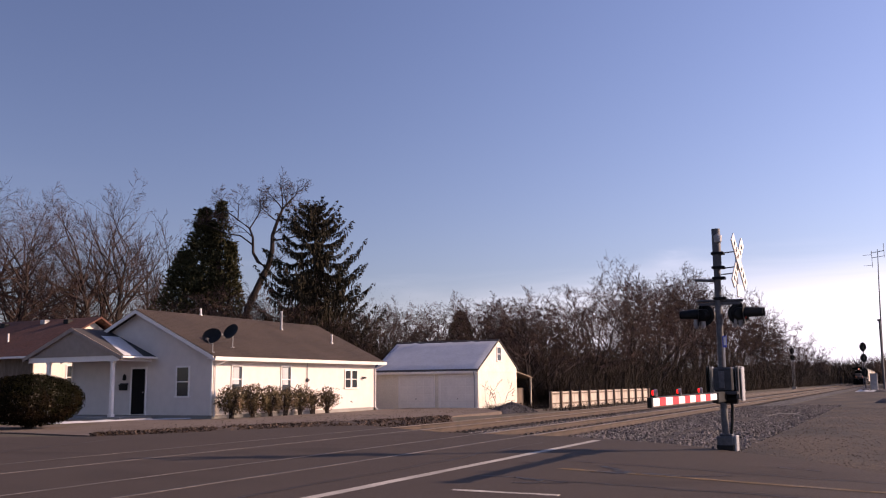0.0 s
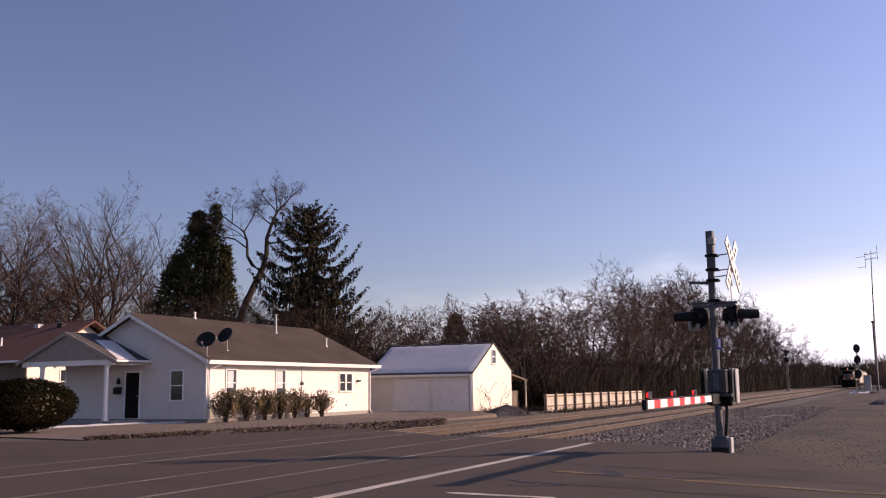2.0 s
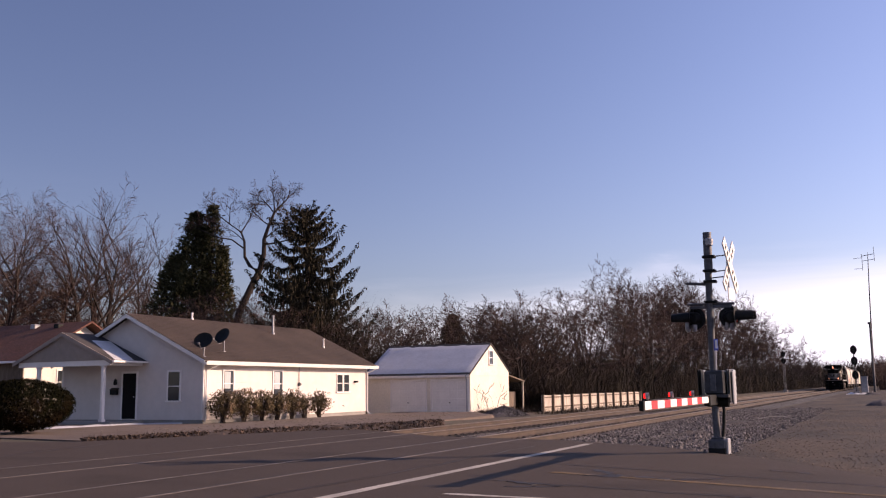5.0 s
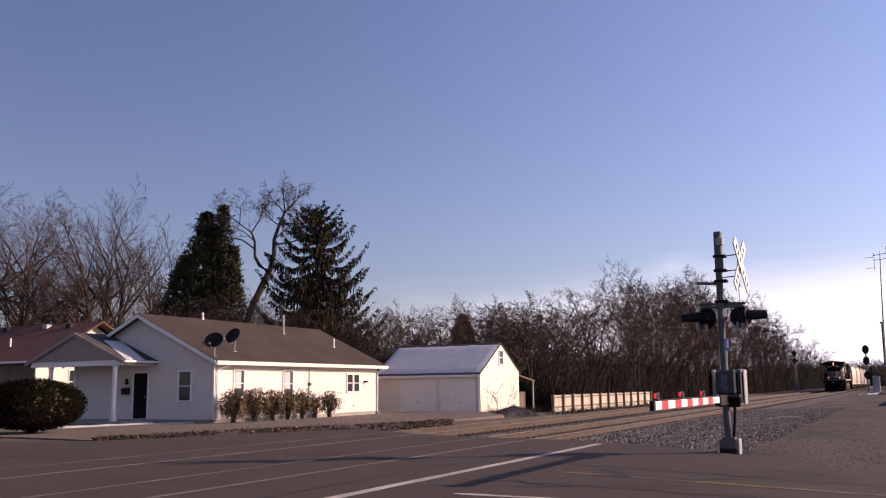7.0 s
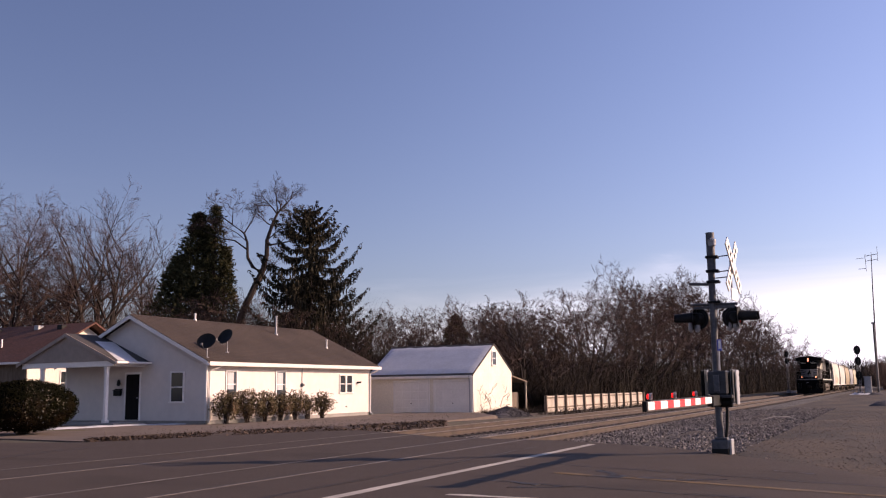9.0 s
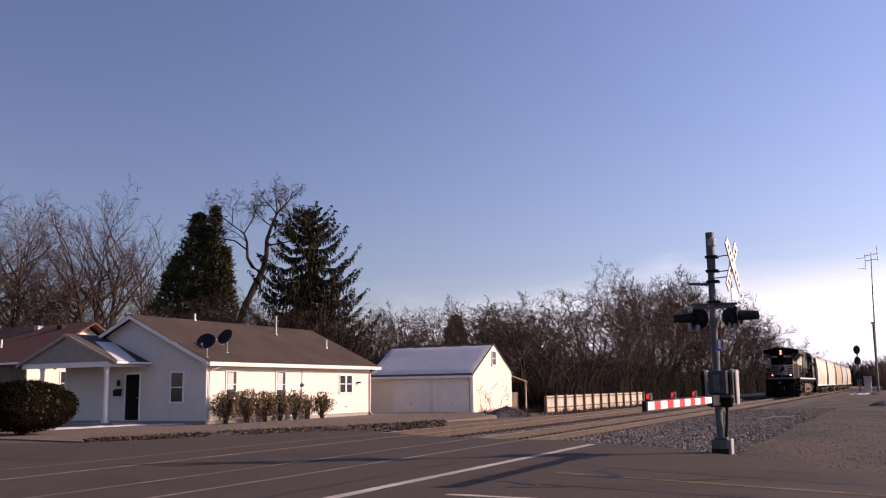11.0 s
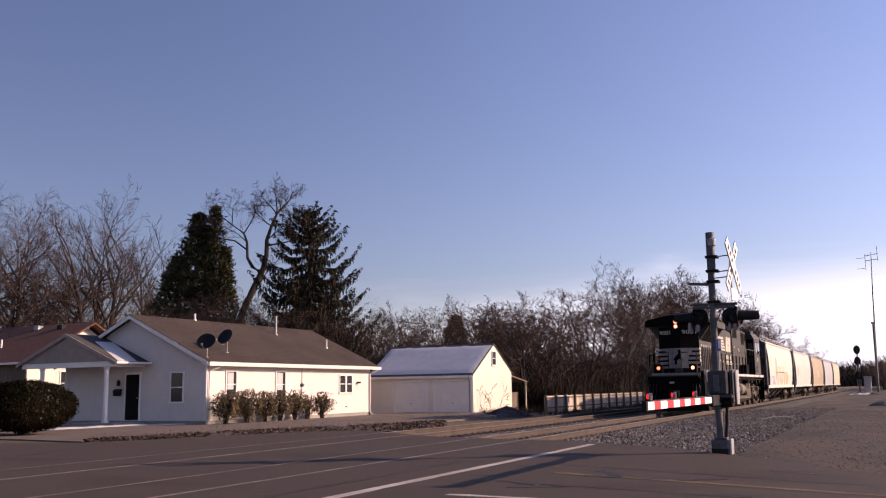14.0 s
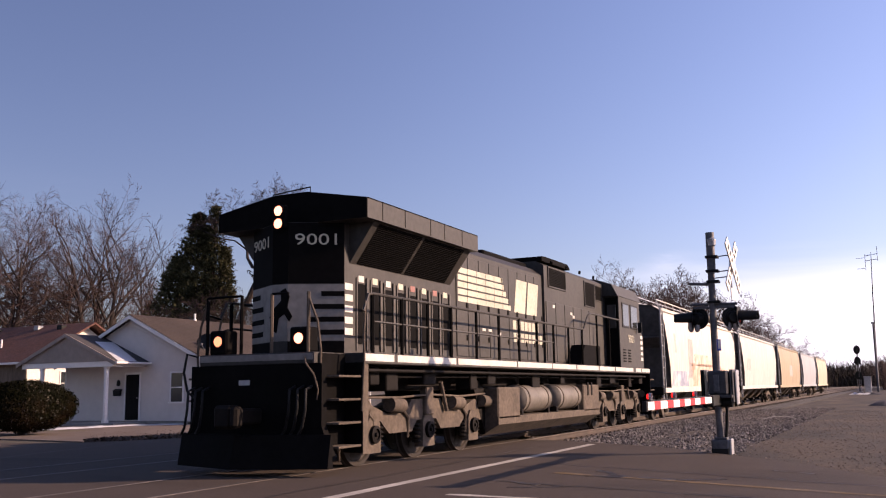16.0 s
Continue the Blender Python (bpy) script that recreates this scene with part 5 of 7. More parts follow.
        part("grab_rail", S().tube([(sg * 1.18, -0.76, 1.0), (sg * 1.22, -0.80, 1.9), (sg * 1.16, -0.80, 2.35), (sg * 0.98, -0.82, 2.80)], 0.02, 7), TRUCK, L, "worn grab rail", True)
        for xx in (0.30, 1.0):
            # sunward posts get the lighter brown: sunlight put into their colour
            part("stanchion", S().tube([(sg * xx, -0.82, 1.75), (sg * xx, -0.82, 2.82)], 0.028, 6), TRUCK if sg > 0 else LOCO_DARK, L, "end rail post")
        part("end_rail", S().tube([(sg * 0.30, -0.82, 2.82), (sg * 1.0, -0.82, 2.82)] if sg < 0 else [(0.30, -0.82, 2.82), (0.62, -0.82, 2.82)], 0.02, 6), LOCO_DARK, L)
        part("end_rail", S().tube([(sg * 1.02, -0.82, 2.78), (sg * 1.46, -0.3, 2.6), (sg * 1.47, 0.05, 2.55)] if sg < 0 else [(1.0, -0.82, 2.80), (1.02, -0.82, 2.80)], 0.018, 6), LOCO_DARK, L)
    loco_truck(L, 3.0)
    loco_truck(L, 16.9)
    return L


def car_truck(parent, yc):
    tk = part("truck", S().box(-0.9, 0.9, yc - 0.2, yc + 0.2, 0.42, 0.80, 0.04), GREASE_SHADE, parent, "two-axle freight truck")
    for sg in (-1, 1):
        o = [(yc - 1.15, 0.36), (yc - 1.15, 0.62), (yc - 0.75, 0.72), (yc - 0.4, 0.84), (yc + 0.4, 0.84), (yc + 0.75, 0.72), (yc + 1.15, 0.62), (yc + 1.15, 0.36), (yc + 0.75, 0.42), (yc + 0.45, 0.18), (yc - 0.45, 0.18), (yc - 0.75, 0.42)]
        part("side_frame", S().prism(o, 0, sg * 0.92, sg * 1.06), TRUCK, tk)
        for k in (-0.14, 0.0, 0.14):
            part("spring", S().turned([(0.055, 0.26), (0.065, 0.32), (0.055, 0.38), (0.065, 0.44), (0.055, 0.50), (0.06, 0.56)], (sg * 1.07, yc + k, 0), 8), GREASE_SHADE, tk)
        for dy in (-0.88, 0.88):
            part("bearing_cap", S().turned([(0.11, sg * 1.06), (0.11, sg * 1.12), (0.05, sg * 1.14)], (0, yc + dy, 0.46), 12, 0), TRUCK, tk)
    for dy in (-0.88, 0.88):
        ws = part("wheelset", WHEEL_SMALL, WHEEL, parent, "steel wheels on an axle", at=pose(0, yc + dy, 0.457))
        WHEELSETS.append((ws, (0, yc + dy, 0.457), 0.457))


def hopper(at, paint, roof_paint, label, marks, length=17.9):
    """A covered hopper car: bulging sides, sloping ends with ladders, roof walk, outlets and two trucks."""
    C = thing("hopper_car", at, label, "freight car", "hopper cars of the train")
    n = length
    sec = [(1.30, 1.05), (1.50, 1.20), (1.575, 2.0), (1.585, 2.8), (1.54, 3.6), (1.42, 4.12), (1.05, 4.34), (0.0, 4.46)]
    ring = [(x, z) for x, z in sec] + [(-x, z) for x, z in sec[::-1][1:]]
    s = S()
    m = len(ring)
    ystat = [0.55, 0.60, 2.2, n / 2, n - 2.2, n - 0.60, n - 0.55]
    for j, y in enumerate(ystat):
        for x, z in ring:
            # the lower corners are cut back towards the middle of the car
            cut = max(0.0, (3.2 - z)) * 0.42
            yy = y + (cut if j < 3 else -cut if j > 3 else 0)
            s.v.append((x, yy, z))
    s.f = [(j * m + i, j * m + i + 1, (j + 1) * m + i + 1, (j + 1) * m + i) for j in range(len(ystat) - 1) for i in range(m - 1)]
    s.f += [(j * m, j * m + m - 1, (j + 1) * m + m - 1, (j + 1) * m) for j in range(len(ystat) - 1)]
    s.f += [tuple(range(m)), tuple((len(ystat) - 1) * m + i for i in range(m))[::-1]]
    # both end faces take the darker colour that stands for shade
    s.s = [0] * (len(s.f) - 2) + [1, 1]
    part("body", s, [paint, CAR_END_SHADE], C, "bulging sheet-steel body", True)
    for sg in (-1, 1):
        part("side_sill", S().box(sg * 1.46, sg * 1.56, 0.15, n - 0.15, 1.02, 1.20, 0.01), paint, C, "side sill")
        part("top_chord", S().box(sg * 1.40, sg * 1.50, 0.35, n - 0.35, 4.08, 4.20, 0.01), paint, C)
        part("running_board_rail", S().tube([(sg * 0.42, 0.1, 4.72), (sg * 0.42, n - 0.1, 4.72)], 0.02, 5), GALV, C)
        part("roof_rail", S().tube([(sg * 1.30, 0.35, 4.52), (sg * 1.30, n - 0.35, 4.52)], 0.022, 5), paint, C, "roof edge rail")
        for k in range(13):
            y = 0.4 + (n - 0.8) * k / 12
            part("rail_post", S().tube([(sg * 1.38, y, 4.18), (sg * 1.30, y, 4.52)], 0.018, 5), paint, C)
    part("running_board", S().box(-0.36, 0.36, 0.05, n - 0.05, 4.50, 4.53, 0.005), GALV, C, "grated roof walk")
    for k in range(10):
        y = 1.4 + (n - 2.8) * k / 9
        part("hatch", S().turned([(0.38, 4.45), (0.38, 4.54), (0.30, 4.60), (0.05, 4.62)], (0.0, y, 0), 14), roof_paint, C, "round roof hatch")
    for e, y0, sg2 in ((0, 0.0, 1), (1, n, -1)):
        part("end_sill", S().box(-1.5, 1.5, y0, y0 + sg2 * 0.28, 0.95, 1.22, 0.02), GREASE_SHADE, C)
        part("end_platform", S().box(-1.45, 1.45, y0, y0 + sg2 * 1.6, 1.20, 1.24, 0.005), GREASE_SHADE, C)
        for x in (-1.42, -0.6, 0.6, 1.42):
            part("end_post", S().box(x - 0.05, x + 0.05, y0 + sg2 * 0.30, y0 + sg2 * 0.42, 1.2, 4.12, 0.01), CAR_END_SHADE, C, "upright end post in a shade tone")
        for x in (-1.48, 1.48):
            ld = part("ladder", S().box(x - 0.02, x + 0.02, y0 + sg2 * 0.10, y0 + sg2 * 0.14, 0.6, 4.3, 0.004).box(x - 0.02, x + 0.02, y0 + sg2 * 0.52, y0 + sg2 * 0.56, 0.6, 4.3, 0.004), GALV, C, "side ladder")
            for k in range(9):
                z = 0.75 + k * 0.4
                part("rung", S().box(x - 0.012, x + 0.012, y0 + sg2 * 0.14, y0 + sg2 * 0.52, z, z + 0.025, 0), GALV, ld)
        part("coupler", S().box(-0.16, 0.16, y0 - sg2 * 0.82, y0 + sg2 * 0.2, 0.78, 1.02, 0.03), GREASE_SHADE, C, "knuckle coupler")
        part("slope_sheet", S().prism([(y0 + sg2 * 0.62, 3.15), (y0 + sg2 * 2.6, 1.25), (y0 + sg2 * 2.6, 1.15), (y0 + sg2 * 0.55, 3.10)], 0, -1.38, 1.38), CAR_END_SHADE, C, "sloping end sheet in a shade tone")
        car_truck(C, y0 + sg2 * 2.05)
    for k in range(4):
        y = 4.3 + (n - 8.6) * k / 3
        hp = S().add([(x, y + dy, z) for z, a, d in ((1.15, 1.25, 1.25), (0.42, 0.50, 0.35)) for x, dy in ((-a, -d), (a, -d), (a, d), (-a, d))], [(0, 1, 5, 4), (1, 2, 6, 5), (2, 3, 7, 6), (3, 0, 4, 7), (4, 5, 6, 7), (0, 3, 2, 1)])
        h = part("outlet", hp, TRUCK, C, "sloping hopper outlet")
        part("outlet_gate", S().box(-0.75, 0.75, y - 0.32, y + 0.32, 0.30, 0.42, 0.02), GREASE_SHADE, h)
    part("centre_sill", S().box(-0.3, 0.3, 0.2, n - 0.2, 0.85, 1.12, 0.02), GREASE_SHADE, C)
    for y, z, w, h, mat in marks:
        # paint marks lie on the bulging side
        nn = 10
        mk = S()
        for i in range(nn + 1):
            zz = z + h * i / nn
            xx = np.interp(zz, [q[1] for q in sec], [q[0] for q in sec]) + 0.006
            wob = 0.12 * w * noise.noise((y, zz * 3.0, w))
            mk.v += [(float(xx), y + wob, zz), (float(xx), y + w + 0.15 * w * noise.noise((w, zz * 2.0, y)), zz)]
        mk.f = [(2 * i, 2 * i + 1, 2 * i + 3, 2 * i + 2) for i in range(nn)]
        mk.s = [0] * nn
        part("paint_mark", mk, mat, C, "sprayed paint or stencil mark", True)
    return C


def car_paint(name, c, second, mix=0.6):
    return material(name, c, 0.6, vary=0.14, grain=5, stain=0.55, second=second, mix=mix, bump=0.004, bump_scale=3, stretch=(1, 1, 0.35))


CAR_CREAM = car_paint("cream car paint", (0.60, 0.55, 0.48), (0.54, 0.48, 0.41))
CAR_PALE = car_paint("pale car paint", (0.50, 0.49, 0.45), (0.43, 0.41, 0.37))
CAR_TAN = car_paint("tan car paint", (0.36, 0.29, 0.19), (0.28, 0.21, 0.14))
CAR_GREY = car_paint("grey car paint", (0.36, 0.37, 0.38), (0.27, 0.27, 0.28))
CAR_YELLOW = car_paint("dull yellow car paint", (0.50, 0.45, 0.33), (0.38, 0.32, 0.24))
SPRAY_ORANGE = material("faded orange spray", (0.62, 0.38, 0.27), 0.7, vary=0.3, grain=4, stain=1.1, second=(0.60, 0.51, 0.41), mix=0.52)
SPRAY_BLUE = material("faded blue spray", (0.34, 0.37, 0.46), 0.7, vary=0.3, grain=4, stain=1.2, second=(0.5, 0.48, 0.46), mix=0.55)
STENCIL = material("grey stencil", (0.40, 0.37, 0.34), 0.7, vary=0.2, grain=6)

loco = locomotive()
TRAIN = [(loco, 0.0)]
PITCH, FIRST = 19.45, 21.35
car_specs = [
    (CAR_CREAM, CAR_PALE, "cream covered hopper car with faded orange spray paint", [(1.9, 2.55, 0.35, 0.75, STENCIL), (4.6, 1.6, 0.9, 1.6, STENCIL), (5.2, 1.25, 7.5, 0.95, SPRAY_ORANGE), (6.0, 2.1, 4.5, 0.5, SPRAY_ORANGE), (1.6, 1.25, 3.2, 0.6, SPRAY_BLUE), (12.8, 1.3, 2.2, 0.8, SPRAY_ORANGE)]),
    (CAR_PALE, CAR_CREAM, "pale grey covered hopper car", [(2.2, 2.1, 0.3, 0.7, STENCIL), (2.8, 2.1, 0.3, 0.7, STENCIL), (3.4, 2.1, 0.3, 0.7, STENCIL)]),
    (CAR_TAN, CAR_TAN, "tan covered hopper car", [(7.5, 1.9, 2.4, 0.9, STENCIL)]),
    (CAR_GREY, CAR_GREY, "weathered grey covered hopper car", []),
    (CAR_YELLOW, CAR_TAN, "dull yellow covered hopper car at the end", []),
]
for i, (paint, top, lab, marks) in enumerate(car_specs):
    off = FIRST + i * PITCH
    TRAIN.append((hopper(pose(0, 12.57 + off, 0), paint, top, lab, marks, 17.9), off))


# ---- crossing signal with its lowered gate ----
BLUE = material("blue notice plate", (0.05, 0.09, 0.42), 0.5, vary=0.1)
RED_LENS = glowing("red gate lamp", (0.9, 0.02, 0.01), 1.6)
DULL_RED = material("unlit red lens", (0.22, 0.01, 0.01), 0.2, vary=0.1)


def crossing_signal():
    c = thing("crossing_signal", pose(6.08, 18.2, -0.05), "grey level-crossing mast with crossbuck, flashers and lowered gate", "crossing signal")
    ln = lambda z: -0.012 * z
    part("base_casting", S().box(-0.17, 0.15, -0.17, 0.17, 0.0, 0.30, 0.025).box(-0.12, 0.12, -0.12, 0.12, 0.30, 0.34, 0.01), STEEL, c, "cast base")
    part("base_band", S().box(-0.174, 0.154, -0.174, 0.174, 0.0, 0.15, 0.02), BLACK, c)
    part("junction_cover", S().box(0.15, 0.20, -0.14, 0.14, 0.02, 0.31, 0.01), GALV, c)
    part("mast", S().tube([(-0.02, 0, 0.3), (-0.03, 0, 1.1), (-0.02, 0, 2.8), (0.0, 0, 4.30)], [0.068, 0.066, 0.066, 0.066], 16), STEEL, c, "grey steel mast", True)
    part("mast_sleeve", S().tube([(0.0, 0, 3.55), (0.005, 0, 4.31)], [0.083, 0.083], 16), STEEL, c, "thicker top sleeve", True)
    part("bell", S().turned([(0.02, 4.02), (0.07, 4.04), (0.085, 4.16), (0.03, 4.20)], (0.045, -0.06, 0), 14), GALV, c, "small bell", True)
    for z in (3.82, 3.54, 3.33, 2.93):
        part("clamp", S().box(-0.10, 0.14, -0.10, 0.10, z - 0.025, z + 0.025, 0.008), BLACK, c, "mast clamp")
    part("cable", S().tube([(0.09, -0.02, 0.34), (0.12, -0.02, 0.6), (0.14, -0.03, 0.85), (0.10, -0.02, 1.1)], 0.03, 8), BLACK, c, "hanging black cable", True)
    part("conduit", S().tube([(0.045, -0.06, 1.6), (0.05, -0.06, 2.0)], 0.02, 6), GALV, c)
    nt = part("notice", S().box(0.03, 0.11, -0.10, -0.085, 1.98, 2.20, 0.004), BLUE, c, "small blue and white notice")
    part("notice_face", S().box(0.055, 0.10, -0.104, -0.1005, 2.02, 2.18, 0), WHITE, nt)
    # crossbuck, facing along the road
    cb = part("crossbuck", S().tube([(0.36, 0, 3.0), (0.36, 0, 3.95)], 0.02, 6), GALV, c, "white crossbuck sign")
    tilt = pose(0.40, 0.0, 3.62, 0, 0, -6)
    for a in (-43, 43):
        bl = part("blade", S().box(-0.012, 0.012, -0.115, 0.115, -0.62, 0.62, 0.004), WHITE, cb, "white sign blade", at=tilt @ pose(0.014 if a > 0 else -0.014, 0, 0, a, 0, 0))
        for k in range(7):
            z = -0.48 + k * 0.155
            if abs(z) < 0.1:
                continue
            part("letter_bar", S().box(0.0125, 0.0145, -0.055, 0.055, z - 0.035, z + 0.035, 0), BLACK, bl)
    tp = part("plate", S().box(-0.01, 0.01, -0.22, 0.22, -0.115, 0.115, 0.004), WHITE, cb, "white sign plate", at=pose(0.40, 0, 3.06, 0, 0, -6))
    for z in (3.82, 3.52, 3.40):
        part("bracket", S().tube([(0.06, 0, z), (0.38, 0, z + 0.02)], 0.012, 6), GALV, c)
    part("side_plate", S().box(-0.74, -0.36, -0.06, 0.06, 3.24, 3.29, 0.01, turn=Matrix.Rotation(radians(5), 3, "Y")), STEEL, c, "flat side arm")
    # flashers on a cross arm
    part("cross_arm", S().tube([(-0.45, 0, 2.90), (0.45, 0, 2.88)], 0.028, 8).box(-0.40, 0.40, -0.03, 0.03, 2.80, 2.86, 0.01), STEEL, c, "cross arm")
    for sx, turn in ((-0.36, 200), (0.40, 12)):
        fl = part("flasher", S().tube([(sx, 0, 2.84), (sx, 0, 2.58)], 0.03, 8), BLACK, c, "black flasher lamp pair")
        for k, (dx, rot) in enumerate(((-0.05, 188), (0.06, 68)) if sx < 0 else ((-0.05, 112), (0.06, -6))):
            m = pose(sx + dx * (1 if sx < 0 else 1), 0.02 * k, 2.62, 0, 0, rot)
            disc = S().turned([(0.05, 0.0), (0.21, 0.0), (0.21, 0.012), (0.05, 0.012)], (0, 0, 0), 24, 0)
            part("background", disc, BLACK, fl, "round black background", at=m)
            part("housing", S().turned([(0.10, -0.14), (0.12, -0.10), (0.125, 0.0)], (0, 0, 0), 18, 0), BLACK, fl, at=m, smooth=True)
            hood = S()
            n = 15
            for x, r0 in ((0.012, 0.125), (0.36, 0.10)):
                for q in range(n):
                    a = radians(-30 + 240 * q / (n - 1))
                    for r in (r0, r0 + 0.006):
                        hood.v.append((x, r * math.cos(a), r * math.sin(a)))
            hood.f = [(2 * q + e, 2 * q + 2 + e, 2 * n + 2 * q + 2 + e, 2 * n + 2 * q + e) for q in range(n - 1) for e in (0, 1)] + [(2 * n + 2 * q, 2 * n + 2 * q + 1, 2 * n + 2 * q + 3, 2 * n + 2 * q + 2) for q in range(n - 1)]
            hood.s = [0] * len(hood.f)
            part("hood", hood, BLACK, fl, "long black hood", at=m, smooth=True)
            part("lens", S().turned([(0.115, 0.014), (0.08, 0.03), (0.01, 0.036)], (0, 0, 0), 18, 0), DULL_RED, fl, "dark red lens", at=m, smooth=True)
        for k in (-0.10, 0.02):
            part("cowl", S().turned([(0.02, 2.36), (0.05, 2.39), (0.062, 2.46), (0.05, 2.55)], (sx + (0.0 if sx < 0 else -0.03) + k, 0.02, 0), 12), GALV, fl, "pale lamp cowl", True)
    # gate mechanism with counterweights
    mech = part("mechanism", S().box(-0.17, 0.20, -0.20, 0.22, 1.14, 1.60, 0.03).box(-0.24, 0.28, -0.26, 0.26, 1.08, 1.14, 0.01), MACHINE, c, "dark gate machine box")
    part("cover", S().box(-0.06, 0.05, -0.225, -0.20, 1.2, 1.52, 0.01), STEEL, mech, "front cover")
    part("drive_hub", S().tube([(-0.16, 0, 1.0), (0.24, 0, 1.0)], 0.10, 14), BLACK, mech, "dark drive hub", True)
    for x in (-0.30, -0.26, 0.24, 0.28):
        part("counterweight_arm", S().box(x - 0.012, x + 0.012, -0.10, 0.55, 1.0, 1.62, 0.02), BLACK if x < 0 else STEEL, mech)
    for k in range(5):
        part("counterweight", S().box(-0.33, -0.235, 0.2, 0.5, 1.10 + k * 0.105, 1.19 + k * 0.105, 0.01), GALV, mech, "counterweight plate")
        part("counterweight", S().box(0.225, 0.32, 0.2, 0.5, 1.10 + k * 0.105, 1.19 + k * 0.105, 0.01), GALV, mech, "counterweight plate")
    part("weight_cover", S().box(0.31, 0.345, -0.02, 0.26, 0.95, 1.58, 0.02), GALV, mech, "pale counterweight cover")
    # the arm lies across the road
    arm = part("gate_arm", S().box(-0.06, 0.06, -1.0, -0.1, 0.94, 1.14, 0.02), BLACK, c, "lowered gate arm")
    marks = [12.35, 12.73, 13.11, 13.56, 13.97, 14.42, 14.80, 15.26, 15.65, 16.12, 16.56, 17.40]
    for k, (a, d) in enumerate(zip(marks, marks[1:])):
        h = 0.114
        part("band", S().box(-0.03, 0.03, a - 18.2 + 0.001, d - 18.2 - 0.001, 1.056 - h / 2, 1.056 + h / 2, 0.006), GATE_RED if k % 2 else GATE_WHITE, arm, "red reflective band" if k % 2 else "white reflective band")
    part("tip", S().box(-0.032, 0.032, 12.26 - 18.2, 12.35 - 18.2, 0.985, 1.125, 0.004), BLACK, arm)
    for y in (12.50, 14.06, 15.72):
        lm = part("gate_lamp", S().box(-0.03, 0.03, y - 18.25, y - 18.15, 1.12, 1.145, 0.005), BLACK, arm, "small red gate lamp")
        part("lens", S().turned([(0.02, -0.02), (0.034, -0.015), (0.034, 0.012)], (0, y - 18.2, 1.185), 12, 0), RED_LENS, lm)
        part("visor", S().turned([(0.046, 0.012), (0.048, 0.05), (0.044, 0.05), (0.042, 0.012)], (0, y - 18.2, 1.185), 12, 0), GALV, lm, "pale visor")
    part("lamp_cable", S().tube([(0.035, 12.48 - 18.2, 1.125), (0.035, 14.5 - 18.2, 1.13), (0.035, 17.3 - 18.2, 1.13)], 0.008, 5), BLACK, arm)
    return c


crossing_signal()

# ---- yard things ----
fence = thing("board_fence", None, "low weathered board fence with dark posts", "fence")
fy = [53.0, 54.9, 56.76, 58.7, 60.7, 62.7, 64.7, 66.7, 68.75, 70.8, 72.9, 75.0, 77.0]
for i, y in enumerate(fy):
    x = -10.05 + 0.02 * (y - 53) * 0.2
    part("post", S().box(x + 0.03, x + 0.16, y - 0.07, y + 0.07, -0.4, 0.82 + 0.01 * (i % 3), 0.01), OLDWOOD, fence, "dark fence post")
    if i < len(fy) - 1:
        for z in (0.0, 0.60):
            part("rail", S().box(x + 0.01, x + 0.05, y, fy[i + 1], z, z + 0.09, 0.006), OLDWOOD, fence)
        nb = 12
        for k in range(nb):
            a = y + (fy[i + 1] - y) * k / nb
            part("board", S().box(x - 0.018, x + 0.008, a + 0.006, a + (fy[i + 1] - y) / nb - 0.006, -0.32, 0.76 + 0.025 * rnd.random(), 0.004), WOOD, fence)

pile = S()
n, m = 40, 12
for j in range(m):
    for k in range(n):
        a, t = math.tau * k / n, j / (m - 1)
        r = t * (1 + 0.15 * noise.noise((math.cos(a) * 1.5, math.sin(a) * 1.5, 3)))
        x, y = -9.7 + 1.35 * r * math.cos(a), 46.0 + 2.0 * r * math.sin(a)
        pile.v.append((x, y, -0.32 + 0.62 * (1 - t) ** 0.8 + 0.07 * noise.noise((x * 3, y * 3, 0)) * (1 - t * 0.6)))
pile.f = [(j * n + k, j * n + (k + 1) % n, (j + 1) * n + (k + 1) % n, (j + 1) * n + k) for j in range(m - 1) for k in range(n)]
pile.s = [0] * len(pile.f)
solid("gravel_heap", pile, COAL, "dark heap of gravel by the garage", "gravel heap", smooth=False)


def stones(name, spots, label, mats, lo, hi, seed):
    """Many small angular stones as one object."""
    r = random.Random(seed)
    octa = [(1, 0, 0), (-1, 0, 0), (0, 1, 0), (0, -1, 0), (0, 0, 1), (0, 0, -1)]
    fc = [(0, 2, 4), (2, 1, 4), (1, 3, 4), (3, 0, 4), (2, 0, 5), (1, 2, 5), (3, 1, 5), (0, 3, 5)]
    v, f = [], []
    for x, y, z in spots:
        s = lo + (hi - lo) * r.random() ** 2
        rot = Euler((r.random() * 6, r.random() * 6, r.random() * 6)).to_matrix()
        n0 = len(v)
        for p in octa:
            q = rot @ Vector((p[0] * s * (0.7 + 0.6 * r.random()), p[1] * s * (0.6 + 0.6 * r.random()), p[2] * s * (0.5 + 0.5 * r.random())))
            v.append((x + q.x, y + q.y, z + q.z))
        f += [tuple(i + n0 for i in t) for t in fc]
    sh = S()
    sh.v, sh.f, sh.s = v, f, [0] * len(f)
    return solid(name, sh, mats, label, "stones", kind="stuff")


rs = random.Random(5)
spots = []
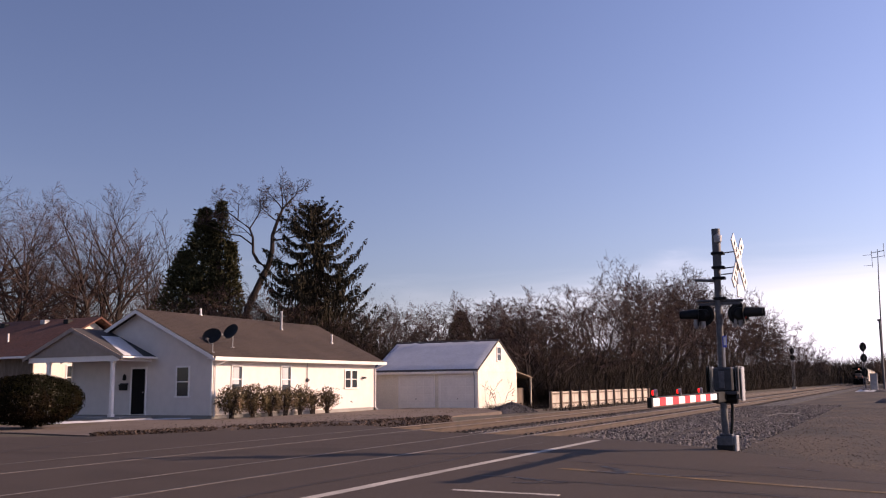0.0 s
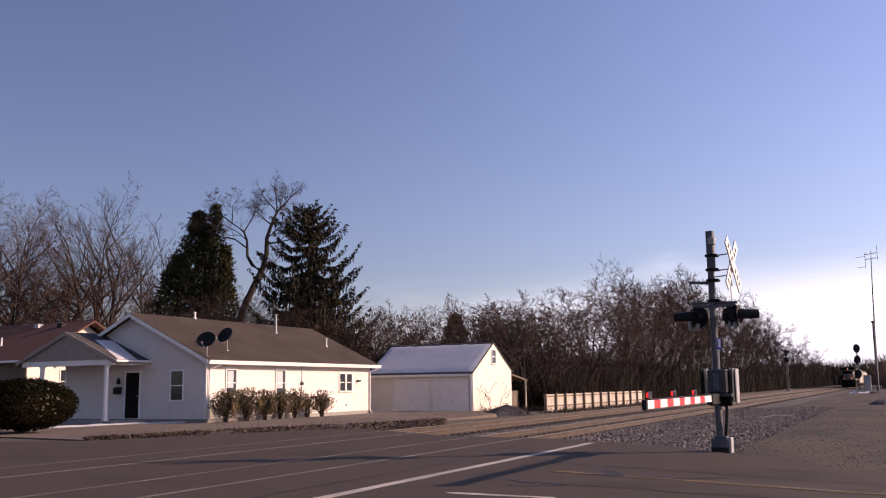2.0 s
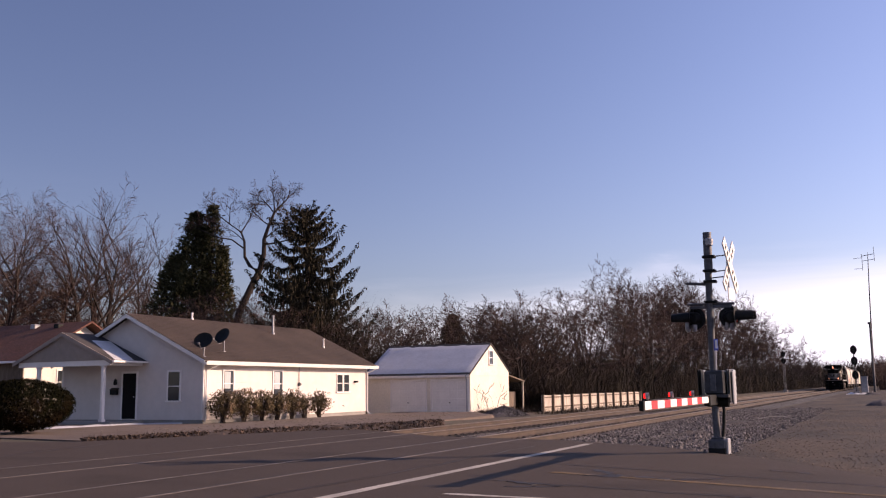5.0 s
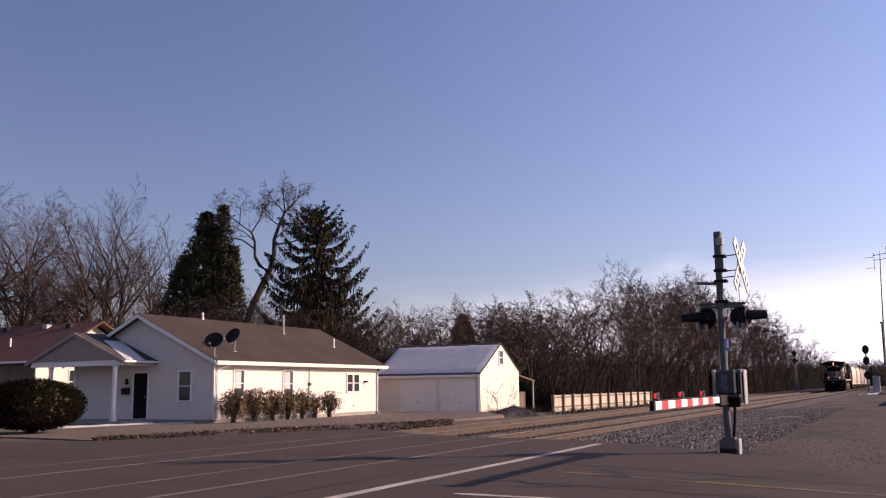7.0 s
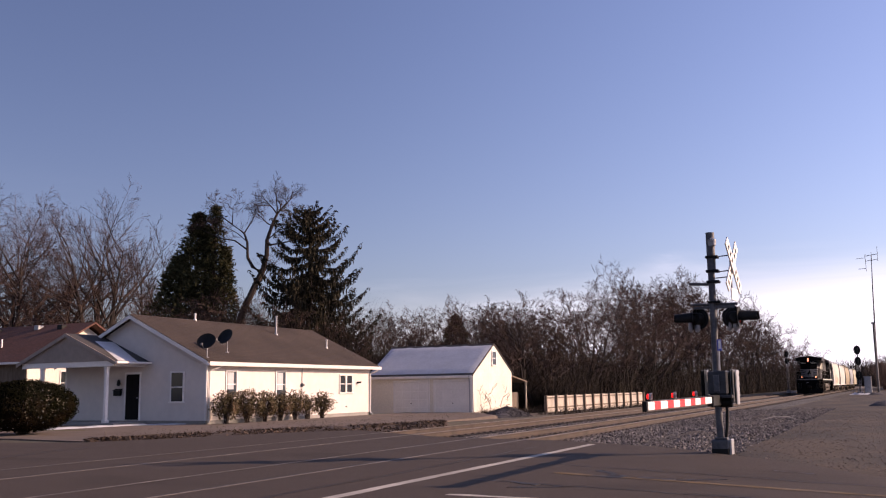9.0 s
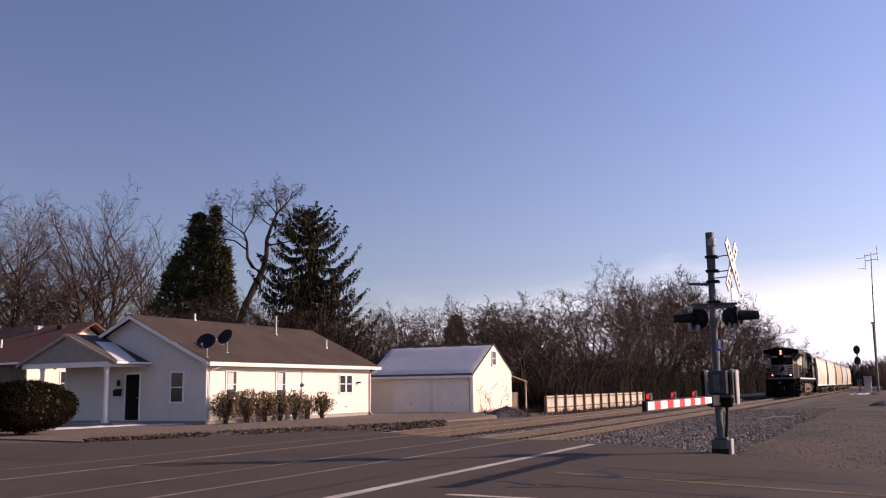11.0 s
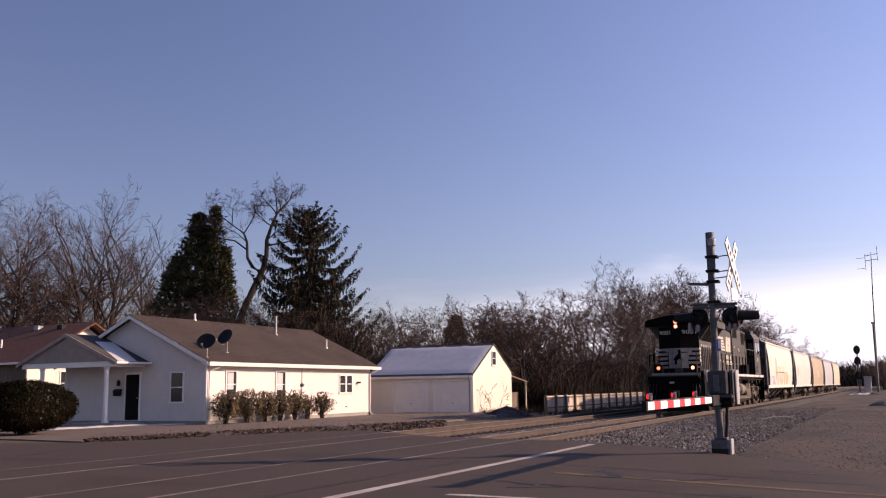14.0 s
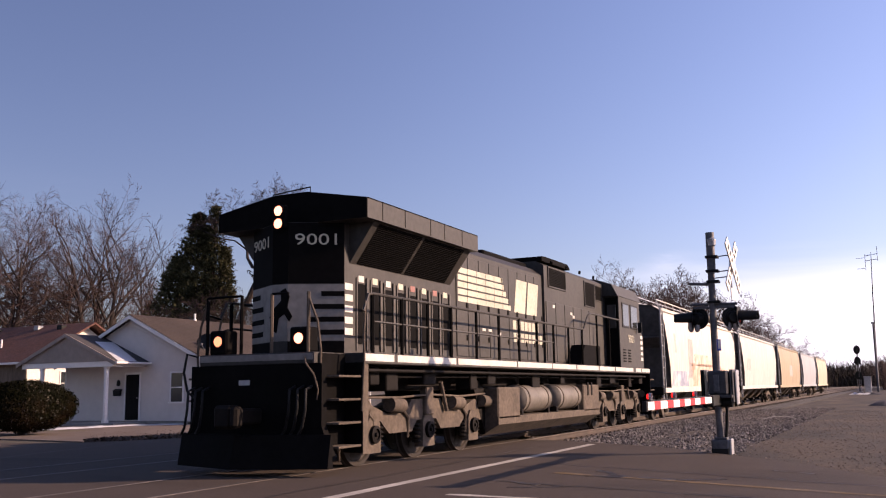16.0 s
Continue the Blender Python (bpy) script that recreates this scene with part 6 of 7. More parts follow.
while len(spots) < 23000:
    y = 18.0 + 38 * rs.random() ** 1.7
    x = 1.0 + 5.2 * rs.random() ** 1.25
    edge = 21.3 - (x - 1.7) * 0.72
    if y < edge + 0.05:
        continue
    z = np.interp(x, [1.0, 1.55, 2.1, 4.4], [-0.19, -0.19, -0.22, -0.13])
    spots.append((x, y, float(z) + 0.01 + 0.05 * rs.random() * (1 if x > 1.4 else 0.2)))
stones("ballast_stones", spots, "loose grey crushed stone beside the near track", STONE, 0.022, 0.058, 2)
spots = []
for k in range(6500):
    y = 22.5 + 45 * rs.random() ** 1.5
    spots.append((-2.05 + (rs.random() - 0.5) * 1.0, y, -0.20 + 0.04 * rs.random()))
for k in range(4500):
    y = 23 + 45 * rs.random() ** 1.5
    spots.append((rs.choice((0.0, FAR)) + (rs.random() - 0.5) * 1.3, y, -0.185 + 0.02 * rs.random()))
stones("ballast_stones", spots, "loose grey crushed stone between the tracks", STONE, 0.022, 0.05, 3)
spots = []
for k in range(9000):
    y, x = 11 + 40 * rs.random() ** 1.6, 5.0 + 9 * rs.random() ** 1.4
    if inside(x, y - 0.15):
        spots.append((x, y, -0.095 + 0.05 * noise.noise((x * 0.35, y * 0.25, 4))))
stones("lot_stones", spots, "scattered small stones on the gravel lot", LOT_STONE, 0.010, 0.026, 4)
spots = []
for k in range(1800):
    y = 24 + 24 * rs.random()
    x = float(np.interp(y, [24, 31, 48], [-16.5, -12.8, -12.5])) + rs.gauss(0, 2.0)
    if -17.2 < x < -7.8 and (y > 31.4 or x > -11.5 - (y - 24) * 0.2 or rs.random() < 0.4) and noise.noise((x * 0.5, y * 0.4, 3)) > -0.15:
        spots.append((x, y, -0.08))
stones("drive_stones", spots, "loose stones and clods on the gravel drive", LOT_STONE, 0.012, 0.035, 8)
spots = []
for k in range(1500):
    a, t = rs.random() * math.tau, rs.random() ** 0.6
    spots.append((-9.7 + 1.35 * t * math.cos(a), 46 + 2.0 * t * math.sin(a), -0.32 + 0.62 * (1 - t) ** 0.8 + 0.01))
stones("heap_stones", spots, "dark stones on the gravel heap", COAL, 0.03, 0.07, 6)
part("old_hose", S().tube([(4.6, 36.0, -0.02), (5.0, 36.4, 0.07), (5.5, 36.8, 0.06), (5.8, 36.9, -0.05)], 0.018, 6), CONCRETE, None)
tagged(bpy.data.objects["old_hose"], "pale bent pipe lying on the ballast", "pipe")


# ---- wayside signals, antenna mast ----
def wayside(at, label, heads, tall, ladder=True):
    w = thing("wayside_signal", at, label, "railway signal", "wayside signals")
    part("base", S().box(-0.35, 0.35, -0.35, 0.35, -0.2, 0.35, 0.03), CONCRETE, w)
    part("mast", S().tube([(0, 0, 0.3), (0, 0, tall)], 0.075, 10), STEEL, w)
    for z in heads:
        h = part("signal_head", S().turned([(0.30, -0.03), (0.36, -0.03), (0.36, 0.0), (0.30, 0.0)], (0, 0, 0), 20, 1).box(-0.22, 0.22, 0.0, 0.25, -0.30, 0.30, 0.05).add([], []), BLACK, w, "black signal head", at=pose(0, -0.1, z))
        part("background", S().prism([(0.38 * math.cos(math.tau * k / 20), (0.52 if math.sin(math.tau * k / 20) > 0 else 0.52) * math.sin(math.tau * k / 20)) for k in range(20)], 1, -0.02, 0.0), BLACK, h)
        for dz in (-0.22, 0.0, 0.22):
            part("hood", S().turned([(0.10, -0.28), (0.11, -0.02), (0.10, -0.02)], (0, 0, dz), 10, 1), BLACK, h)
    if ladder:
        ld = part("ladder", S().box(-0.22, -0.19, 0.14, 0.17, 0.2, tall - 0.4, 0).box(0.19, 0.22, 0.14, 0.17, 0.2, tall - 0.4, 0), GALV, w, "thin ladder")
        for k in range(int((tall - 0.8) / 0.4)):
            part("rung", S().box(-0.19, 0.19, 0.145, 0.165, 0.4 + k * 0.4, 0.425 + k * 0.4, 0), GALV, ld)
    return w


wayside(pose(5.55, 121, -0.1), "black colour-light signal on a mast beside the near track", (5.35, 4.0, 2.3), 5.9)
wayside(pose(-7.4, 172, -0.1), "dark signal mast with ladder beside the far track", (6.6, 5.4), 7.6)
cabd = thing("signal_cabinet", pose(6.45, 121.5, -0.1), "pale metal equipment cabinet by the signal", "cabinet")
part("body", S().box(-0.4, 0.4, -0.4, 0.4, 0.25, 2.1, 0.03), GALV, cabd)
part("door", S().box(-0.34, 0.34, -0.42, -0.40, 0.32, 2.0, 0.01), GALV, cabd)
part("roof", S().box(-0.45, 0.45, -0.45, 0.45, 2.1, 2.16, 0.01), GALV, cabd)
part("base", S().box(-0.4, 0.4, -0.4, 0.4, -0.2, 0.25, 0.02), CONCRETE, cabd)
lumpy(resample([(4.3, 119.0), (7.4, 119.2)], 30), resample([(4.6, 121.6), (7.2, 121.4)], 30), 0.22, SNOW, "snow", "small bank of snow beside the signal", "snow", rows=6, rough=0.4, seed=5)
for x0, y0, zz in ((8.6, 62.0, 0.35), (7.3, 118.0, 0.3)):
    rk = S()
    for j in range(8):
        for k in range(16):
            a, t = math.tau * k / 16, j / 7
            rk.v.append((x0 + 1.0 * t * math.cos(a), y0 + 1.4 * t * math.sin(a), -0.15 + zz * (1 - t * t) + 0.12 * noise.noise((x0 + t * math.cos(a) * 3, t * math.sin(a) * 3, 1)) * (1 - t)))
    rk.f = [(j * 16 + k, j * 16 + (k + 1) % 16, (j + 1) * 16 + (k + 1) % 16, (j + 1) * 16 + k) for j in range(7) for k in range(16)]
    rk.s = [0] * len(rk.f)
    solid("rubble_heap", rk, COAL, "low dark heap of rubble on the lot", "rubble heap")

ant = thing("antenna_mast", pose(7.26, 150, 0), "tall thin antenna mast with a yagi aerial", "antenna mast")
part("mast", S().tube([(-0.02, 0, -0.2), (0.1, 0, 8), (0.30, 0, 15), (0.50, 0, 20.4)], [0.12, 0.11, 0.08, 0.05], 8), STEEL, ant)
part("aerial", S().tube([(-0.45, 0, 20.25), (1.4, 0, 20.5)], 0.045, 6).tube([(-0.40, 0, 19.5), (1.4, 0, 19.7)], 0.04, 6), STEEL, ant, "yagi aerial")
for x, z0, z1 in ((-0.35, 18.0, 20.6), (0.5, 19.4, 20.8), (1.35, 19.4, 21.6)):
    part("element", S().tube([(x, 0, z0), (x, 0, z1)], 0.035, 6), STEEL, ant)
part("element", S().tube([(-1.5, 0, 18.35), (-0.35, 0, 18.4)], 0.03, 6), STEEL, ant)
part("element", S().tube([(-1.6, 0, 19.95), (-0.35, 0, 20.0)], 0.03, 6), STEEL, ant)
pl2 = thing("utility_pole", pose(7.15, 150, 0), "plain grey pole beside the antenna mast", "pole")
part("pole", S().tube([(0.05, -0.6, -0.2), (0.10, -0.6, 10.1)], [0.17, 0.14], 10), STEEL, pl2)
part("cap", S().box(-0.2, 0.2, -0.8, -0.4, 9.95, 10.2, 0.02), STEEL, pl2)

# ---- neighbour's house ----
nh = thing("house", None, "neighbouring house with reddish-brown roof and pale walls", "house")
part("wall", S().box(-62, -38.0, 38.6, 47.4, -0.2, 3.25, 0.02), CREAM, nh, "pale wall")
part("gable", S().prism([(38.6, 3.24), (47.4, 3.24), (43.0, 5.65)], 0, -38.3, -38.0), CREAM, nh, "pale gable")
part("siding", siding_wall(0, -37.997, 38.6, 47.4, 0.0, 3.2, 1), CREAM, nh, "pale lapped siding")
part("roof", S().prism([(38.0, 3.24), (43.0, 5.92), (48.0, 3.24), (48.0, 3.12), (43.0, 5.80), (38.0, 3.12)], 0, -63, -37.2), RED_SHINGLE, nh, "reddish-brown shingle roof")
# dark sheet over the pale wall, standing for the shade under the eaves
part("front_wall", S().box(-62, -38.02, 38.55, 38.597, 0.0, 3.2, 0), OLDWOOD, nh, "dark brown sheet for the shade on the front wall")
part("gutter", S().box(-63, -37.2, 37.88, 38.02, 3.12, 3.25, 0.02), WHITE, nh, "white gutter")
window(nh, 0, -37.98, 41.1, 41.8, 1.3, 2.7, 1, False)
window(nh, 1, 38.54, -44, -43, 1.2, 2.5, -1, False)
for x, y, z in ((-45.6, 42.3, 5.42), (-41.9, 42.5, 5.54), (-39.6, 42.4, 5.48), (-47.9, 42.5, 5.54)):
    part("roof_vent", S().box(x - 0.22, x + 0.22, y - 0.2, y + 0.25, z, z + 0.32, 0.03), GALV if x in (-41.9, -47.9) else BLACK, nh, "roof vent")
part("vent_pipe", S().tube([(-42.2, 40.0, 4.1), (-42.2, 40.0, 4.85)], 0.06, 8), WHITE, nh)


# ---- trees ----
class Wood:
    """Limbs and twigs as raw lists, for speed."""

    def __init__(self):
        self.v, self.f = [], []

    def limb(self, pts, radii, n):
        k0 = len(self.v)
        for i, p in enumerate(pts):
            d = (pts[min(i + 1, len(pts) - 1)] - pts[max(i - 1, 0)])
            d.normalize()
            a = d.orthogonal()
            a.normalize()
            c = d.cross(a)
            for k in range(n):
                w = math.tau * k / n
                self.v.append(p + (a * math.cos(w) + c * math.sin(w)) * radii[i])
        for i in range(len(pts) - 1):
            for k in range(n):
                self.f.append((k0 + i * n + k, k0 + i * n + (k + 1) % n, k0 + (i + 1) * n + (k + 1) % n, k0 + (i + 1) * n + k))

    def ribbon(self, pts, radii, r):
        """A thin twig as a narrow tapering blade."""
        k0 = len(self.v)
        side = (pts[-1] - pts[0]).cross(Vector((r.gauss(0, 1), r.gauss(0, 1), r.gauss(0, 1)))).normalized()
        for p, w in zip(pts[:-1], radii):
            self.v += [p - side * w, p + side * w]
        self.v.append(pts[-1])
        n = len(pts) - 1
        self.f += [(k0 + 2 * i, k0 + 2 * i + 1, k0 + 2 * i + 3, k0 + 2 * i + 2) for i in range(n - 1)] + [(k0 + 2 * n - 2, k0 + 2 * n - 1, k0 + 2 * n)]

    def mesh(self, name, mat):
        me = bpy.data.meshes.new(name)
        me.from_pydata(self.v, [], self.f)
        me.materials.append(mat)
        me.update()
        return me


def grow(r, big, fine, p, d, length, rad, level, levels, kids, up=0.10, wild=0.22, spread_deg=42, ratio=0.62, start=0.30):
    """One limb with its bends, then its side limbs."""
    n = 7 if level == 0 else 5 if level == 1 else 4 if level == 2 else 2
    pts, radii, dirs = [p.copy()], [rad], [d.copy()]
    step = length / n
    for i in range(n):
        d = (d + Vector((r.gauss(0, wild), r.gauss(0, wild), r.gauss(0, wild * 0.7) + up))).normalized()
        p = p + d * step
        pts.append(p.copy())
        dirs.append(d.copy())
        radii.append(rad * (1 - 0.90 * (i + 1) / n) if level else rad * (1 - 0.93 * ((i + 1) / n) ** 0.9))
    if level < 2:
        big.limb(pts, radii, 7 if level == 0 else 4)
    else:
        fine.ribbon(pts, [max(w, 0.0070 if level > 3 else 0.010) for w in radii], r)
    if level >= levels:
        return
    cnt = kids[level]
    for k in range(cnt):
        t0 = start if level == 0 else 0.16
        t = t0 + (1 - t0) * (k + r.random()) / cnt
        i = min(n - 1, int(t * n))
        q = pts[i].lerp(pts[i + 1], t * n - i)
        base = dirs[i + 1]
        side = base.orthogonal().normalized()
        side.rotate(Matrix.Rotation(r.random() * math.tau, 3, base))
        ang = radians(spread_deg * (0.65 + 0.7 * r.random()))
        nd = (base * math.cos(ang) + side * math.sin(ang)).normalized()
        here = max(rad * 0.22, radii[i])
        grow(r, big, fine, q, nd, length * ratio * (1.15 - 0.55 * t) * (0.75 + 0.5 * r.random()), min(here * 0.62, rad * 0.5), level + 1, levels, kids, up, wild, spread_deg, ratio, start)


def bare_meshes(seed, height, rad, kids=(9, 6, 6, 4), levels=4, lean=(0, 0), wild=0.16, up=0.10, spread_deg=42, ratio=0.60, stems=1, start=0.30, fan=0.22):
    r = random.Random(seed)
    big, fine = Wood(), Wood()
    for k in range(stems):
        a = math.tau * (k + 0.6 * r.random()) / stems
        d = Vector((lean[0] + (fan * math.cos(a) if stems > 1 else 0), lean[1] + (fan * math.sin(a) if stems > 1 else 0), 1)).normalized()
        grow(r, big, fine, Vector((0.2 * math.cos(a) * (stems > 1), 0.2 * math.sin(a) * (stems > 1), -0.3)), d, height * (0.72 if stems == 1 else 0.66), rad * (1 if stems == 1 else 0.7), 0, levels, kids, up, wild, spread_deg, ratio, start)
    top = max(v.z for v in big.v + fine.v)
    k = height / top
    for w in (big, fine):
        w.v = [v * k for v in w.v]
    return big.mesh("trunk", BARK), fine.mesh("crown", TWIG)


def bare_tree(meshes, at, label, group=""):
    t = thing("tree", at, label, "tree", group)
    part("trunk", meshes[0], BARK, t)
    part("crown", meshes[1], TWIG, t)
    return t


def conifer(meshes, mat, at, label):
    t = thing("tree", at, label, "tree")
    part("trunk", meshes[0], BARK, t)
    part("crown", meshes[1], mat, t, "dark needled boughs")
    return t


def blade(v, f, p, tip, w):
    """One flat lozenge of needles from p to its tip."""
    n0 = len(v)
    m = p.lerp(tip, 0.45)
    v.extend([p, m + w, tip, m - w])
    f.append((n0, n0 + 1, n0 + 2, n0 + 3))


def spruce_meshes(seed, height, mat):
    """A blunt-topped spruce: long boughs sagging and lifting at the tips, hung with branchlets."""
    r = random.Random(seed)
    wood = Wood()
    wood.limb([Vector((0, 0, -0.3)), Vector((0.1, 0, height * 0.5)), Vector((0, 0, height))], [0.34, 0.2, 0.03], 7)
    v, f = [], []
    zs, rs = (1.0, 4.0, 6.5, 8.5, 10.5, 12.2, 13.3, 14.0, 14.6), (4.2, 4.8, 4.8, 4.4, 3.8, 2.8, 2.0, 1.3, 0.4)
    for i in range(27):
        z = 1.2 + (height - 1.35) * (i + 0.7 * r.random()) / 27
        reach = float(np.interp(z * 14.6 / height, zs, rs))
        high = max(0.0, (z / height - 0.70) / 0.30)
        for k in range(8):
            a = math.tau * (k + 0.9 * r.random()) / 8 + i * 0.7
            L = reach * (0.62 + 0.50 * r.random())
            o = Vector((math.cos(a), math.sin(a), 0))
            side = Vector((-o.y, o.x, 0))
            n = max(4, int(L / 0.30))
            rise = 0.10 + 0.75 * high + r.gauss(0, 0.06)
            pts = [Vector((0, 0, z)) + o * (L * q / n) + side * (0.05 * L * math.sin(3 * q / n + i)) + Vector((0, 0, L * (rise * q / n - 0.34 * (1 - high) * math.sin(math.pi * 0.80 * q / n) + 0.16 * (q / n) ** 3))) for q in range(n + 1)]
            wood.limb(pts[::2] if n > 5 else pts, [0.045 * (1 - 0.85 * q / n) for q in range(n + 1)][::2 if n > 5 else 1], 3)
            for q in range(1, n + 1):
                fr = q / n
                if fr < 0.12:
                    continue
                room = 0.35 + 0.55 * math.sin(math.pi * min(1.0, fr * 0.9 + 0.1))
                for e in range(9):
                    p = pts[q].lerp(pts[q - 1], r.random())
                    tip = p + side * r.gauss(0, 0.30 * room) + o * (0.16 + 0.22 * r.random()) + Vector((0, 0, r.gauss(0.04, 0.06)))
                    blade(v, f, p, tip, Vector((r.gauss(0, 1), r.gauss(0, 1), r.gauss(0, 1))).normalized() * 0.05)
                    b = p.lerp(tip, 0.7)
                    drop = (0.22 + 0.55 * r.random()) * room * (1 - 0.55 * high)
                    blade(v, f, b, b + Vector((r.gauss(0, 0.07), r.gauss(0, 0.07), -drop)), Vector((math.cos(e + q), math.sin(e + q), 0)) * 0.055)
    for k in range(60):
        p = Vector((0, 0, height - 1.3 * r.random()))
        blade(v, f, p, p + Vector((r.gauss(0, 0.3), r.gauss(0, 0.3), 0.35)), Vector((r.gauss(0, 1), r.gauss(0, 1), 0)).normalized() * 0.06)
    me = bpy.data.meshes.new("crown")
    me.from_pydata(v, [], f)
    me.materials.append(mat)
    return wood.mesh("trunk", BARK), me


def pine_meshes(seed, spires, mat, tuft=0.34):
    """A dense pine of one or more spires (x, y, foot, top, radius at the foot): rising boughs ending in tufts."""
    r = random.Random(seed)
    wood = Wood()
    v, f = [], []
    for sx, sy, z0, z1, rad in spires:
        wood.limb([Vector((sx * 0.3, sy * 0.3, max(-0.3, z0 - 3.0))), Vector((sx, sy, z0 * 0.5 + z1 * 0.5)), Vector((sx, sy, z1))], [0.28, 0.14, 0.02], 6)
        count = int((z1 - z0) * rad * 17)
        for k in range(count):
            t = r.random() ** 0.85
            z = z0 + (z1 - z0) * t
            a = r.random() * math.tau
            lump = 1 + 0.30 * noise.noise((math.cos(a) * 1.3 + seed, math.sin(a) * 1.3, z * 0.55)) + 0.16 * noise.noise((math.cos(a) * 3, math.sin(a) * 3 + seed, z * 1.6))
            L = rad * (1 - t) ** 0.80 * lump * (0.55 + 0.45 * r.random()) + 0.10
            o = Vector((math.cos(a), math.sin(a), 0))
            tip = Vector((sx, sy, z)) + o * L + Vector((0, 0, 0.35 * L * (0.6 + 0.6 * r.random())))
            base = Vector((sx, sy, z - 0.1 * L))
            if k % 3 == 0:
                wood.limb([base, base.lerp(tip, 0.6) - Vector((0, 0, 0.05 * L)), tip], [0.03, 0.02, 0.006], 3)
            for e in range(13):
                p = tip - o * (0.45 * L * r.random() ** 1.5) + Vector((r.gauss(0, 0.12), r.gauss(0, 0.12), r.gauss(0, 0.10)))
                d = (o * 0.7 + Vector((r.gauss(0, 0.7), r.gauss(0, 0.7), 0.55 + r.gauss(0, 0.5)))).normalized()
                blade(v, f, p, p + d * tuft * (0.6 + 0.7 * r.random()), d.cross(Vector((r.gauss(0, 1), r.gauss(0, 1), r.gauss(0, 1)))).normalized() * 0.055)
    me = bpy.data.meshes.new("crown")
    me.from_pydata(v, [], f)
    me.materials.append(mat)
    return wood.mesh("trunk", BARK), me


conifer(pine_meshes(11, [(0, 0, 1.2, 14.9, 3.9), (1.25, 0.5, 7.0, 15.5, 1.7), (-1.3, -0.6, 2.0, 11.6, 3.9), (1.9, 0.9, 3.0, 12.2, 2.0), (0.6, 0.2, 8.0, 13.6, 1.6)], NEEDLE), NEEDLE, pose(-38.4, 53.9, 0), "dense dark green pine with two tops behind the house")
conifer(spruce_meshes(12, 14.15, SPRUCE), SPRUCE, pose(-27.9, 53.7, 0), "tall dark spruce with drooping boughs")
conifer(pine_meshes(13, [(0, 0, 0.5, 10.7, 4.2)], NEEDLE, 0.5), NEEDLE, pose(-43.0, 110, 0), "distant dark conifer tree")


def crooked(seed):
    """A tall bare tree whose trunk leans, forks low and carries a round crown of fine twigs."""
    r = random.Random(seed)
    big, fine = Wood(), Wood()
    trunk = [Vector(p) for p in ((-1.2, 0, -0.3), (-0.7, 0, 4.0), (0.1, 0.1, 7.2), (0.9, 0.1, 9.0), (1.6, 0, 10.4), (1.85, 0.1, 11.6), (1.85, 0.1, 12.7), (2.2, 0.1, 13.8), (2.6, 0, 14.7))]
    big.limb(trunk, [0.36, 0.31, 0.27, 0.25, 0.22, 0.18, 0.15, 0.12, 0.09], 8)
    fork = [Vector(p) for p in ((1.45, 0.05, 10.2), (0.75, 0.2, 10.7), (0.35, 0.3, 11.4), (0.30, 0.3, 12.6), (0.05, 0.3, 13.3), (-0.9, 0.4, 14.0), (-1.8, 0.4, 14.7))]
    big.limb(fork, [0.17, 0.15, 0.12, 0.10, 0.085, 0.06, 0.035], 6)
    arm = [Vector(p) for p in ((0.32, 0.3, 12.0), (-0.6, 0.1, 12.7), (-1.7, 0, 12.9), (-2.8, 0, 13.4))]
    big.limb(arm, [0.07, 0.06, 0.045, 0.03], 5)
    reach = [Vector(p) for p in ((1.85, 0.1, 12.3), (2.9, -0.1, 12.4), (4.3, -0.2, 12.7))]
    big.limb(reach, [0.08, 0.06, 0.04], 5)
    for p0, d, L, rad in ((trunk[8], (-0.2, 0.1, 1), 2.6, 0.08), (trunk[8], (0.8, -0.2, 0.7), 2.6, 0.08), (trunk[8], (0.3, 0.6, 0.9), 2.4, 0.07), (trunk[8], (-0.8, -0.3, 0.7), 2.4, 0.07), (trunk[7], (-0.8, 0.3, 0.8), 2.6, 0.07), (trunk[7], (0.9, 0.2, 0.4), 2.6, 0.07),
                          (trunk[6], (0.8, -0.3, 0.6), 2.6, 0.06), (fork[4], (0.4, 0.1, 1), 3.0, 0.06), (fork[6], (-0.5, 0.2, 1), 1.9, 0.035), (fork[5], (-0.1, 0.2, 1), 2.4, 0.05), (fork[3], (-0.8, -0.3, 0.6), 2.6, 0.06), (arm[2], (-0.4, 0.2, 1), 2.0, 0.04), (arm[3], (-0.9, 0.1, 0.5), 1.6, 0.03), (reach[2], (0.8, 0.1, 0.7), 1.8, 0.04), (reach[1], (0.2, 0.4, 1), 1.8, 0.04), (trunk[3], (0.9, -0.2, 0.5), 3.4, 0.06), (trunk[2], (-0.9, 0.1, 0.6), 3.6, 0.06)):
        grow(r, big, fine, p0.copy(), Vector(d).normalized(), L, rad, 1, 4, (0, 8, 7, 7), 0.03, 0.20, 46, 0.55)
    return big.mesh("trunk", BARK), fine.mesh("crown", TWIG)


bare_tree(crooked(21), pose(-34.5, 54.4, 0.0, 0, 0, 26), "tall bare tree with a crooked forked trunk")
bare_tree(bare_meshes(31, 21.2, 0.56, (12, 7, 6, 5), 4, (0, 0), 0.06, 0.05, 40, 0.50, stems=3, start=0.36, fan=0.16), pose(-53.9, 58.6, 0), "bare tree with three dark upright stems")
bare_tree(bare_meshes(32, 18.0, 0.36, (12, 7, 5, 5), 4, (0.03, 0), 0.05, 0.09, 32, 0.40, stems=2, start=0.32, fan=0.10), pose(-53.2, 64.4, 0), "slim bare tree with two upright stems")
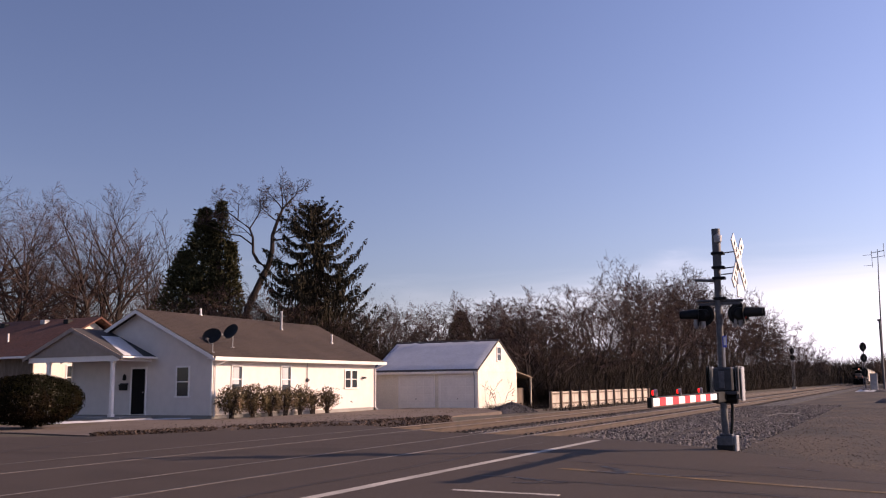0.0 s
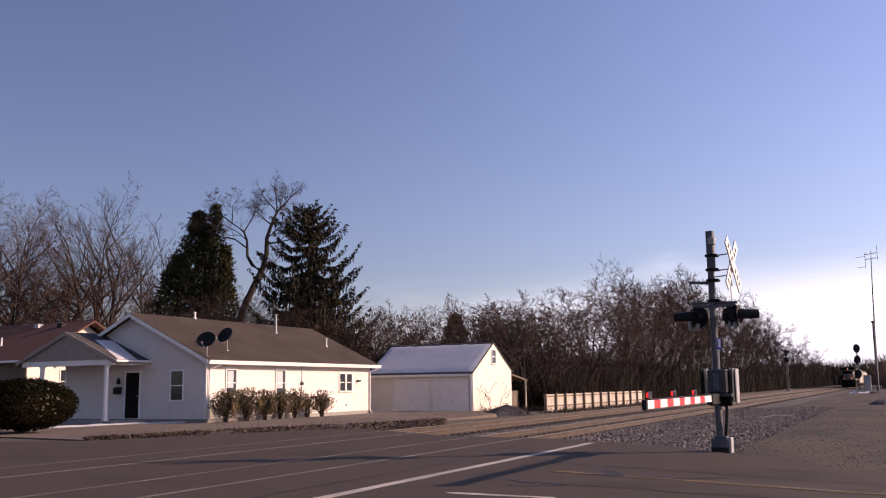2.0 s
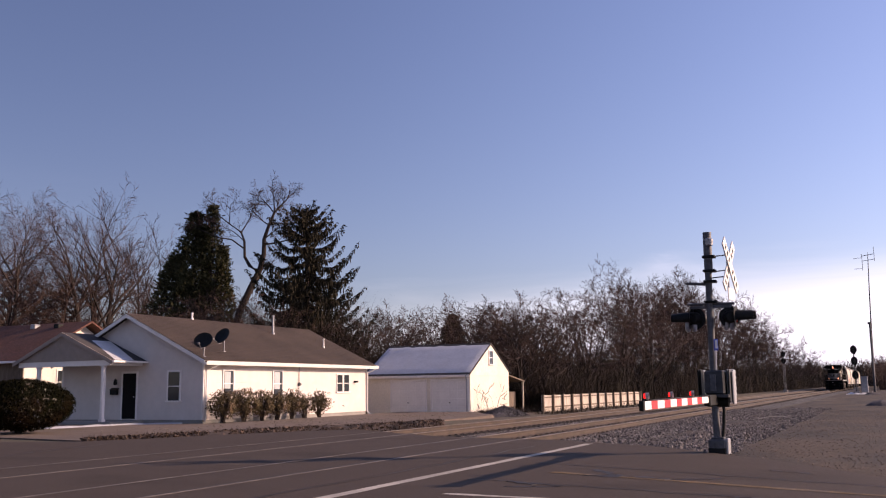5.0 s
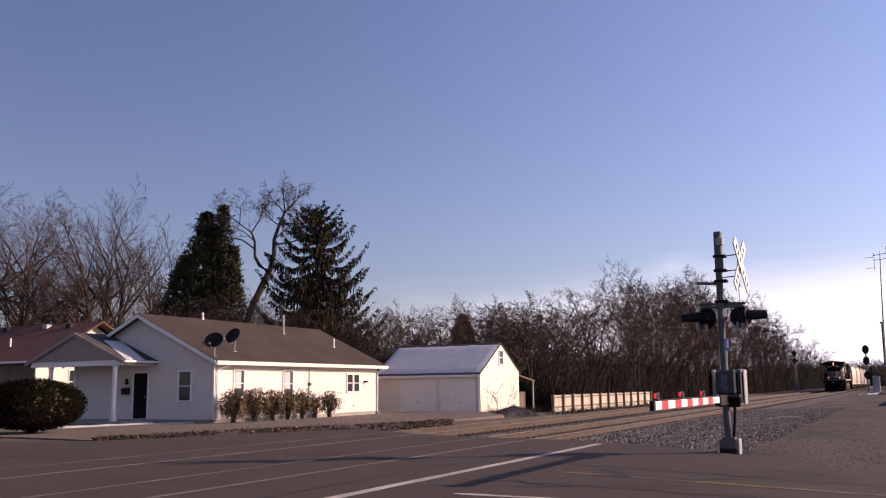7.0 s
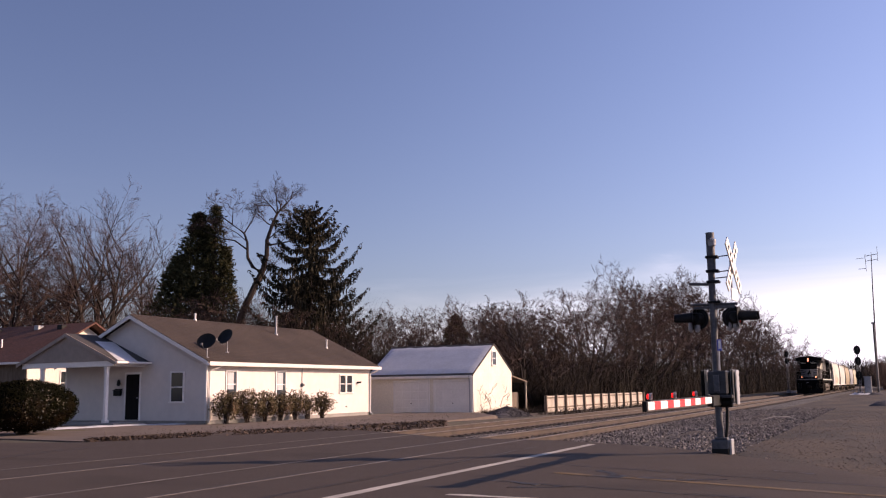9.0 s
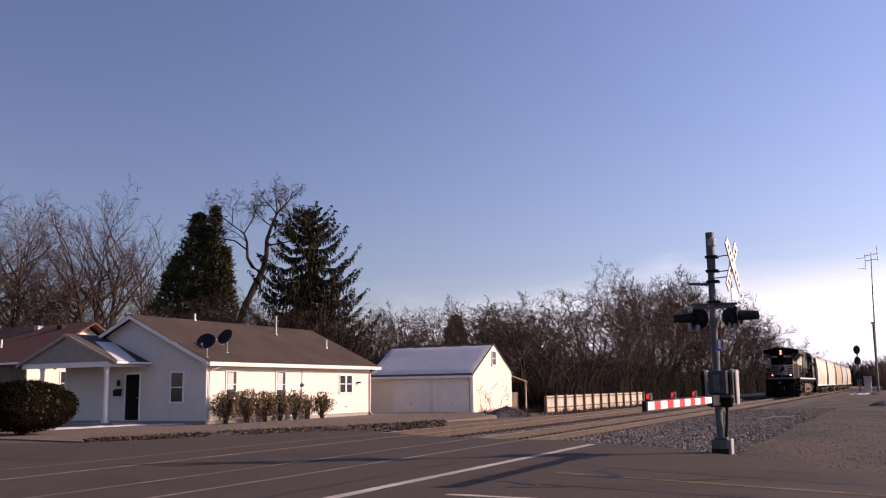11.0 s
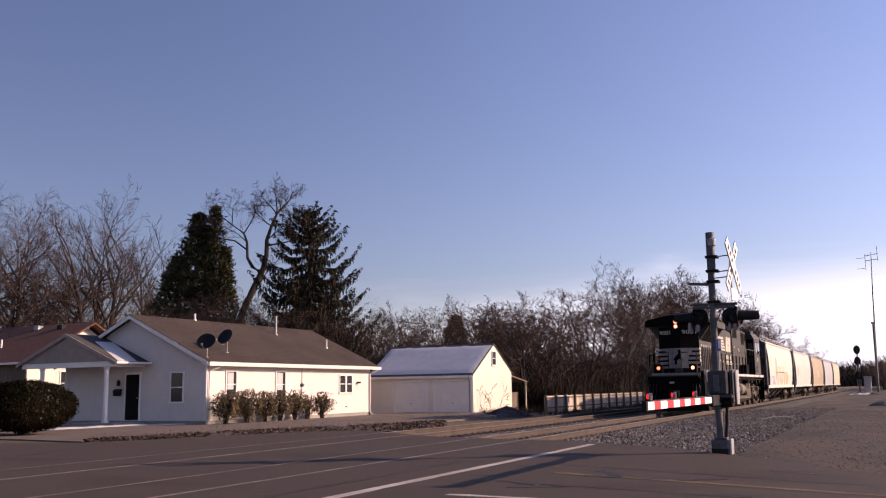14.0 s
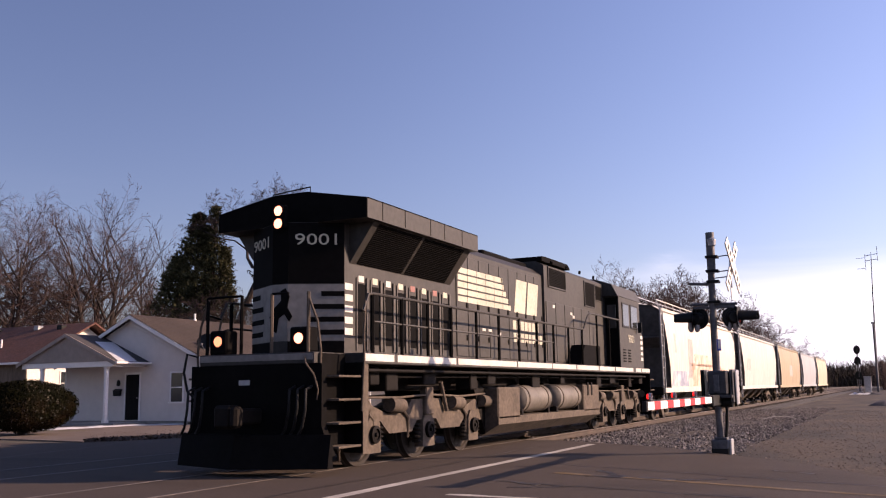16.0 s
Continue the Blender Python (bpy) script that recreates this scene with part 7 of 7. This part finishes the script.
bare_tree(bare_meshes(35, 13.2, 0.18, (13, 8, 6, 6), 4, (0.03, 0), 0.08, 0.05, 42, 0.52, stems=2, start=0.25, fan=0.2), pose(-56.5, 69.0, 0), "small pale bare tree behind the house")
bare_tree(bare_meshes(33, 19.8, 0.58, (13, 8, 8, 7), 4, (0.06, 0.0), 0.09, 0.03, 48, 0.56, stems=3, start=0.18, fan=0.45), pose(-57.2, 52.8, 0), "broad bare tree with low spreading limbs")
bare_tree(bare_meshes(36, 16.6, 0.44, (12, 8, 7, 7), 4, (0.0, 0.0), 0.09, 0.04, 46, 0.54, stems=3, start=0.18, fan=0.4), pose(-60.5, 58.5, 0), "dense bare tree behind the neighbouring roof")
bare_tree(bare_meshes(34, 21.5, 0.65, (15, 8, 8, 7), 4, (0.04, 0.0), 0.10, 0.02, 56, 0.60, start=0.35), pose(-58.6, 50.6, 0), "very tall bare tree over the neighbouring roof")

# the wood along the far side of the line: a few kinds, set out many times
KIND_FORMS = ((1, 0.28, 0.0, 50), (4, 0.20, 0.42, 44), (2, 0.30, 0.24, 46), (1, 0.40, 0.0, 46), (3, 0.22, 0.34, 48), (2, 0.34, 0.16, 42))
kinds = [bare_meshes(40 + k, 10.0, 0.17, (11, 7, 7, 6) if n == 1 else (9, 6, 6, 6) if n == 2 else (7, 6, 5, 5), 4, (0, 0), 0.10, 0.035, spread_to, 0.55 if n == 1 else 0.50, stems=n, start=low, fan=lean) for k, (n, low, lean, spread_to) in enumerate(KIND_FORMS)]
rw = random.Random(77)
sky_y = [40, 50, 57, 64, 71, 82, 91, 105, 120, 147, 165, 178, 200, 268, 331, 420, 560]
sky_z = [6.5, 7.2, 8.5, 8.4, 10.4, 13.6, 13.2, 15.6, 16.6, 14.2, 14.6, 17.6, 13.2, 14.4, 13.2, 14.5, 16]


def wood_tree(x, y, h, kind=None, label="bare winter tree in the wood along the line"):
    k = kinds[rw.randrange(6)] if kind is None else kinds[kind]
    s = h / 10.0
    t = bare_tree(k, pose(x, y, -0.2, 0, 0, rw.random() * 360), label, "trees of the lineside wood")
    t.scale = (s * (0.85 + 0.3 * rw.random()), s * (0.85 + 0.3 * rw.random()), s)
    return t


for y, z in zip(sky_y, sky_z):
    if 62 <= y <= 340:
        wood_tree(-12.6 - rw.random() * 0.8, y + rw.uniform(-1, 1), z * rw.uniform(0.80, 0.92))
for k in range(19):
    y = 63 + 260 * (k / 19) ** 1.35 + rw.uniform(-2, 2)
    x = -13.5 - rw.random() * 5
    f = (9.1 - x) / 21.6
    wood_tree(x, y, float(np.interp(y / f, sky_y, sky_z)) * f * rw.uniform(0.72, 0.95))
for k in range(12):
    y = 62 + 240 * (k / 12) ** 1.3 + rw.uniform(-3, 3)
    x = -21 - rw.random() * 10
    f = (9.1 - x) / 21.6
    wood_tree(x, y, float(np.interp(y / f, sky_y, sky_z)) * f * rw.uniform(0.6, 0.85))
# the trees that stand out along the skyline
for x, y, h, kind, wide in ((-13.6, 60.8, 8.9, 1, 1.25), (-14.5, 66.5, 8.6, 4, 1.2), (-14.2, 71.5, 8.8, 1, 1.1), (-15.0, 80.0, 11.8, 2, 1.1), (-14.0, 88.8, 14.6, 3, 1.0), (-14.6, 98.0, 13.6, 0, 1.1), (-15.5, 108.0, 15.0, 4, 1.0), (-17.0, 126.0, 18.0, 0, 0.9), (-17.0, 136.0, 19.0, 3, 0.9), (-17.5, 160.0, 18.0, 2, 1.0), (-17.0, 209.0, 21.9, 5, 0.7)):
    big_tree = wood_tree(x, y, h, kind)
    big_tree.scale = (h / 10 * wide, h / 10 * wide, h / 10)
# farther trees between the garage and the wood, and beyond the house
for x, y, h in ((-16.5, 61.5, 8.6), (-18.5, 64.5, 9.2), (-20.5, 66.5, 9.3), (-14.6, 62.5, 8.6), (-22.5, 69, 9.2), (-54, 120, 12.2), (-50, 118, 11.2), (-46.5, 124, 12.0), (-41, 122, 12.6), (-38, 116, 11.4), (-58, 126, 11.6), (-36, 112, 11), (-33, 108, 11.5), (-34.2, 76, 9.6), (-36.8, 78, 9.0), (-31.6, 74, 8.2), (-39.4, 80, 9.5), (-25.8, 66, 8.4), (-27.6, 70, 9.2), (-62, 128, 12), (-30, 100, 10.5)):
    wood_tree(x, y, h * rw.uniform(0.94, 1.04))
# bushy trees under the conifers
for x, y, h, kind in ((-36.4, 50.6, 8.0, 1), (-34.6, 51.4, 8.2, 4), (-33.0, 50.0, 9.0, 4), (-31.2, 50.8, 8.4, 1), (-29.4, 49.6, 8.4, 1), (-27.6, 50.2, 8.0, 4), (-25.2, 50.8, 7.0, 1), (-23.6, 53.5, 7.0, 4)):
    wood_tree(x, y, h, kind, "reddish bare bushy tree behind the house")
# trees right of the line, far off
for x, y, h in ((9.5, 210, 8.2), (13, 215, 8.6), (17, 220, 9), (6.0, 300, 9.5), (9, 320, 10), (3.2, 380, 11), (12, 190, 7.2), (22, 215, 9), (4.5, 420, 11), (7, 460, 13)):
    wood_tree(x, y, h)


def brush(name, count, place, tall, label, seed, mat=BRUSH, width=0.05):
    """A thicket of thin stems and side twigs as one object."""
    r = random.Random(seed)
    v, f = [], []
    for k in range(count):
        x, y, z = place(r)
        h = tall(r, x, y)
        px, py = r.gauss(0, 0.34) * h, r.gauss(0, 0.34) * h
        a = r.random() * math.tau
        wx, wy = width * 0.75 * math.cos(a), width * 0.75 * math.sin(a)
        n0 = len(v)
        mx, my = x + px * 0.35 + r.gauss(0, 0.1), y + py * 0.35 + r.gauss(0, 0.1)
        v += [(x - wx, y - wy, z), (x + wx, y + wy, z), (mx - wx * 0.6, my - wy * 0.6, z + h * 0.5), (mx + wx * 0.6, my + wy * 0.6, z + h * 0.5), (x + px, y + py, z + h)]
        f += [(n0, n0 + 1, n0 + 3, n0 + 2), (n0 + 2, n0 + 3, n0 + 4)]
        for q in range(5):
            t = 0.10 + 0.6 * r.random()
            bx, by, bz = x + px * t * 0.8, y + py * t * 0.8, z + h * t
            dx, dy, dz = r.gauss(0, 0.26) * h, r.gauss(0, 0.26) * h, (0.02 + 0.25 * r.random()) * h
            n0 = len(v)
            v += [(bx - wx * 0.5, by - wy * 0.5, bz), (bx + wx * 0.5, by + wy * 0.5, bz), (bx + dx, by + dy, bz + dz)]
            f.append((n0, n0 + 1, n0 + 2))
    me = bpy.data.meshes.new(name)
    me.from_pydata(v, [], f)
    me.materials.append(mat)
    return tagged(new(name, me), label, "brush", kind="stuff")


def wood_floor(r):
    y = 60 + 320 * r.random() ** 1.7
    return (-11.3 - (4 + 14 * r.random()) * r.random() * (1 + y / 250), y, -0.2)


brush("undergrowth", 34000, wood_floor, lambda r, x, y: float(np.interp(y, sky_y, sky_z)) * (0.10 + 0.40 * r.random() ** 1.5), "dense brown undergrowth of the lineside wood", 81, BRUSH, 0.026)
brush("undergrowth", 15000, lambda r: (-22.5 - 20 * r.random(), 48.5 + 10 * r.random(), -0.2), lambda r, x, y: (2.8 + 5.4 * r.random() ** 1.2) * (0.72 if x > -25 else 1.0), "tangled brown thicket behind the house", 82, BRUSH, 0.024)
brush("undergrowth", 9000, lambda r: (-62 + 42 * r.random(), 95 + 40 * r.random(), -0.2), lambda r, x, y: 2.5 + 4.2 * r.random() ** 1.4, "far brown thicket beyond the garage", 83, BRUSH, 0.05)
# TWIG in place of darker BRUSH: distance haze put into the colour
brush("undergrowth", 5000, lambda r: (7.6 + 22 * r.random() ** 1.5, 185 + 90 * r.random(), -0.2), lambda r, x, y: 3.0 + 5.0 * r.random() ** 1.3, "far brown thicket beyond the lot", 84, TWIG, 0.05)
brush("undergrowth", 5000, lambda r: (-110 + 85 * r.random(), 58 + 22 * r.random(), -0.2), lambda r, x, y: 2.5 + 3.5 * r.random(), "brown thicket behind the neighbouring house", 85, BRUSH, 0.025)
brush("undergrowth", 9000, lambda r: (-60 + 140 * r.random(), 420 + 260 * r.random(), -0.2), lambda r, x, y: 6 + 8 * r.random(), "distant woods on the horizon", 86, BRUSH, 0.35)
brush("dead_grass", 6000, lambda r: ((-10.6 - 2.6 * r.random() ** 2) if r.random() < 0.7 else -6.6 - 2.6 * r.random(), 49 + 60 * r.random() ** 1.4, -0.25), lambda r, x, y: 0.12 + 0.35 * r.random() ** 2, "dead grass along the fence", 87, BRUSH, 0.02)


# ---- shrubs ----
def shrub_meshes(seed, rx, ry, h, leaves, size, mat, hollow=0.5, stems=9, low=0.25, ball=False):
    r = random.Random(seed)
    wood = Wood()
    for k in range(stems):
        a = math.tau * k / stems + r.random()
        e = Vector((rx * 0.8 * math.cos(a) * r.random(), ry * 0.8 * math.sin(a) * r.random(), h * (0.6 + 0.35 * r.random())))
        m = Vector((e.x * 0.35 + r.gauss(0, 0.05), e.y * 0.35 + r.gauss(0, 0.05), h * 0.35))
        wood.limb([Vector((r.gauss(0, 0.06), r.gauss(0, 0.06), -0.1)), m, e], [0.022, 0.015, 0.006], 4)
        for q in range(7):
            b = m.lerp(e, r.random())
            wood.limb([b, b + Vector((r.gauss(0, 0.16), r.gauss(0, 0.16), 0.12 + 0.15 * r.random()))], [0.008, 0.003], 3)
    v, f = [], []
    for k in range(leaves):
        u = Vector((r.gauss(0, 1), r.gauss(0, 1), r.gauss(0, 1))).normalized()
        q = hollow + (1 - hollow) * r.random() ** 0.5
        bump = 1 + (0.07 if ball else 0.22) * noise.noise((u.x * 2.2 + seed, u.y * 2.2, u.z * 2.2)) + (0.05 if ball else 0.12) * noise.noise((u.x * 6, u.y * 6 + seed, u.z * 6))
        p = Vector((u.x * rx * q * bump, u.y * ry * q * bump, low * h + (h - low * h) * 0.5 * (1 + u.z * q * bump)))
        if not ball and noise.noise((p.x * 3.2 + seed, p.y * 3.2, p.z * 3.2)) < -0.12:
            continue
        a = Vector((r.gauss(0, 1), r.gauss(0, 1), r.gauss(0, 1))).normalized()
        c = a.cross(u if abs(a.dot(u)) < 0.95 else Vector((0, 0, 1))).normalized()
        s = size * (0.6 + 0.8 * r.random())
        n0 = len(v)
        v += [p - a * s, p + c * s * 0.45, p + a * s, p - c * s * 0.45]
        f.append((n0, n0 + 1, n0 + 2, n0 + 3))
    me = bpy.data.meshes.new("foliage")
    me.from_pydata(v, [], f)
    me.materials.append(mat)
    return wood.mesh("stems", BARK), me


def shrub(meshes, mat, at, label, category, group=""):
    t = thing("shrub", at, label, category, group)
    part("stem", meshes[0], BARK, t)
    part("foliage", meshes[1], mat, t)
    return t


hedge_spec = [(31.65, 0.64, 1.30, 2100), (33.05, 0.72, 1.36, 2300), (34.35, 0.66, 1.28, 1900), (35.55, 0.68, 1.26, 1700), (36.75, 0.62, 1.30, 1300), (37.75, 0.5, 1.02, 500), (39.1, 0.62, 1.22, 1500)]
for i, (y, r0, h, n) in enumerate(hedge_spec):
    shrub(shrub_meshes(60 + i, r0 * 1.08, r0 * 1.12, h * 1.14, int(n * 1.25), 0.055, LEAF, 0.25, 20, 0.12), LEAF, pose(-16.95, y, -0.12), "sparse half-bare hedge shrub against the house wall" if n < 1000 else "brownish-green hedge shrub against the house wall", "shrub", "hedge shrubs along the wall")
shrub(shrub_meshes(70, 2.0, 1.75, 1.95, 30000, 0.042, BOXLEAF, 0.75, 14, 0.06, True), BOXLEAF, pose(-18.35, 22.4, -0.14), "large clipped round dark evergreen bush", "bush")
sp = bare_meshes(91, 1.9, 0.016, (5, 3, 2), 2, (0.1, 0.3), 0.08, 0.05, 40, 0.6, stems=3)
sap = thing("sapling", pose(-12.45, 49.6, -0.27), "thin bare sapling before the garage wall", "sapling")
part("stem", sp[0], BARK, sap)
part("twigs", sp[1], TWIG, sap)
brush("dead_grass", 500, lambda r: (-12.9 + 0.8 * r.random(), 49 + 5.4 * r.random(), -0.3), lambda r, x, y: 0.15 + 0.4 * r.random() ** 2, "dead weeds at the foot of the garage wall", 92, BRUSH, 0.012)

# ---- ties: one by one where the tracks are near, joined beyond ----
tie_mesh = S().box(-1.30, 1.30, -0.115, 0.115, -0.18, 0.0, 0.012).mesh("tie", TIE)
plate_mesh = S().box(-0.18, 0.18, -0.09, 0.09, 0.0, 0.016, 0.003).box(-0.10, -0.07, -0.05, -0.02, 0.0, 0.03, 0).box(0.07, 0.10, 0.02, 0.05, 0.0, 0.03, 0).mesh("tie_plate", RAIL_SIDE)
for tr, cx, y0 in ((near_track, 0.0, 21.9), (far_track, FAR, 24.2)):
    for k in range(150):
        y = y0 + k * 0.50 + rnd.uniform(-0.02, 0.02)
        part("tie", tie_mesh, TIE, tr, at=pose(cx + rnd.uniform(-0.03, 0.03), y, -0.165, 0, 0, rnd.uniform(-0.8, 0.8)))
        if k < 70:
            for sx in (-0.755, 0.755):
                part("tie_plate", plate_mesh, RAIL_SIDE, tr, at=pose(cx + sx, y, -0.166))
    rest = S()
    for k in range(150, 520):
        y = y0 + k * 0.50
        rest.box(cx - 1.3, cx + 1.3, y - 0.115, y + 0.115, -0.34, -0.165, 0)
    tagged(part("far_ties", rest, TIE, tr), kind="stuff")


# ---- what moves: the train rolls towards the crossing, its wheels turn ----
WAY = ((0, 264.0), (1, 248.3), (3, 216.0), (4, 200.0), (7, 152.2), (9, 120.5), (11.5, 82.5), (12.5, 67.2), (13.5, 51.9), (14, 44.15), (14.5, 36.3), (15, 28.45), (15.5, 20.6), (16, 12.57))


def rolled(t):
    """The place of the train along the track at t seconds, gliding between the known places."""
    ts, ss = [a for a, _ in WAY], [c for _, c in WAY]
    k = max(0, min(len(ts) - 2, sum(1 for a in ts if a <= t) - 1))
    slopes = [(ss[i + 1] - ss[i]) / (ts[i + 1] - ts[i]) for i in range(len(ts) - 1)]
    tan = [slopes[0]] + [(slopes[i - 1] + slopes[i]) / 2 for i in range(1, len(slopes))] + [slopes[-1]]
    h = ts[k + 1] - ts[k]
    u = (t - ts[k]) / h
    return ((2 * u ** 3 - 3 * u ** 2 + 1) * ss[k] + (u ** 3 - 2 * u ** 2 + u) * h * tan[k] + (3 * u ** 2 - 2 * u ** 3) * ss[k + 1] + (u ** 3 - u ** 2) * h * tan[k + 1])


def motions():
    steps = [k / 30 for k in range(481)]
    place = [rolled(t) for t in steps]
    for ob, off in TRAIN:
        walk(ob, [(t, pose(0, p + off, 0)) for t, p in list(zip(steps, place))[::5]])
    for ob, (x, y, z), r in WHEELSETS:
        walk(ob, [(t, pose(x, y, z, math.degrees((p - place[0]) / r))) for t, p in zip(steps, place)])


motions()
